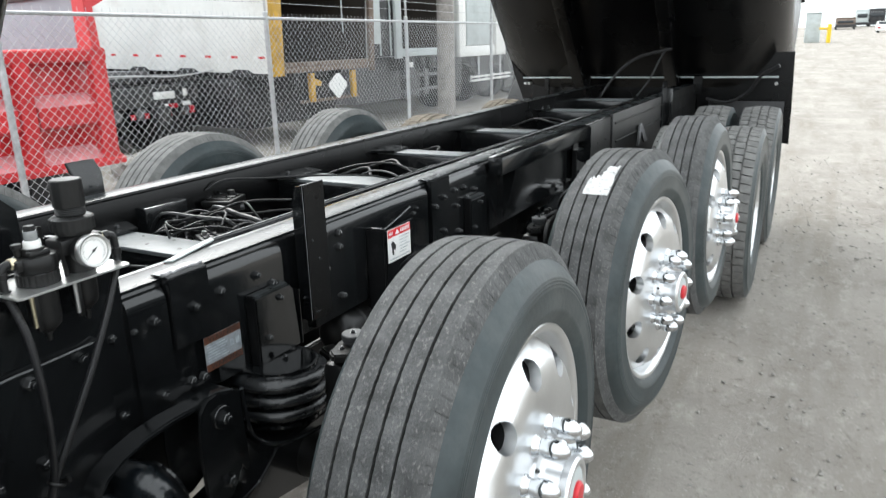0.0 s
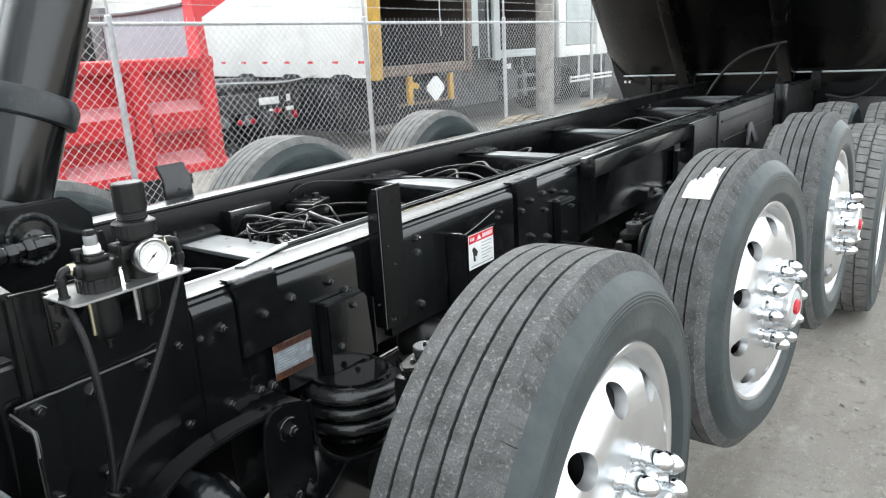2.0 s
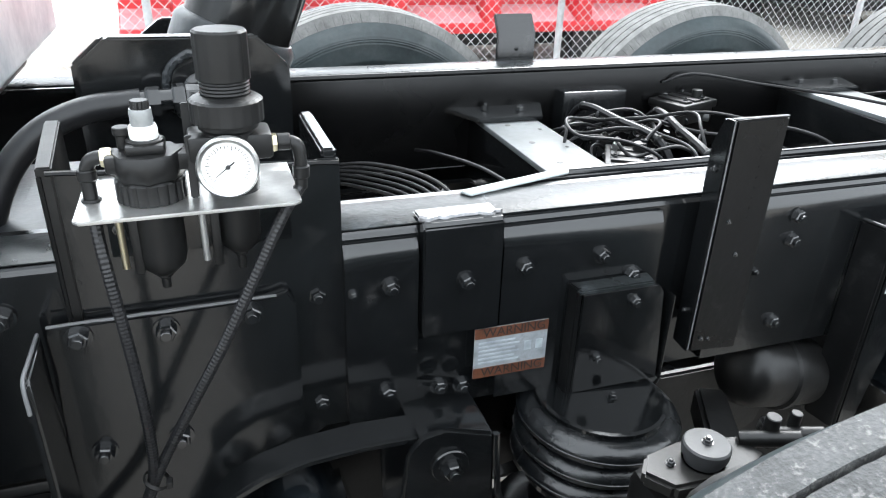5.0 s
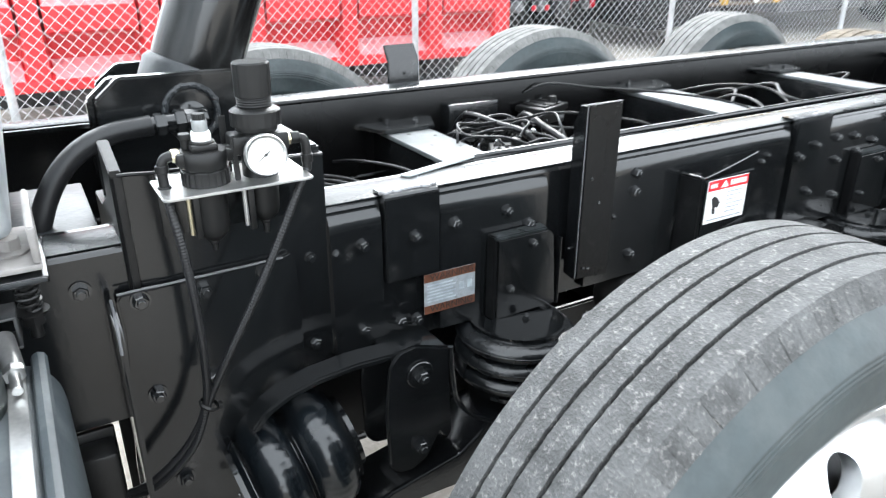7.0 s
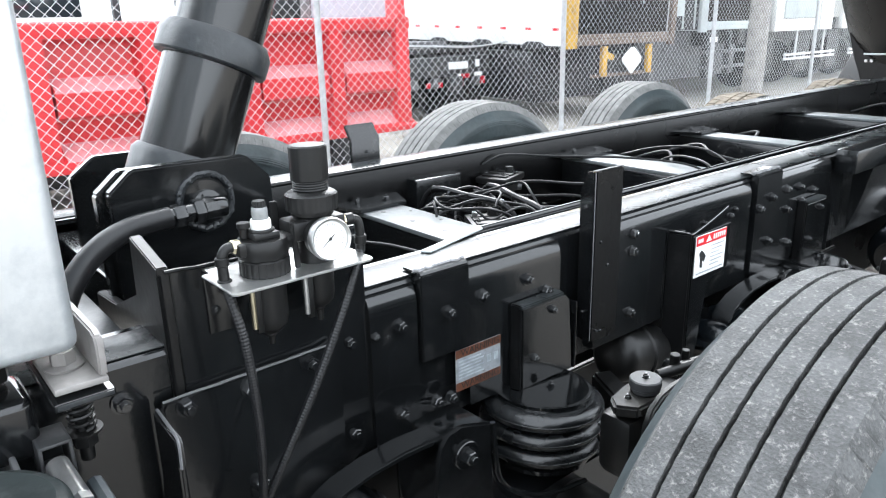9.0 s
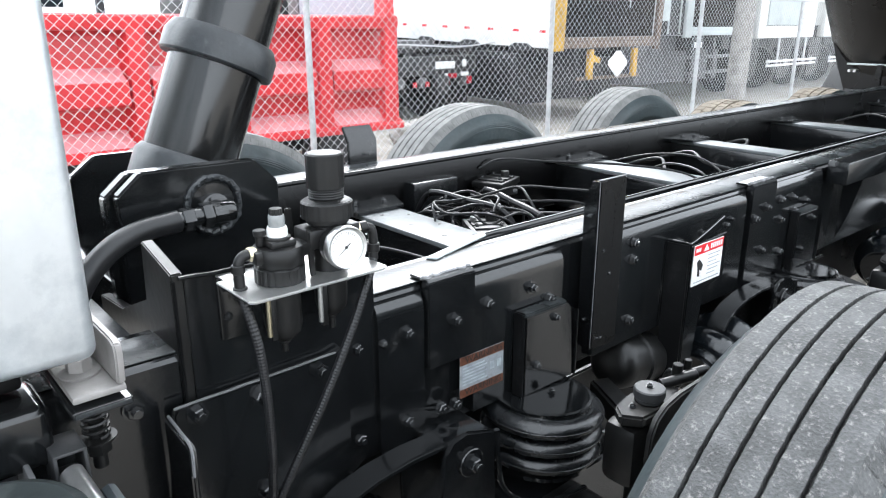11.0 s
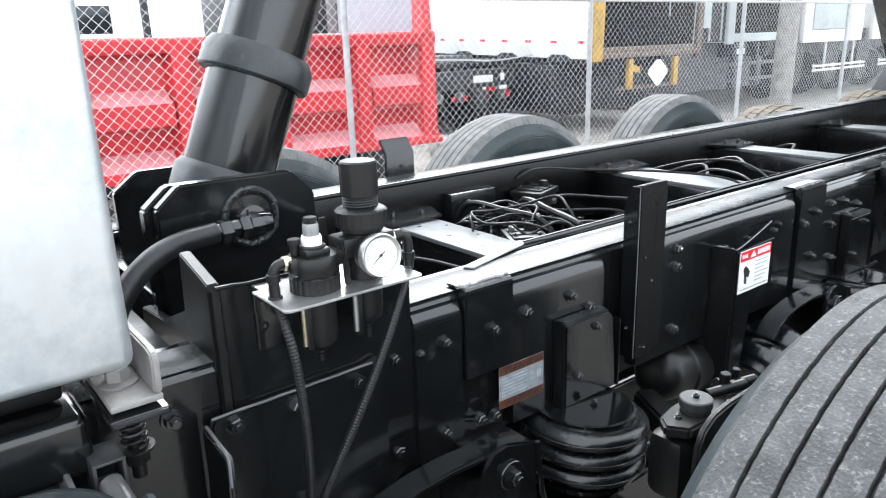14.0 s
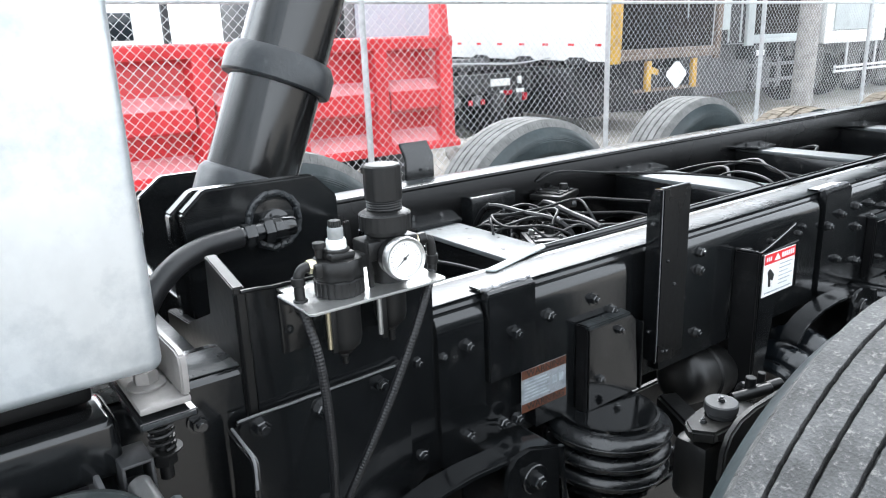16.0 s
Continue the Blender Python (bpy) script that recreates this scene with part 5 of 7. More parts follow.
d = (up * -0.62 + right * -0.78).normalized()
bm = bmesh.new()
rod(bm, go + ga * 0.0236 - d * 0.007, go + ga * 0.0236 + d * 0.014, 0.0007, 0.0003, 6)
rod(bm, go + ga * 0.0225, go + ga * 0.0245, 0.002, seg=12)
part("gauge_needle", bm, INK, reg)
# inlet elbow with brass nut, bracket strap, drain pins, outlet fitting
bm = bmesh.new()
tube(bm, [(0.070, 2.080, 1.265), (0.070, 2.066, 1.265), (0.070, 2.060, 1.261), (0.070, 2.057, 1.251), (0.071, 2.057, 1.222)], 0.0062, 12, 5)
rod(bm, (0.070, 2.057, 1.246), (0.070, 2.057, 1.256), 0.0080, seg=14)
rod(bm, (0.071, 2.057, 1.217), (0.071, 2.057, 1.230), 0.0084, seg=14)
part("hose_elbow", bm, PLASTIC, reg)
part("elbow_nut", one(lathe, [(0, 0), (0.0080, 0), (0.0086, 0.002), (0.0086, 0.007), (0.0080, 0.009), (0, 0.009)], (0.070, 2.070, 1.265), (0, 1, 0), 6), BRASS, reg, "brass fitting nut")
part("clamp_strap", one(prism, [(0.040, 1.2275), (0.044, 1.2275), (0.036, 1.300), (0.032, 1.300)], "y", 2.138, 2.147, 0.001), PLASTIC, reg)
part("clamp_strap", one(prism, [(0.084, 1.2280), (0.088, 1.2280), (0.082, 1.283), (0.078, 1.283)], "y", 2.139, 2.146, 0.001), PLASTIC, reg)
for y in (2.078, 2.146):
    part("drain_rod", one(rod, (0.094, y, 1.170), (0.094, y, 1.2240), 0.0032, seg=10), BRASS if y < 2.1 else STEEL, reg)
    part("drain_guard", one(box, (0.082, y + 0.006, 1.160), (0.088, y + 0.014, 1.2240), 0.001), PLASTIC, reg)
bm = bmesh.new()
rod(bm, (0.074, 2.217, 1.270), (0.074, 2.229, 1.270), 0.0080, seg=12)
tube(bm, [(0.074, 2.227, 1.270), (0.076, 2.235, 1.266), (0.077, 2.237, 1.250), (0.078, 2.236, 1.226)], 0.0062, 10, 5)
rod(bm, (0.077, 2.237, 1.236), (0.0775, 2.237, 1.248), 0.0080, seg=12)
part("outlet_fitting", bm, PLASTIC, reg)
part("outlet_nut", one(lathe, [(0, 0), (0.0080, 0), (0.0086, 0.002), (0.0086, 0.007), (0.0080, 0.009), (0, 0.009)], (0.074, 2.208, 1.270), (0, 1, 0), 6), BRASS, reg, "brass fitting nut")
# corrugated loom hoses
bm = bmesh.new()
tube(bm, [(0.071, 2.057, 1.224), (0.086, 2.059, 1.195), (0.095, 2.063, 1.155), (0.095, 2.068, 1.08), (0.088, 2.070, 0.99), (0.080, 2.064, 0.915), (0.072, 2.035, 0.855), (0.060, 1.985, 0.805), (0.04, 1.94, 0.78)], 0.0058, 10, 8, ribs=0.07, pitch=0.0042)
part("air_hose", bm, HOSE, truck, "black corrugated air hose", smooth=12)
bm = bmesh.new()
tube(bm, [(0.078, 2.236, 1.228), (0.092, 2.216, 1.205), (0.097, 2.187, 1.15), (0.094, 2.147, 1.07), (0.086, 2.096, 0.975), (0.080, 2.068, 0.918), (0.078, 2.040, 0.852), (0.066, 1.99, 0.80), (0.04, 1.945, 0.775)], 0.0058, 10, 8, ribs=0.07, pitch=0.0042)
part("air_hose", bm, HOSE, truck, "black corrugated air hose", smooth=12)

bm = bmesh.new()
lathe(bm, [(0.013, -0.003), (0.0145, 0.0), (0.013, 0.003)], (0.083, 2.068, 0.917), (0.1, 0.5, 1), 14)
box(bm, (0.088, 2.078, 0.914), (0.098, 2.084, 0.922), 0.001)
part("cable_tie", bm, PLASTIC, truck)

# ---- air lines and valves between the rails ----
def line(pts, r=0.0034, material=AIR_LINE):
    part("air_line", one(tube, pts, r, 8, 7), material, truck)


line([(-0.70, 2.58, 0.99), (-0.55, 2.58, 1.03), (-0.40, 2.62, 1.045), (-0.24, 2.64, 1.040), (-0.20, 2.63, 1.00)])
part("channel_box", one(box, (-0.775, 2.92, 0.94), (-0.695, 3.08, 1.098), 0.004), BLACK, truck, "small black channel box inside the far rail")
for a, b in (((-0.66, 2.95, 1.075), (-0.44, 3.00, 1.06)), ((-0.60, 3.10, 1.07), (-0.36, 3.06, 1.05))):
    a, b = Vector(a), Vector(b)
    for k in range(5):
        p = a.lerp(b, k / 4)
        part("hose_tie", one(lathe, [(0.010, -0.004), (0.0115, 0.0), (0.010, 0.004)], p, b - a, 12), CAP_GREY if k % 2 else PLASTIC, truck)
    line([a - Vector((0.04, 0.02, 0.06)), a, a.lerp(b, 0.5) + Vector((0, 0, 0.004)), b, b + Vector((0.05, 0.02, -0.06))], 0.0085)
for i in range(6):
    u = i / 5
    line([(-0.70, 2.34 + 0.03 * u, 0.94 + 0.03 * u), (-0.60, 2.42 + 0.05 * u, 0.96 + 0.04 * u), (-0.45, 2.50 + 0.06 * u, 0.97 + 0.03 * u), (-0.25, 2.52 + 0.05 * u, 0.95)], 0.0038)
line([(-0.735, 3.20, 1.10), (-0.70, 3.26, 1.125), (-0.60, 3.36, 1.12), (-0.45, 3.50, 1.115), (-0.30, 3.60, 1.100), (-0.2, 3.62, 1.06)])
line([(-0.70, 3.75, 1.05), (-0.55, 3.82, 1.095), (-0.40, 3.86, 1.10), (-0.25, 3.80, 1.06)])
line([(-0.5, 3.72, 1.06), (-0.4, 3.70, 1.10), (-0.25, 3.62, 1.105), (-0.17, 3.58, 1.05)])
for i in range(7):
    c = Vector((-0.50 + 0.07 * random.uniform(-1, 1), 3.00 + 0.09 * random.uniform(-1, 1), 1.025 + 0.010 * i))
    rx, ry = random.uniform(0.05, 0.10), random.uniform(0.07, 0.15)
    a0, sweep = random.uniform(0, 6), random.uniform(3.2, 5.0)
    ring = [c + Vector((rx * math.cos(a0 + sweep * k / 6), ry * math.sin(a0 + sweep * k / 6), 0.012 * math.sin(2.0 * k + i))) for k in range(7)]
    first, last = ring[0] + (ring[0] - ring[1]) * 0.8, ring[-1] + (ring[-1] - ring[-2]) * 0.8
    line([first + Vector((0, 0, -0.11)), first + Vector((0, 0, -0.03)), *ring, last + Vector((0, 0, -0.03)), last + Vector((0, 0, -0.11))], 0.0034)
for i, (x, y) in enumerate(((-0.60, 2.93), (-0.47, 2.91), (-0.44, 2.96), (-0.55, 3.08), (-0.40, 3.10), (-0.62, 3.05))):
    fit_line = part("line_fitting", one(rod, (x, y, 0.985), (x + 0.012 * (i % 2), y + 0.008, 1.045 + 0.01 * (i % 3)), 0.0075, seg=10), STEEL if i == 1 else BLACK, truck)
    part("fitting_nut", one(lathe, [(0, 0), (0.011, 0), (0.011, 0.010), (0, 0.010)], (x, y, 1.02), (0, 0, 1), 6), BRASS if i == 4 else CAP_GREY, fit_line)
for i in range(4):
    p = Vector((random.uniform(-0.72, -0.64), random.uniform(2.90, 3.1), 0.95))
    q = Vector((random.uniform(-0.28, -0.17), random.uniform(3.0, 3.40), 0.95))
    mid = (p + q) / 2 + Vector((0, random.uniform(-0.06, 0.06), random.uniform(0.09, 0.13)))
    line([p, p.lerp(mid, 0.45) + Vector((0, 0, 0.06)), mid, mid.lerp(q, 0.55) + Vector((0, 0.02, 0.05)), q], 0.0036)
for i in range(8):
    y = random.uniform(3.8, 6.8)
    line([(-0.72, y, 1.02), (-0.6, y + 0.1, 1.06), (-0.45, y + 0.2 * random.uniform(-1, 1), 1.05), (-0.25, y + 0.3 * random.uniform(-1, 1), 1.0)], 0.006)


def valve(x, y, z, turn):
    """A flat valve block with ports and hose fittings."""
    m = Matrix.Translation((x, y, z)) @ pose(0, 0, 0, 0, 0, turn)
    bm = bmesh.new()
    box(bm, (-0.045, -0.062, -0.05), (0.045, 0.062, -0.004), 0.006)
    box(bm, (-0.050, -0.067, -0.018), (0.050, 0.067, 0.0), 0.003)
    for k in range(3):
        box(bm, (-0.040, -0.046 + 0.034 * k, -0.001), (0.040, -0.022 + 0.034 * k, 0.005), 0.002)
    lathe(bm, [(0, 0.0), (0.013, 0.004), (0.012, 0.020), (0, 0.022)], (0.015, 0.03, 0), (0, 0, 1), 16)
    bm.transform(m)
    v = part("relay_valve", bm, PLASTIC, truck, "flat black air valve block")
    for a in range(4):
        d = Vector((math.cos(a * math.pi / 2 + 0.7), math.sin(a * math.pi / 2 + 0.7), 0))
        part("port", one(rod, m @ (d * 0.025 + Vector((0, 0, -0.04))), m @ (d * 0.065 + Vector((0, 0, -0.04))), 0.011, seg=12), BLACK if a % 2 else CAP_GREY, v)
        bolt(v, m @ (d * 0.042 + Vector((0, 0, 0.003))), (0, 0, 1), 0.6)


valve(-0.70, 3.24, 1.068, 20)
valve(-0.42, 2.93, 1.04, 60)

# ---- tank mount and silver tank behind the cab ----
bm = bmesh.new()
box(bm, (-0.03, 1.863, 1.1690), (0.112, 1.9125, 1.1765), 0.0018)
foot = part("tank_bracket", bm, BRACKET, truck, "pale cast angle bracket with bolt and spring")
part("upright_plate", one(prism, [(-0.03, 1.1770), (0.112, 1.1770), (0.1165, 1.2100), (0.113, 1.2200), (0.102, 1.2235), (-0.03, 1.2230)], "y", 1.9045, 1.9125, 0.0018), BRACKET, foot)
bm = bmesh.new()
lathe(bm, [(0, 1.1765), (0.0190, 1.1765), (0.0195, 1.1790), (0.0150, 1.1815), (0.0, 1.1815)], (0.060, 1.884, 0), (0, 0, 1), 24)
lathe(bm, [(0, 1.180), (0.0128, 1.180), (0.0128, 1.191), (0.0112, 1.194), (0, 1.1945)], (0.060, 1.884, 0), (0, 0, 1), 6)
part("bracket_bolt", bm, BRACKET, foot)
part("bracket_seat", one(box, (-0.02, 1.860, 1.1545), (0.117, 1.916, 1.1640), 0.002), BLACK, foot)
# thin, slightly greyer strip on the seat's outer edge
part("dust_edge", one(box, (0.1172, 1.862, 1.1575), (0.1190, 1.914, 1.1625), 0.0006), COLLAR, foot)
bm = bmesh.new()
tube(bm, [(0.060 + 0.012 * math.cos(a), 1.890 + 0.012 * math.sin(a), 1.104 + 0.048 * a / 37.7) for a in [i * 0.4 for i in range(95)]], 0.0022, 6, 1)
part("bracket_spring", bm, BLACK_DULL, foot, "black coil spring")
for z in (1.148, 1.099):
    part("spring_washer", one(lathe, [(0, z), (0.019, z), (0.0195, z + 0.0025), (0.0, z + 0.003)], (0.060, 1.890, 0), (0, 0, 1), 24), BLACK_DULL, foot)
bm = bmesh.new()
lathe(bm, [(0, 1.084), (0.013, 1.084), (0.013, 1.096), (0, 1.098)], (0.060, 1.890, 0), (0, 0, 1), 6)
rod(bm, (0.060, 1.890, 1.066), (0.060, 1.890, 1.15), 0.0075, seg=12)
part("spring_bolt", bm, BLACK_DULL, foot)
bolt(foot, (0.001, 1.945, 1.086), size=1.15)
bm = bmesh.new()
box(bm, (-0.98, 1.05, 1.210), (0.115, 1.893, 2.35), 0.013, seg=4)
part("hydraulic_tank", bm, TANK_ALU, truck, "large brushed aluminium hydraulic tank behind the cab")
bm = bmesh.new()
box(bm, (-0.9, 1.0, 1.156), (0.02, 1.84, 1.20), 0.008)
part("tank_cradle", bm, BLACK_DULL, truck)
bm = bmesh.new()
box(bm, (-0.02, 1.0, 1.085), (0.062, 1.852, 1.154), 0.012, seg=3)
part("cradle_rail", bm, BLACK, truck)

# ---- fuel tank beside the rail ----
bm = bmesh.new()
box(bm, (0.050, 1.10, 0.45), (0.640, 1.905, 1.052), 0.055, seg=6)
tank = part("fuel_tank", bm, GREY_TANK, truck, "dark grey fuel tank with cap and bright strap")
bm = bmesh.new()
edge = [(0.30, 1.0535), (0.585, 1.0535), (0.612, 1.047), (0.632, 1.029), (0.6415, 1.0), (0.6415, 0.5)]
prism(bm, [(0.10, 1.0535)] + edge + [(0.6445, 0.5), (0.6445, 1.001), (0.635, 1.031), (0.614, 1.050), (0.586, 1.0575), (0.10, 1.0575)], "y", 1.853, 1.871, bevel=0.0)
part("tank_strap", bm, STEEL, tank, "bright polished tank strap", smooth=60)
bm = bmesh.new()
tube(bm, [(0.09, 1.886, 1.052), (0.30, 1.886, 1.053), (0.585, 1.886, 1.053), (0.632, 1.886, 1.03), (0.6425, 1.886, 0.98), (0.6425, 1.886, 0.6)], 0.009, 8, 6)
part("strap_pad", bm, GREY_TANK, tank)
o = Vector((0.170, 1.772, 1.050))
bm = bmesh.new()
lathe(bm, [(0, 0.0), (0.080, 0.0), (0.0815, 0.004), (0.0815, 0.047), (0.0800, 0.054), (0.0745, 0.0600), (0.068, 0.0615), (0.066, 0.0605), (0, 0.0625)], o, (0, 0, 1), 56)
cap = part("filler_cap", bm, CAP_RUBBER, tank, "dull dark rubber filler cap with raised marks")
for i in range(7):
    a = 0.30 * (i - 3)
    for r0, r1 in ((0.030, 0.044),) if i % 3 else ((0.026, 0.046),):
        part("raised_mark", one(box, (-0.004, r0, 0.0600), (0.004, r1, 0.0640), 0.0008, Matrix.Translation(o) @ Matrix.Rotation(a + 2.2, 4, "Z")), CAP_RUBBER, cap)
o2 = Vector((0.347, 1.793, 1.050))
part("plug_washer", one(lathe, [(0, 0.0), (0.038, 0.0), (0.040, 0.005), (0.034, 0.0085), (0.0, 0.009)], o2, (0, 0, 1), 28), GREY_TANK, tank)
part("tank_plug", one(lathe, [(0, 0.008), (0.027, 0.008), (0.027, 0.020), (0.0235, 0.0255), (0, 0.0265)], o2, (0, 0, 1), 6), CHROME, tank, "bright hexagonal tank plug")
part("cap_lanyard", one(tube, [o + Vector((0.05, -0.06, 0.02)), o + Vector((0.09, -0.05, 0.006)), o2 + Vector((-0.03, -0.012, 0.006)), o2 + Vector((-0.02, 0.012, 0.006)), o + Vector((0.09, 0.05, 0.006)), o + Vector((0.055, 0.055, 0.02))], 0.0045, 8, 6), HOSE, tank)
bm = bmesh.new()
rod(bm, (0.140, 1.862, 1.070), (0.085, 1.856, 1.085), 0.012, seg=16)
rod(bm, (0.180, 1.864, 1.066), (0.140, 1.862, 1.071), 0.006, seg=12)
lathe(bm, [(0, 0), (0.012, 0), (0.012, 0.010), (0, 0.010)], (0.150, 1.863, 1.069), (-1, -0.1, 0.2), 6)
part("strap_bolt", bm, STEEL, tank, "steel strap tensioning bolt")
bm = bmesh.new()
box(bm, (0.040, 1.842, 1.070), (0.085, 1.846, 1.108), 0.0015)
box(bm, (0.040, 1.870, 1.070), (0.085, 1.874, 1.108), 0.0015)
box(bm, (0.040, 1.842, 1.104), (0.085, 1.874, 1.108), 0.0015)
box(bm, (0.040, 1.842, 1.066), (0.085, 1.874, 1.070), 0.0015)
part("strap_anchor", bm, CAP_GREY, tank)
bm = bmesh.new()
box(bm, (0.006, 1.15, 1.052), (0.012, 1.825, 1.098), 0.002)
box(bm, (0.006, 1.819, 1.052), (0.09, 1.825, 1.098), 0.002)
part("tank_tray", bm, FRAME_GREY, tank)

# dark plate and block added under the rail to cover bright ground
part("tank_support", one(box, (-0.012, 1.20, 0.45), (0.0, 1.950, 0.872), 0.004), BLACK_DULL, truck)
part("tank_support_arm", one(box, (0.001, 1.90, 0.50), (0.049, 1.948, 0.86), 0.006), BLACK_DULL, truck)

# ---- raised dump body ----
HINGE, ANG = Vector((CX - 0.14, 8.35, 0.98)), radians(131)     # the body's length points up and forwards
BW, BL = 1.30, 6.5
B = Matrix.Translation(HINGE) @ Matrix.Rotation(ANG, 4, "X")      # local y along the body from its tail, z away from the floor


def body_section(r, half, floor, top, n=12):
    pts = [(half, top)]
    pts += [(half - r + r * math.cos(a), floor + r - r * math.sin(a)) for a in [math.pi / 2 * i / n for i in range(n + 1)]]
    pts += [(-x, z) for x, z in reversed(pts)]
    return pts

bm = bmesh.new()
sec = body_section(0.50, BW, 0.0, 1.35)
sec = [(x, -z) for x, z in sec]
tail = [bm.verts.new((x, 0, z)) for x, z in sec]
nose = [bm.verts.new((x, BL, z)) for x, z in sec]
for i in range(len(sec) - 1):
    bm.faces.new((tail[i], tail[i + 1], nose[i + 1], nose[i]))
bm.faces.new(nose)
bmesh.ops.recalc_face_normals(bm, faces=bm.faces)
bmesh.ops.solidify(bm, geom=bm.faces[:], thickness=0.008)
bm.transform(B)
bed = part("dump_body", bm, BED_BLACK, truck, "raised black dump body with rounded floor", smooth=30)
for x in (-0.41, 0.41):
    bm = bmesh.new()
    box(bm, (x - 0.05, 0.05, 0.0), (x + 0.05, BL - 0.2, 0.17), 0.008)
    bm.transform(B)
    part("body_sill", bm, BED_BLACK, bed)
for i in range(7):
    y = 1.36 + 0.78 * i
    bm = bmesh.new()
    box(bm, (-0.36, y - 0.04, 0.0), (0.36, y + 0.04, 0.10), 0.006)
    bm.transform(B)
    part("body_bearer", bm, BED_BLACK, bed)
for side in (-1, 1):
    bm = bmesh.new()
    box(bm, (side * BW - 0.03, 0.0, -1.36), (side * BW + 0.03, BL, -1.26), 0.01)
    bm.transform(B)
    part("top_rail", bm, BED_BLACK, bed)
bm = bmesh.new()
box(bm, (-BW, -0.12, -1.30), (BW, -0.04, 0.06), 0.01)
bm.transform(B)
part("tailgate", bm, BED_BLACK, bed)
# apron, cross rod and brackets at the tail
bm = bmesh.new()
prism(bm, [(CX - 1.32, 1.36), (CX - 1.28, 1.22), (CX - 1.18, 0.97), (CX + 1.22, 0.64), (CX + 1.215, 0.95), (CX + 1.20, 1.40)], "y", 8.24, 8.25, bevel=0.0)
part("rear_apron", bm, BED_BLACK, truck, "black rear apron plate")
bm = bmesh.new()
rod(bm, (CX - 1.15, 8.14, 1.199), (CX + 1.10, 8.14, 1.200), 0.008, seg=12)
crossrod = part("tail_rod", bm, GREY_PANEL, truck, "thin grey rod across the tail")
for x, w, z0, z1 in ((-0.94, 0.035, 1.06, 1.232), (0.03, 0.05, 1.06, 1.21), (-1.33, 0.03, 1.02, 1.2)):
    bm = bmesh.new()
    prism(bm, [(x - w * 0.7, z0), (x - w * 0.4, z1), (x + w, z1), (x + w, z0)], "y", 8.08, 8.12, bevel=0.004)
    part("rod_bracket", bm, BED_BLACK, crossrod)
for x in (CX - 1.10, CX - 1.06, CX + 1.09):
    bm = bmesh.new()
    rod(bm, (x, 8.06, 1.15), (x, 8.13, 1.15), 0.012, seg=14)
    part("marker_lamp", bm, STEEL, crossrod)
bm = bmesh.new()
tube(bm, [(-0.70, 7.55, 1.00), (-0.67, 7.7, 1.10), (-0.535, 7.7, 1.277), (-0.374, 7.7, 1.388), (-0.174, 7.7, 1.438), (-0.12, 7.72, 1.45)], 0.011, 10, 8)
tube(bm, [(-0.17, 7.7, 1.43), (-0.22, 7.7, 1.34), (-0.27, 7.68, 1.22), (-0.36, 7.62, 1.08)], 0.006, 8, 6)
part("body_hose", bm, HOSE, truck)
bm = bmesh.new()
tube(bm, [(0.12, 8.1, 1.02), (0.3, 8.08, 1.0), (0.45, 8.05, 1.08), (0.55, 8.0, 1.22), (0.68, 7.95, 1.30)], 0.013, 10, 8)
part("body_hose", bm, HOSE, truck)
bm = bmesh.new()
prism(bm, [(6.00, 0.90), (6.02, 1.02), (6.08, 1.03), (6.26, 0.90), (6.16, 0.90), (6.08, 0.98), (6.05, 0.90)], "x", 0.03, 0.04, bevel=0.002)
part("shock_bracket", bm, FRAME_GREY, truck)
for side in (1, -1):
    bm = bmesh.new()
    box(bm, (CX + side * 0.86 - 0.3, 8.18, 0.30), (CX + side * 0.86 + 0.3, 8.19, 1.0), 0.003)
    part("mud_flap", bm, HOSE, truck, "black rubber mud flap")


# ---- fence ----
FX = -4.65
fence = thing("chain_link_fence", (FX, 8.0, 0.0), "galvanised chain-link fence topped with barbed wire strands", "fence")
POSTS = [-4.288 + 3.082 * i for i in range(9)]
for y in POSTS:
    bm = bmesh.new()
    rod(bm, (FX, y, -0.05), (FX, y, 1.92), 0.028, seg=16)
    lathe(bm, [(0.0285, 1.905), (0.029, 1.925), (0.018, 1.935), (0, 1.938)], (FX, y, 0), (0, 0, 1), 16)
    post = part("post", bm, GALV, fence)
    bm = bmesh.new()
    box(bm, (FX - 0.016, y - 0.004, 1.93), (FX + 0.016, y + 0.004, 2.30), 0.002)
    part("barb_arm", bm, GALV, post)
part("top_rail", one(rod, (FX, POSTS[0], 1.862), (FX, POSTS[-1], 1.862), 0.017, seg=12), GALV, fence)
for i in range(3):
    bm = bmesh.new()
    pts = []
    for k, y in enumerate(POSTS[:-1]):
        for u in (0, 0.5):
            pts.append((FX + 0.017, y + 3.082 * u, 2.03 + 0.11 * i - (0.012 if u else 0)))
    pts.append((FX + 0.017, POSTS[-1], 2.03 + 0.11 * i))
    tube(bm, pts, 0.0022, 5, 2)
    y = POSTS[0]
    while y < POSTS[-1]:
        for q in ((0, 0.008, 0.012), (0, -0.008, 0.012)):
            rod(bm, (FX + 0.017 - q[0], y - q[1], 2.03 + 0.11 * i - q[2]), (FX + 0.017 + q[0], y + q[1], 2.03 + 0.11 * i + q[2]), 0.0012, seg=4)
        y += 0.13
    part("barbed_wire", bm, GALV, fence)


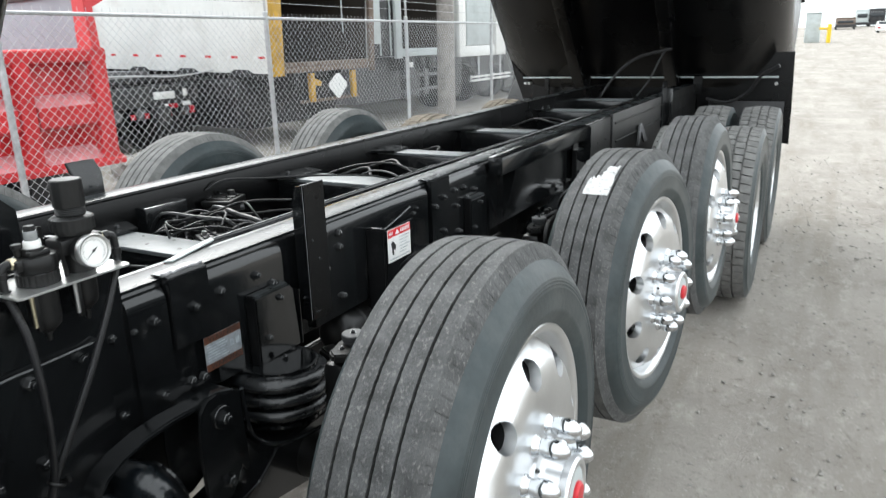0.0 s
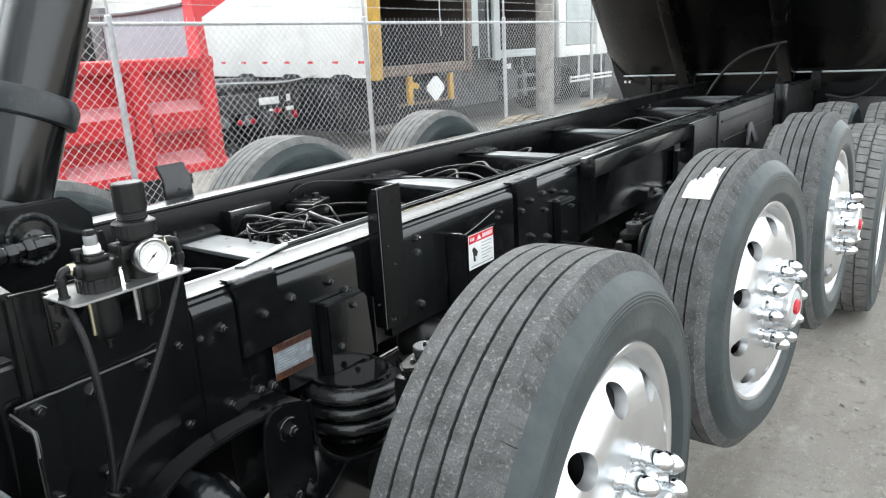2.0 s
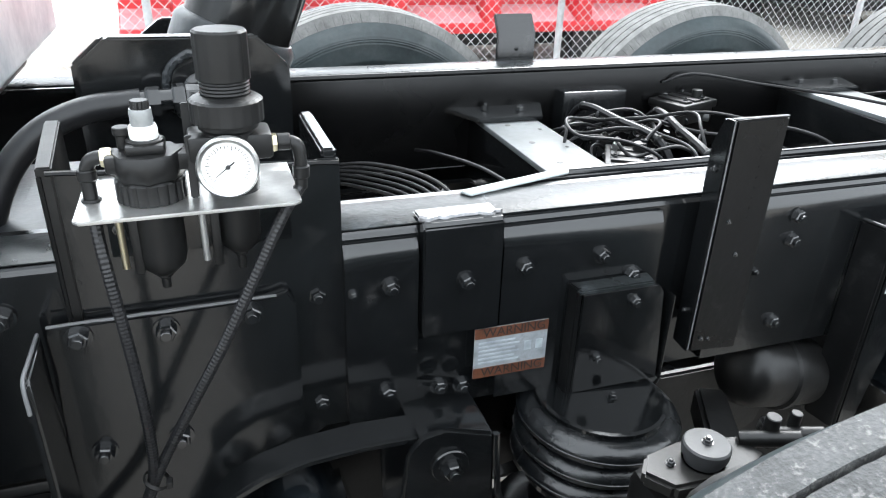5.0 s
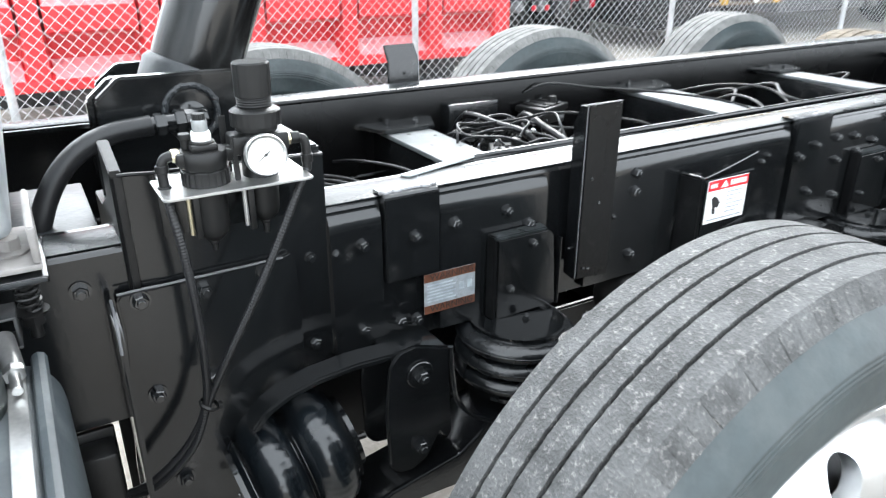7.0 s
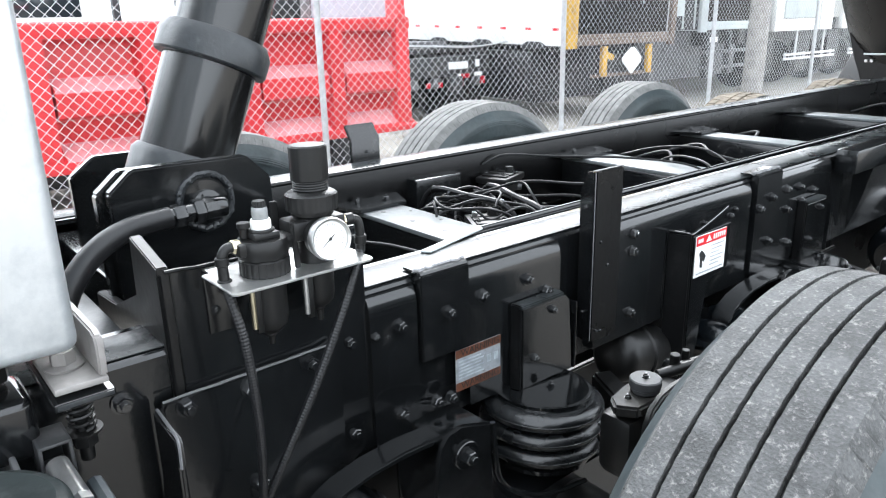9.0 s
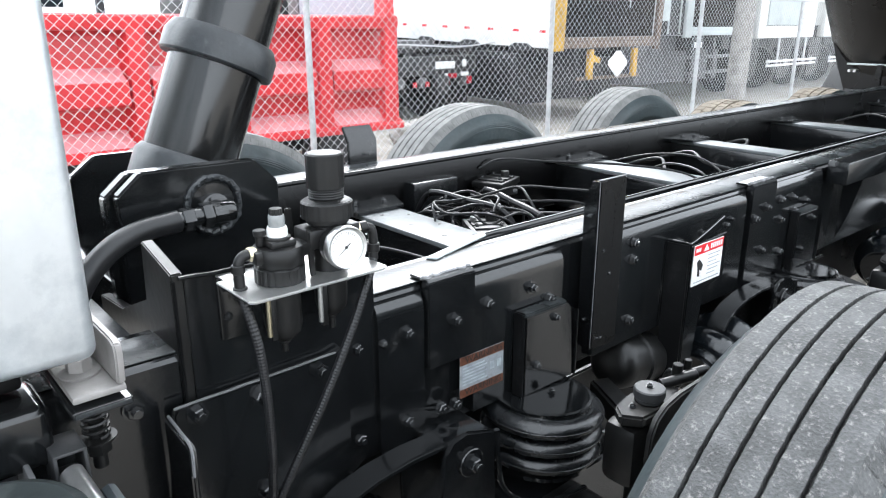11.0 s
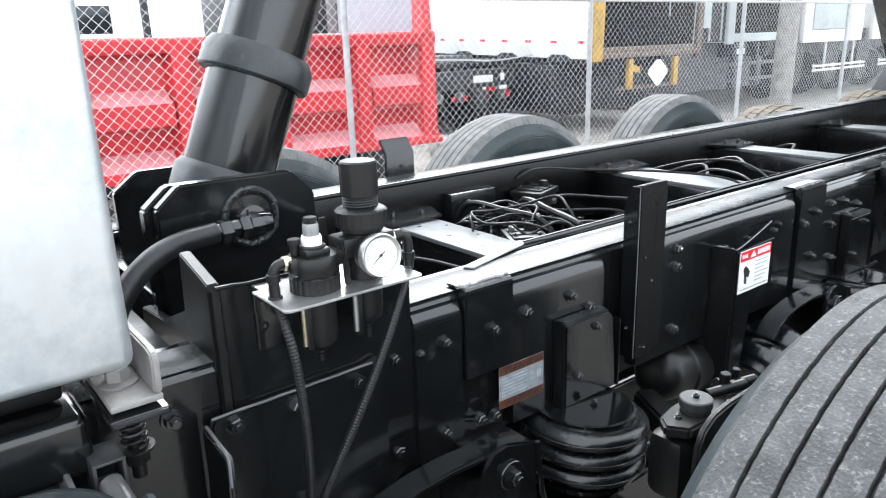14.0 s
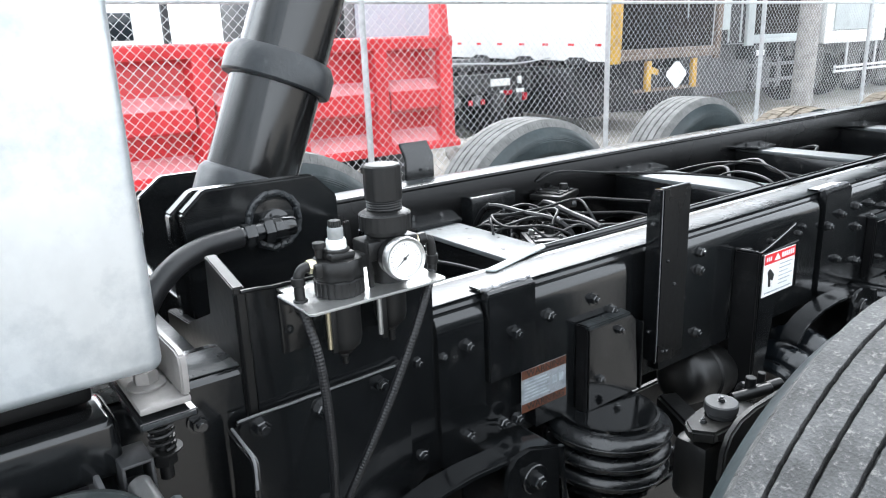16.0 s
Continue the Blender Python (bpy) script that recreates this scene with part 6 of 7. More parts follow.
def wire_mesh():
    """Slanting wires of a diamond mesh, clipped to the fence's height."""
    verts, faces = [], []
    y0, y1, z0, z1, pitch, r = POSTS[0], POSTS[-1], 0.02, 1.866, 0.080, 0.0023
    for sgn in (1, -1):
        n = int((y1 - y0 + (z1 - z0)) / pitch) + 2
        for i in range(n):
            ya = y0 - (z1 - z0) + i * pitch if sgn > 0 else y0 + i * pitch
            za, zb = z0, z1
            yb = ya + sgn * (z1 - z0)
            lo, hi = min(ya, yb), max(ya, yb)
            if hi < y0 or lo > y1:
                continue
            def clip(y, z):
                if y < y0:
                    return y0, z + (y0 - y) * sgn
                if y > y1:
                    return y1, z + (y1 - y) * sgn
                return y, z
            (ya, za), (yb, zb) = clip(ya, za), clip(yb, zb)
            x = FX + 0.030 + 0.0016 * sgn
            b = len(verts)
            for y, z in ((ya, za), (yb, zb)):
                for k in range(3):
                    a = 2 * math.pi * k / 3
                    verts.append((x + r * math.cos(a), y + r * math.sin(a) * 0.71 * -sgn, z + r * math.sin(a) * 0.71))
            for k in range(3):
                w = (k + 1) % 3
                faces.append((b + k, b + w, b + 3 + w, b + 3 + k))
    # twisted wire ends standing over the top rail
    for i in range(int((y1 - y0) / pitch)):
        y = y0 + (i + 0.5) * pitch
        b = len(verts)
        for dz, w in ((0.0, 1.3), (0.052, 0.8)):
            for k in range(3):
                a = 2 * math.pi * k / 3
                verts.append((FX + 0.030 + r * w * math.cos(a), y + r * w * math.sin(a), z1 + dz))
        for k in range(3):
            w = (k + 1) % 3
            faces.append((b + k, b + w, b + 3 + w, b + 3 + k))
    me = bpy.data.meshes.new("chain_link_mesh")
    me.from_pydata(verts, [], faces)
    me.materials.append(WIRE)
    ob = place("chain_link_mesh", me, fence)
    ob["kind"] = "stuff"


wire_mesh()

# ---- red dump body standing behind the fence ----
RX, RY0, RY1, RZ0, RZ1 = -5.66, 1.6, 6.66, 0.44, 1.59
red = thing("red_dump_body", (RX - 1.0, 4.1, 0.0), "bright red steel dump body standing on blocks", "dump body")
part("side_wall", one(box, (RX - 0.19, RY0, RZ0), (RX - 0.16, RY1, RZ1), 0.004), RED, red)
part("side_wall", one(box, (RX - 2.15, RY0, RZ0), (RX - 2.10, RY1, RZ1), 0.004), RED, red)
part("floor", one(box, (RX - 2.10, RY0, RZ0), (RX - 0.19, RY1, RZ0 + 0.06), 0.004), RED, red)
bm = bmesh.new()
prism(bm, [(RX - 0.17, 1.455), (RX + 0.045, 1.46), (RX + 0.055, 1.50), (RX + 0.055, RZ1 - 0.02), (RX + 0.03, RZ1), (RX - 0.2, RZ1)], "y", RY0, RY1 - 0.02, bevel=0.006)
part("top_rail", bm, RED, red)
bm = bmesh.new()
prism(bm, [(RX - 0.17, 0.40), (RX + 0.09, 0.40), (RX + 0.09, 0.455), (RX + 0.05, 0.48), (RX - 0.17, 0.62)], "y", RY0, RY1 + 0.02, bevel=0.004)
part("bottom_rail", bm, RED, red)
STAKES = (2.10, 2.99, 3.88, 4.78, 5.72)
for y in STAKES:
    bm = bmesh.new()
    prism(bm, [(y - 0.10, RX - 0.17), (y - 0.075, RX + 0.048), (y + 0.075, RX + 0.048), (y + 0.10, RX - 0.17)], "z", 0.47, 1.475, bevel=0.006)
    bm.transform(Matrix(((0, 1, 0, 0), (1, 0, 0, 0), (0, 0, 1, 0), (0, 0, 0, 1))))
    part("stake", bm, RED, red)
for ya, yb in zip((RY0,) + STAKES, STAKES + (6.58,)):
    bm = bmesh.new()
    ya, yb = ya + (0.10 if ya > RY0 else 0), yb - 0.10
    prism(bm, [(RX - 0.17, 0.80), (RX + 0.02, 0.83), (RX + 0.04, 0.85), (RX + 0.04, 1.035), (RX - 0.17, 1.150)], "y", ya, yb, bevel=0.004)
    ledge = part("mid_rail", bm, RED, red)
    # thin pale sheet on each slope, its brightness comes from the colour
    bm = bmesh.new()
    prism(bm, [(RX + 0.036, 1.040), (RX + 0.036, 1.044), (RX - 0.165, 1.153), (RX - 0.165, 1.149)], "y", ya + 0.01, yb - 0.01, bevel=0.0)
    part("ledge_top", bm, RED_LIT, ledge, "sun-faded pink ledge top")
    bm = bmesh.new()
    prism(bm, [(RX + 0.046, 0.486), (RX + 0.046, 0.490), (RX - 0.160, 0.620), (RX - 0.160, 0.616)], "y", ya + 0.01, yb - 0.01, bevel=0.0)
    part("ledge_top", bm, RED_LIT, red, "sun-faded pink ledge top")
bm = bmesh.new()
prism(bm, [(6.44, 0.42), (6.46, 1.59), (6.62, 1.59), (6.63, 0.50), (6.68, 0.48), (6.68, 0.42)], "x", RX - 0.04, RX + 0.062, bevel=0.006)
part("corner_post", bm, RED, red)
bm = bmesh.new()
box(bm, (RX - 2.12, 6.58, 0.45), (RX - 0.2, 6.62, 2.12), 0.004)
part("bulkhead", bm, BULKHEAD, red, "weathered grey steel bulkhead")
bm = bmesh.new()
prism(bm, [(RX - 0.27, 1.55), (RX - 0.25, 2.25), (RX - 0.08, 2.25), (RX - 0.03, 1.55)], "y", 6.56, 6.66, bevel=0.006)
part("bulkhead_post", bm, RED, red)
bm = bmesh.new()
box(bm, (RX - 2.15, 6.56, 1.55), (RX - 1.9, 6.66, 2.22), 0.006)
part("bulkhead_post", bm, FRAME_GREY, red)
bm = bmesh.new()
prism(bm, [(6.64, 2.205), (7.00, 2.205), (7.00, 2.17), (6.64, 1.98)], "x", RX - 0.11, RX - 0.07, bevel=0.003)
part("cab_shield", bm, RED, red)
bm = bmesh.new()
tube(bm, [(RX - 2.1, 6.56, 2.13), (RX - 1.2, 6.56, 2.11), (RX - 0.25, 6.56, 2.135)], 0.022, 8, 4)
part("bulkhead_rim", bm, FRAME_GREY, red)
for y in (2.4, 4.1, 5.9):
    for x in (RX - 0.35, RX - 1.8):
        bm = bmesh.new()
        box(bm, (x - 0.2, y - 0.18, -0.03), (x + 0.2, y + 0.18, 0.42), 0.02)
        part("support_block", bm, DARK_TRUCK, red)
bm = bmesh.new()
box(bm, (RX - 1.7, RY0 + 0.1, 0.18), (RX - 1.5, RY1 - 0.1, 0.42), 0.01)
box(bm, (RX - 0.7, RY0 + 0.1, 0.18), (RX - 0.5, RY1 - 0.1, 0.42), 0.01)
part("long_sill", bm, DARK_TRUCK, red)

# ---- trailers parked behind ----
def van_trailer(name, y0, y1, x_rear, length, z0, z1, side_mat, label, frame_mat, tape=True):
    """A van body with its open rear towards the fence."""
    tr = thing(name, (x_rear - length / 2, (y0 + y1) / 2, 0.0), label, "trailer")
    xf = x_rear - length
    part("side_wall", one(box, (xf, y0, z0), (x_rear - 0.02, y0 + 0.04, z1), 0.004), side_mat, tr)
    part("side_wall", one(box, (xf, y1 - 0.04, z0), (x_rear - 0.02, y1, z1), 0.004), side_mat, tr)
    part("roof", one(box, (xf, y0, z1), (x_rear, y1, z1 + 0.04), 0.004), side_mat, tr)
    part("front_wall", one(box, (xf - 0.04, y0, z0), (xf, y1, z1), 0.004), side_mat, tr)
    part("floor", one(box, (xf, y0 + 0.04, z0), (x_rear - 0.02, y1 - 0.04, z0 + 0.05), 0.004), RUSTY, tr)
    # dark brown sheets over the inner walls and front end
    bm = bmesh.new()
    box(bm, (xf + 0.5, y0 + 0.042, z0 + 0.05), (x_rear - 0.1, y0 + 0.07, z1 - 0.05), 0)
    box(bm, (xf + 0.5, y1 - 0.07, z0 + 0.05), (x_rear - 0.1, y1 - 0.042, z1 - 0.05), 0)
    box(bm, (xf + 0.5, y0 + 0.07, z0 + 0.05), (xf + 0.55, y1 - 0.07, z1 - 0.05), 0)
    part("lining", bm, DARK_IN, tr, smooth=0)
    for a, b in (((x_rear - 0.02, y0 - 0.10, z0 - 0.03), (x_rear + 0.05, y0 + 0.13, z1 + 0.04)), ((x_rear - 0.02, y1 - 0.13, z0 - 0.05), (x_rear + 0.05, y1 + 0.01, z1 + 0.04)), ((x_rear - 0.02, y0 + 0.17, z1 - (1.02 if tape else 0.12)), (x_rear + 0.05, y1 - 0.13, z1 + 0.04))):
        part("door_frame", one(box, a, b, 0.008), RUSTY if tape and a[1] > y1 - 0.5 else frame_mat, tr)
    part("rear_sill", one(box, (x_rear - 0.15, y0 + 0.12, z0 + 0.005), (x_rear + 0.06, y1, z0 + 0.085), 0.008), RUSTY if tape else GREY_PANEL, tr)
    part("sill_step", one(box, (x_rear - 0.15, y0 + 0.14, z0 + 0.088), (x_rear + 0.03, y1 - 0.02, z0 + 0.16), 0.008), RUSTY if tape else GREY_PANEL, tr)
    for y in (y0 + 0.7, y1 - 0.7):
        part("long_beam", one(box, (xf + 0.2, y - 0.06, z0 - 0.3), (x_rear - 0.2, y + 0.06, z0 - 0.01), 0.006), DARK_TRUCK, tr)
    for x in (x_rear - 3.7, x_rear - 4.95):
        for y in (y0 + 0.28, y1 - 0.28):
            bm = bmesh.new()
            lathe(bm, [(0.28, -0.25), (0.44, -0.26), (0.50, -0.22), (0.51, 0), (0.50, 0.22), (0.44, 0.26), (0.28, 0.25), (0.26, 0.1), (0, 0.08)], (x, y, 0.49), (0, -1 if y < (y0 + y1) / 2 else 1, 0), 36)
            part("wheel", bm, HOSE, tr)
    if tape:
        for i in range(14):
            x = x_rear - 0.22 - 0.565 * i
            part("reflective_tape", one(box, (x - 0.13, y0 - 0.003, z0 + 0.225), (x, y0 + 0.001, z0 + 0.262), 0), LABEL_RED, tr)
            part("reflective_tape", one(box, (x - 0.22, y0 - 0.003, z0 + 0.225), (x - 0.13, y0 + 0.001, z0 + 0.262), 0), LABEL_WHITE, tr)
        for x in (x_rear - 0.72, x_rear - 1.9, x_rear - 3.05, x_rear - 4.3, x_rear - 5.5):
            bm = bmesh.new()
            prism(bm, [(x - 0.25, z0 - 0.05), (x + 0.25, z0 - 0.05), (x + 0.25, z0), (x + 0.14, z0 + 0.055), (x - 0.14, z0 + 0.055), (x - 0.25, z0)], "y", y0 - 0.012, y0 + 0.03, bevel=0.003)
            part("side_bracket", bm, DARK_TRUCK, tr)
        for x in (x_rear - 0.85, x_rear - 3.45):
            for y in (y0 + 0.10, y1 - 0.75):
                part("mud_flap", one(box, (x - 0.01, y, 0.24), (x + 0.01, y + 0.65, z0 - 0.06), 0.002), HOSE, tr)
        for i in range(10):
            x = x_rear - 0.5 - 0.45 * i
            part("floor_bearer", one(box, (x - 0.03, y0 + 0.05, z0 - 0.11), (x + 0.03, y1 - 0.05, z0 - 0.005), 0.004), DARK_TRUCK, tr)
        # dark frame, box and tank added to fill the darkness under the floor
        part("bogie_frame", one(box, (x_rear - 5.4, y0 + 0.55, 0.55), (x_rear - 2.6, y0 + 0.75, 0.95), 0.02), DARK_TRUCK, tr)
        part("tool_locker", one(box, (x_rear - 2.3, y0 + 0.12, 0.23), (x_rear - 0.9, y1 - 0.2, z0 - 0.12), 0.02), DARK_TRUCK, tr, "dark locker slung under the floor")
        part("locker_door", one(box, (x_rear - 2.2, y0 + 0.108, 0.29), (x_rear - 1.0, y0 + 0.119, z0 - 0.2), 0.004), HOSE, tr)
        part("air_tank", one(rod, (x_rear - 4.6, y0 + 0.45, 0.75), (x_rear - 3.7, y0 + 0.45, 0.75), 0.18), DARK_TRUCK, tr)
    bm = bmesh.new()
    for i in range(12):
        x = x_rear - 1.2 * (i + 1)
        box(bm, (x - 0.012, y0 - 0.004, z0 + 0.02), (x + 0.012, y0 + 0.002, z1), 0.001)
    part("panel_seam", bm, side_mat, tr)
    return tr


ta = van_trailer("van_trailer", 10.30, 12.96, -6.50, 13.0, 1.14, 3.75, WHITE, "white van trailer with yellow rear frame and open dark interior", YELLOW)
bm = bmesh.new()
box(bm, (-6.56, 10.87, 0.645), (-6.50, 12.50, 0.695), 0.008)
guard = part("under_ride_guard", bm, RUSTY, ta, "rusty steel rear guard")
for y in (11.12, 12.30):
    part("guard_upright", one(box, (-6.53, y - 0.055, 0.66), (-6.46, y + 0.055, 1.12), 0.006), YELLOW, guard)
bm = bmesh.new()
prism(bm, [(11.18, 0.93), (11.36, 0.90), (11.36, 0.98), (11.18, 1.04)], "x", -6.50, -6.47, bevel=0.003)
part("guard_step", bm, YELLOW, guard)
bm = bmesh.new()
prism(bm, [(11.78, 0.675), (11.84, 0.675), (12.065, 0.86), (12.065, 0.92), (11.87, 1.085), (11.77, 1.085), (11.555, 0.93), (11.555, 0.87)], "x", -6.47, -6.46, bevel=0.002)
part("placard", bm, LABEL_WHITE, guard, "blank white placard with clipped corners")
# dark panel added behind the guard to fill the space there
part("backing_panel", one(box, (-6.60, 11.0, 0.64), (-6.57, 12.5, 1.0), 0.004), DARK_TRUCK, guard)
for i in range(9):
    part("reflective_tape", one(box, (-6.448, 10.50 + 0.265 * i, 2.745), (-6.445, 10.63 + 0.265 * i, 2.80), 0), LABEL_RED, ta)
    part("reflective_tape", one(box, (-6.448, 10.63 + 0.265 * i, 2.745), (-6.445, 10.765 + 0.265 * i, 2.80), 0), LABEL_WHITE, ta)
for i, y in enumerate((10.78, 11.35, 11.62, 12.2)):
    part("header_stripe", one(box, (-6.448, y, 2.86), (-6.445, y + (0.35, 0.12)[i % 2], 3.0), 0), LABEL_WHITE, ta)
part("hanging_strap", one(tube, [(-6.47, 12.02, 2.73), (-6.47, 12.0, 2.2), (-6.47, 12.03, 1.75)], 0.012, 6, 4), GREY_PANEL, ta)

# the trailer stands a little nose-high
pivot = Vector((-6.5, 11.6, 1.14))
nose_up = Matrix.Translation(pivot) @ Matrix.Rotation(radians(1.7), 4, "Y") @ Matrix.Translation(-pivot)
for ob in ta.children:
    if not ob.name.startswith(("wheel", "mud_flap", "bogie", "under_ride")):
        ob.matrix_basis = nose_up

tb = van_trailer("van_trailer", 14.52, 17.0, -6.9, 13.0, 1.28, 3.85, GREY_PANEL, "pale grey van trailer with open dark cargo space", GREY_PANEL, tape=False)
part("liftgate_panel", one(box, (-6.84, 13.05, 1.55), (-6.78, 13.72, 3.7), 0.01), GREY_PANEL, tb, "pale grey raised liftgate panel")
part("folded_door", one(box, (-7.02, 13.70, 1.30), (-6.94, 14.48, 3.8), 0.008), DARK_TRUCK, tb, "dark rear door folded open")
for y in (13.92, 14.30):
    part("door_bar", one(rod, (-6.92, y, 1.32), (-6.92, y, 3.7), 0.018), GREY_PANEL, tb)
for z in (0.55, 0.85):
    part("rear_step", one(box, (-6.95, 14.6, z), (-6.82, 16.6, z + 0.06), 0.006), FRAME_GREY, tb)
for y in (14.7, 15.5, 16.3):
    part("step_upright", one(box, (-6.94, y - 0.05, 0.4), (-6.84, y + 0.05, 1.25), 0.006), DARK_TRUCK, tb)
# solid box added under the floor to close a bright gap
part("underframe", one(box, (-13.0, 13.80, 0.36), (-7.5, 16.9, 1.26), 0.02), FRAME_GREY, tb)
part("tail_lamp", one(box, (-6.84, 14.74, 1.06), (-6.82, 15.0, 1.16), 0.004), LABEL_WHITE, tb)

pole = tagged(part("utility_pole", one(rod, (-5.9, 14.72, -0.1), (-5.83, 14.76, 8.0), 0.185, 0.15, 20), POLE_WOOD), "weathered grey wooden utility pole behind the fence", "utility pole")

# white trucks at the end of the row
def white_truck(dy, panel, label):
    wt = thing("white_truck", (-8.0, 18.4 + dy, 0.0), label, "truck", "white trucks in the row")
    part("cargo_box", one(box, (-13.0, 17.2 + dy, 1.46), (-6.9, 19.95 + dy, 3.6), 0.02), WHITE, wt)
    part("cargo_panel", one(box, (-6.9, 17.72 + dy, 1.47), (-6.87, 19.25 + dy, 3.3), 0.01), panel, wt, "pale grey slatted rear panel")
    for i in range(12):
        part("slat", one(box, (-6.87, 17.76 + dy, 1.52 + 0.145 * i), (-6.862, 19.21 + dy, 1.535 + 0.145 * i), 0.002), panel, wt)
    for y in (17.18, 19.30):
        part("pillar", one(box, (-6.9, y + dy, 1.20), (-6.80, y + (0.30 if y < 18 else 0.62) + dy, 3.6), 0.01), WHITE, wt)
    part("rear_beam", one(box, (-7.1, 17.5 + dy, 1.20), (-6.84, 19.29 + dy, 1.45), 0.01), WHITE, wt)
    for z in (0.585, 0.675):
        part("bumper_rail", one(box, (-6.88, 17.86 + dy, z), (-6.82, 20.3 + dy, z + 0.045), 0.006), WHITE, wt)
    for i in range(6):
        part("bumper_post", one(box, (-6.91, 17.92 + 0.45 * i + dy, 0.57), (-6.885, 18.0 + 0.45 * i + dy, 1.2 if i in (1, 4) else 0.74), 0.004), GALV, wt)
    for y in (17.75, 19.45):
        bm = bmesh.new()
        lathe(bm, [(0.25, -0.13), (0.42, -0.15), (0.5, -0.1), (0.5, 0.1), (0.42, 0.15), (0, 0.13)], (-7.9, y + dy, 0.48), (0, 1, 0), 32)
        part("wheel", bm, HOSE, wt)
        part("mud_flap", one(prism, [(y - 0.32 + dy, 0.25), (y - 0.34 + dy, 1.18), (y + 0.34 + dy, 1.18), (y + 0.30 + dy, 0.40), (y + 0.12 + dy, 0.26)], "x", -7.22, -7.20, 0.003), HOSE, wt)
    # solid chassis box, made deep to hide the bright ground behind
    part("chassis", one(box, (-12.5, 17.4 + dy, 0.55), (-8.2, 19.7 + dy, 1.45), 0.02), FRAME_GREY, wt)


white_truck(0, GREY_PANEL, "white truck with steel bumper rail parked behind the fence")
white_truck(3.3, FRAME_GREY, "white truck with grey slatted rear parked behind the fence")
white_truck(6.6, GREY_PANEL, "white truck with steel bumper rail parked behind the fence")

# dark tractor between the red body and the trailer
dt = thing("dark_truck", (-9.2, 9.35, 0.0), "dark truck tractor seen from behind with lamps and plates", "truck")
part("chassis", one(box, (-14.0, 8.75, 0.72), (-8.1, 9.85, 1.0), 0.02), DARK_TRUCK, dt)
part("rear_beam", one(box, (-8.15, 8.35, 0.72), (-8.02, 10.1, 1.02), 0.015), DARK_TRUCK, dt)
part("deck", one(box, (-13.0, 8.3, 1.08), (-8.2, 10.2, 1.16), 0.01), DARK_TRUCK, dt)
part("cab", one(box, (-16.5, 8.1, 0.8), (-14.2, 10.2, 3.0), 0.1), DARK_TRUCK, dt)
for x in (-8.9, -10.2):
    for y in (8.35, 8.7, 9.7, 10.05):
        bm = bmesh.new()
        lathe(bm, [(0.28, -0.13), (0.44, -0.15), (0.51, -0.11), (0.51, 0.11), (0.44, 0.15), (0.28, 0.13), (0, 0.08)], (x, y, 0.49), (0, 1, 0), 32)
        part("wheel", bm, HOSE, dt)
for y, z, w, h, mt in ((9.41, 0.88, 0.20, 0.055, LABEL_WHITE), (9.82, 0.90, 0.04, 0.055, LABEL_WHITE), (9.83, 0.73, 0.08, 0.03, LABEL_WHITE), (9.43, 0.72, 0.03, 0.03, LABEL_WHITE), (9.56, 0.71, 0.09, 0.035, TAIL_RED), (9.46, 0.62, 0.045, 0.06, TAIL_RED), (9.93, 0.63, 0.05, 0.06, TAIL_RED), (8.79, 0.60, 0.04, 0.04, TAIL_RED), (9.04, 0.60, 0.04, 0.04, TAIL_RED)):
    part("tail_lamp" if mt is TAIL_RED else "plate_bar", one(box, (-8.02, y - w, z - h), (-8.0, y + w, z + h), 0.004), mt, dt)
bm = bmesh.new()
for i in range(6):
    tube(bm, [(-8.3, 8.6 + 0.25 * i, 1.05), (-8.2, 8.7 + 0.25 * i, 0.95 + 0.03 * (i % 2)), (-8.3, 8.85 + 0.25 * i, 1.02)], 0.02, 6, 4)
part("cable", bm, FRAME_GREY, dt)
for y in (8.42, 10.0):
    part("mud_flap", one(box, (-8.45, y - 0.28, 0.12), (-8.43, y + 0.28, 0.80), 0.003), HOSE, dt)
for y in (8.55, 9.0, 9.9):
    bm = bmesh.new()
    lathe(bm, [(0, -0.07), (0.08, -0.06), (0.09, 0.0), (0.08, 0.06), (0, 0.07)], (-8.1, y, 0.62), (1, 0, 0.2), 24)
    part("brake_chamber", bm, FRAME_GREY, dt)
part("coupling_plate", one(prism, [(8.9, 1.16), (8.95, 1.24), (9.65, 1.24), (9.7, 1.16)], "x", -9.6, -8.6, 0.01), FRAME_GREY, dt)
part("hitch", one(box, (-8.03, 9.15, 0.45), (-7.9, 9.42, 0.72), 0.02), DARK_TRUCK, dt)
bm = bmesh.new()
tube(bm, [(-8.0, 8.3, 1.21), (-7.9, 8.9, 1.19), (-7.8, 9.5, 1.16), (-7.7, 10.2, 1.22)], 0.012, 6, 5)
part("slack_line", bm, GALV, dt)

col = thing("steel_column", (-15.0, 6.38, 0.0), "dark steel column standing behind the red body", "column")
part("post", one(box, (-15.08, 6.33, -0.05), (-14.92, 6.47, 4.2), 0.01), DARK_TRUCK, col)

# pieces beyond the red body
wv = thing("white_van", (-24.0, 10.5, 0.0), "white vehicle standing far behind the red body", "van")
part("body", one(box, (-26.0, 5.0, -0.02), (-20.0, 7.2, 3.2), 0.1), WHITE, wv)
part("window", one(box, (-20.02, 5.2, 1.9), (-19.98, 7.0, 2.6), 0.01), GLASS_DARK, wv)
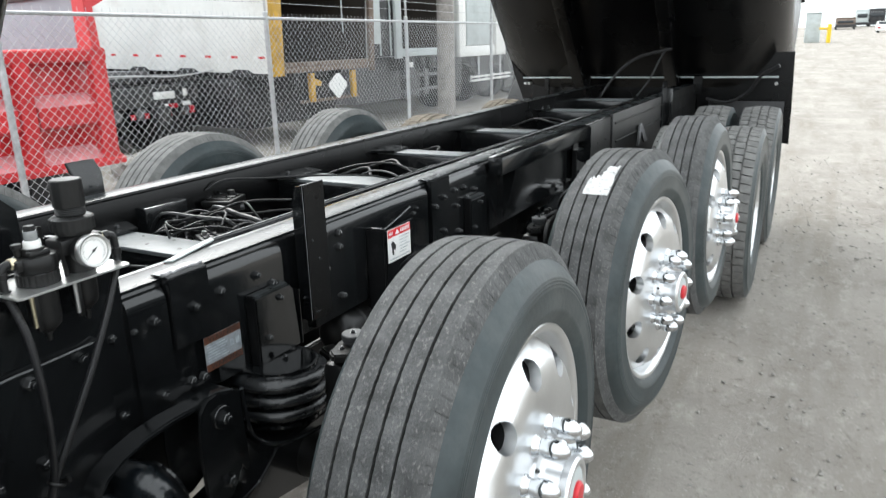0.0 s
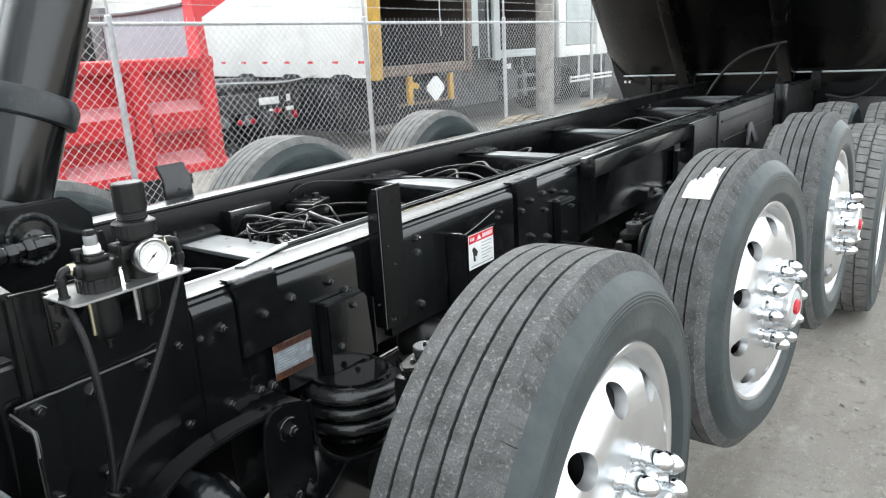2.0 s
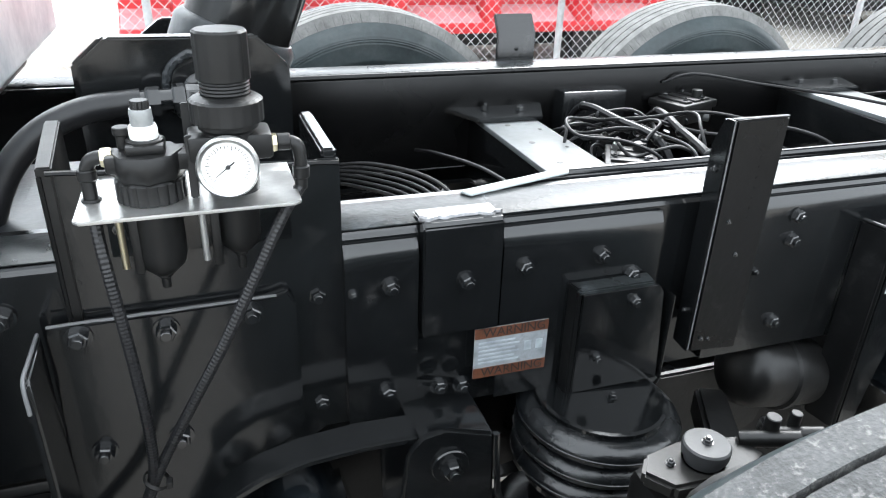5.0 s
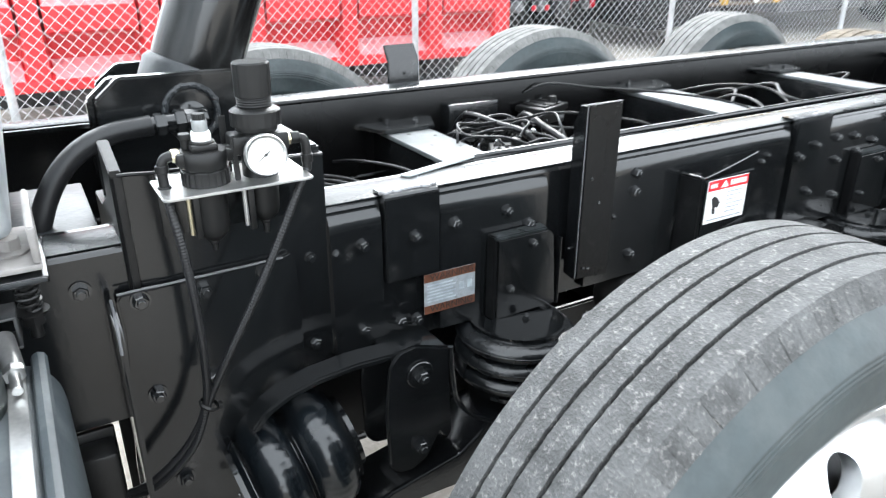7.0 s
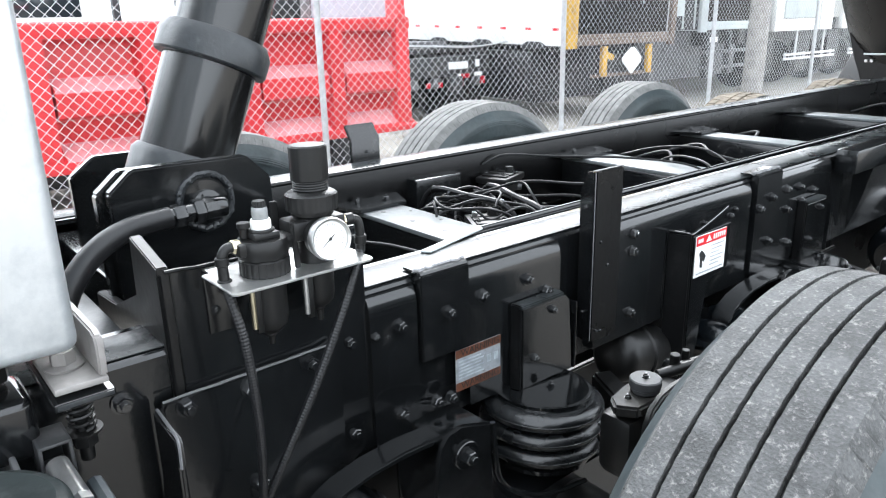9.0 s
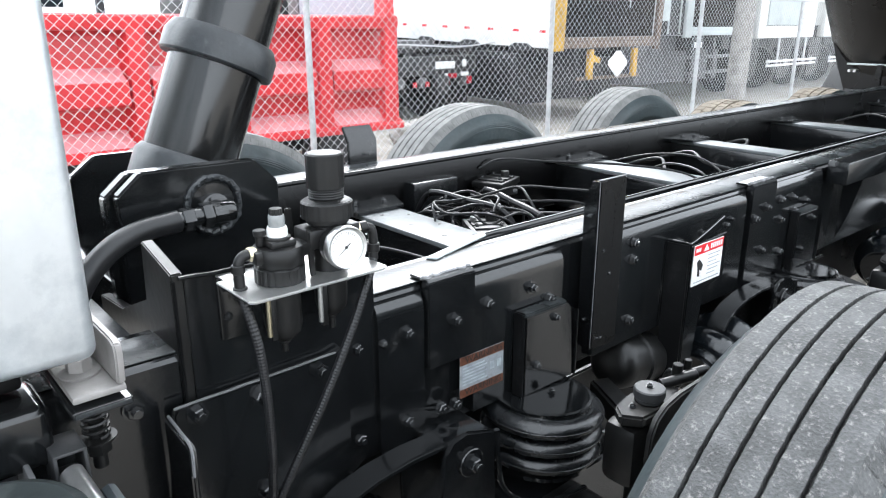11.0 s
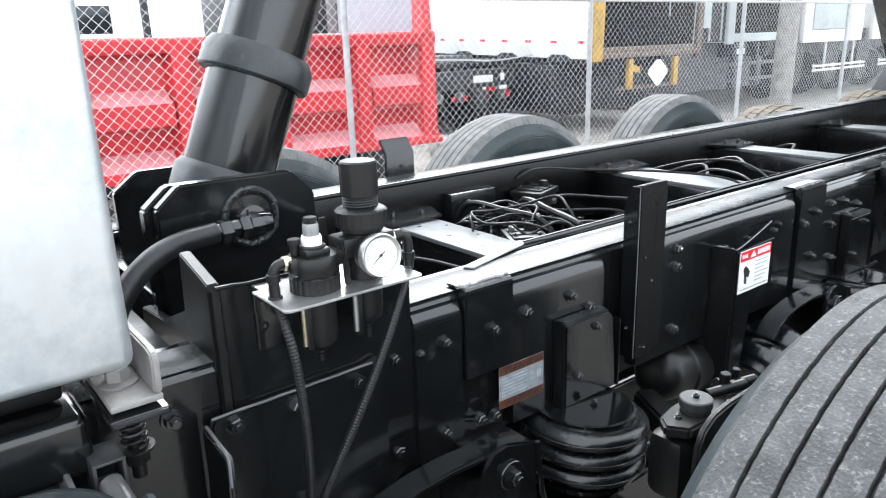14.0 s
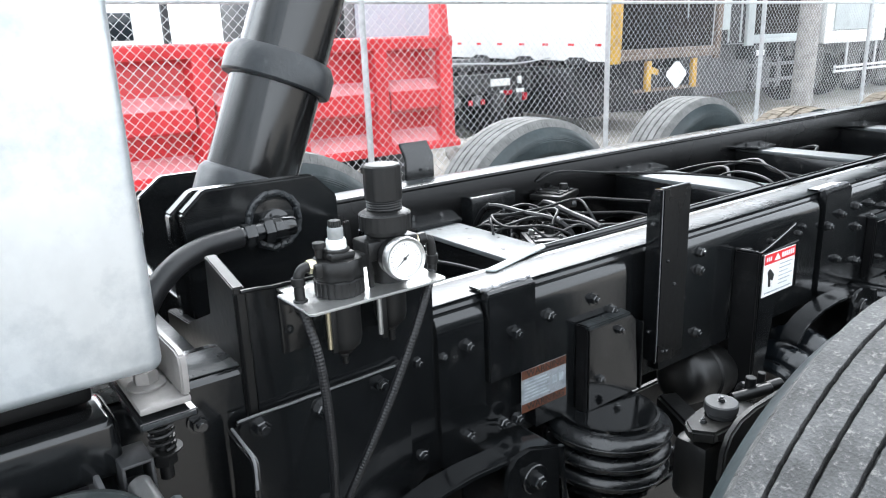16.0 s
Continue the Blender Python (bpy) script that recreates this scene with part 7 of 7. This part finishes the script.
for i, (x, y, r) in enumerate(((-6.3, 7.35, 0.24), (-6.9, 7.7, 0.2), (-6.6, 8.1, 0.13), (-7.2, 8.2, 0.16))):
    bm = bmesh.new()
    bmesh.ops.create_icosphere(bm, subdivisions=3, radius=r)
    for v in bm.verts:
        v.co *= 1 + 0.35 * noise.noise(v.co * 6 + Vector((i * 7, 0, 0)))
        v.co.z *= 0.75
    bm.transform(Matrix.Translation((x, y, r * 0.5)))
    tagged(part("rubble", bm, STONE), "grey lump of broken concrete on the ground", "rubble", "rubble by the fence")

# trailers added as a backdrop, hiding the overbright far ground
for i, (y0, mt, lab) in enumerate(((20.3, GREY_PANEL, "pale grey box trailer parked in the back row"), (23.6, WHITE, "white box trailer parked in the back row"), (27.0, GREY_PANEL, "pale grey box trailer parked in the back row"), (30.4, WHITE, "white box trailer parked in the back row"), (33.8, GREY_PANEL, "pale grey box trailer parked in the back row"))):
    bt = thing("box_trailer", (-21.0, y0 + 1.3, 0.0), lab, "trailer", "trailers in the back row")
    part("cargo_body", one(box, (-27.0, y0, 1.1), (-16.0, y0 + 2.6, 3.9), 0.03), mt, bt)
    part("rear_door", one(box, (-16.0, y0 + 0.08, 1.2), (-15.96, y0 + 1.28, 3.8), 0.01), mt, bt)
    part("rear_door", one(box, (-16.0, y0 + 1.32, 1.2), (-15.96, y0 + 2.52, 3.8), 0.01), mt, bt)
    part("underframe", one(box, (-26.5, y0 + 0.05, 0.24), (-16.3, y0 + 2.55, 1.09), 0.02), DARK_TRUCK, bt)
    part("bumper", one(box, (-16.1, y0 + 0.2, 0.5), (-15.98, y0 + 2.4, 0.65), 0.01), FRAME_GREY, bt)
    for y in (y0 + 0.25, y0 + 2.35):
        bm = bmesh.new()
        lathe(bm, [(0, -0.25), (0.40, -0.25), (0.50, -0.2), (0.50, 0.2), (0.40, 0.25), (0, 0.25)], (-17.3, y, 0.47), (0, 1, 0), 28)
        part("wheel", bm, HOSE, bt)

# ---- far end of the yard ----
cab_box = thing("utility_cabinet", (-0.98, 74, 0.65), "pale grey utility cabinet far down the yard", "cabinet")
part("body", one(box, (-1.58, 73.4, 0.62), (-0.38, 74.6, 3.05), 0.05), GREY_PANEL, cab_box)
part("lid", one(box, (-1.64, 73.34, 3.055), (-0.32, 74.66, 3.15), 0.03), GREY_PANEL, cab_box)
bo = thing("yellow_bollard", (0.3, 72, 0.61), "yellow painted steel guard post", "bollard")
part("post", one(rod, (0.32, 72, 0.55), (0.32, 72, 2.15), 0.17), SIGN_YELLOW, bo)
part("crossbar", one(rod, (-0.45, 72, 1.80), (0.14, 72, 1.80), 0.10), SIGN_YELLOW, bo)


def far_truck(x, y, w, h, base, material, label):
    """A truck standing nose-on; base is the ground's height there."""
    t = thing("parked_truck", (x, y, base), label, "truck", "trucks at the far end")
    part("cargo_body", one(box, (x - w / 2, y, base + 0.8), (x + w / 2, y + 8, base + h), 0.1), material, t)
    part("cab", one(box, (x - w / 2 + 0.1, y - 2.2, base + 0.5), (x + w / 2 - 0.1, y - 0.01, base + h * 0.8), 0.2), material, t)
    part("windscreen", one(box, (x - w / 2 + 0.3, y - 2.24, base + h * 0.5), (x + w / 2 - 0.3, y - 2.19, base + h * 0.72), 0.02), GLASS_DARK, t)
    part("bumper", one(box, (x - w / 2, y - 2.4, base + 0.25), (x + w / 2, y - 2.25, base + 0.7), 0.05), DARK_TRUCK, t)
    for side in (-1, 1):
        part("wheel", one(rod, (x + side * (w / 2 - 0.3), y - 1.2, base + 0.48), (x + side * w / 2, y - 1.2, base + 0.48), 0.5), RUBBER, t)


for x, y, w, h, base, mt, lab in ((1.75, 130, 2.7, 1.75, 1.77, RUSTY, "rusty low truck parked at the far end"), (4.3, 150, 2.1, 2.9, 2.17, GREY_PANEL, "pale truck parked at the far end"), (6.5, 150, 2.5, 2.95, 2.17, DARK_TRUCK, "dark truck parked at the far end"), (9.6, 152, 2.6, 3.0, 2.2, GREY_PANEL, "pale truck parked at the far end")):
    far_truck(x, y, w, h, base, mt, lab)
car = thing("parked_car", (5.75, 105, 1.27), "small pale car with red lamps parked far off", "car")
part("body", one(prism, [(103.0, 1.45), (103.0, 1.95), (103.6, 2.1), (104.2, 2.56), (106.0, 2.56), (106.9, 2.05), (107.1, 1.45)], "x", 4.95, 6.55, 0.08), WHITE, car)
part("rear_window", one(prism, [(103.72, 2.14), (104.14, 2.48), (104.10, 2.50), (103.68, 2.16)], "x", 5.1, 6.4, 0.0), GLASS_DARK, car)
for x in (5.0, 6.2):
    part("tail_lamp", one(box, (x, 102.95, 1.75), (x + 0.3, 102.995, 1.92), 0.01), TAIL_RED, car)
for x in (5.0, 6.25):
    for y in (103.8, 106.2):
        part("wheel", one(rod, (x, y, 1.56), (x + 0.25, y, 1.56), 0.32), RUBBER, car)

tagged(make_gravel(), "loose grey stones scattered over the yard", "gravel", kind="stuff")
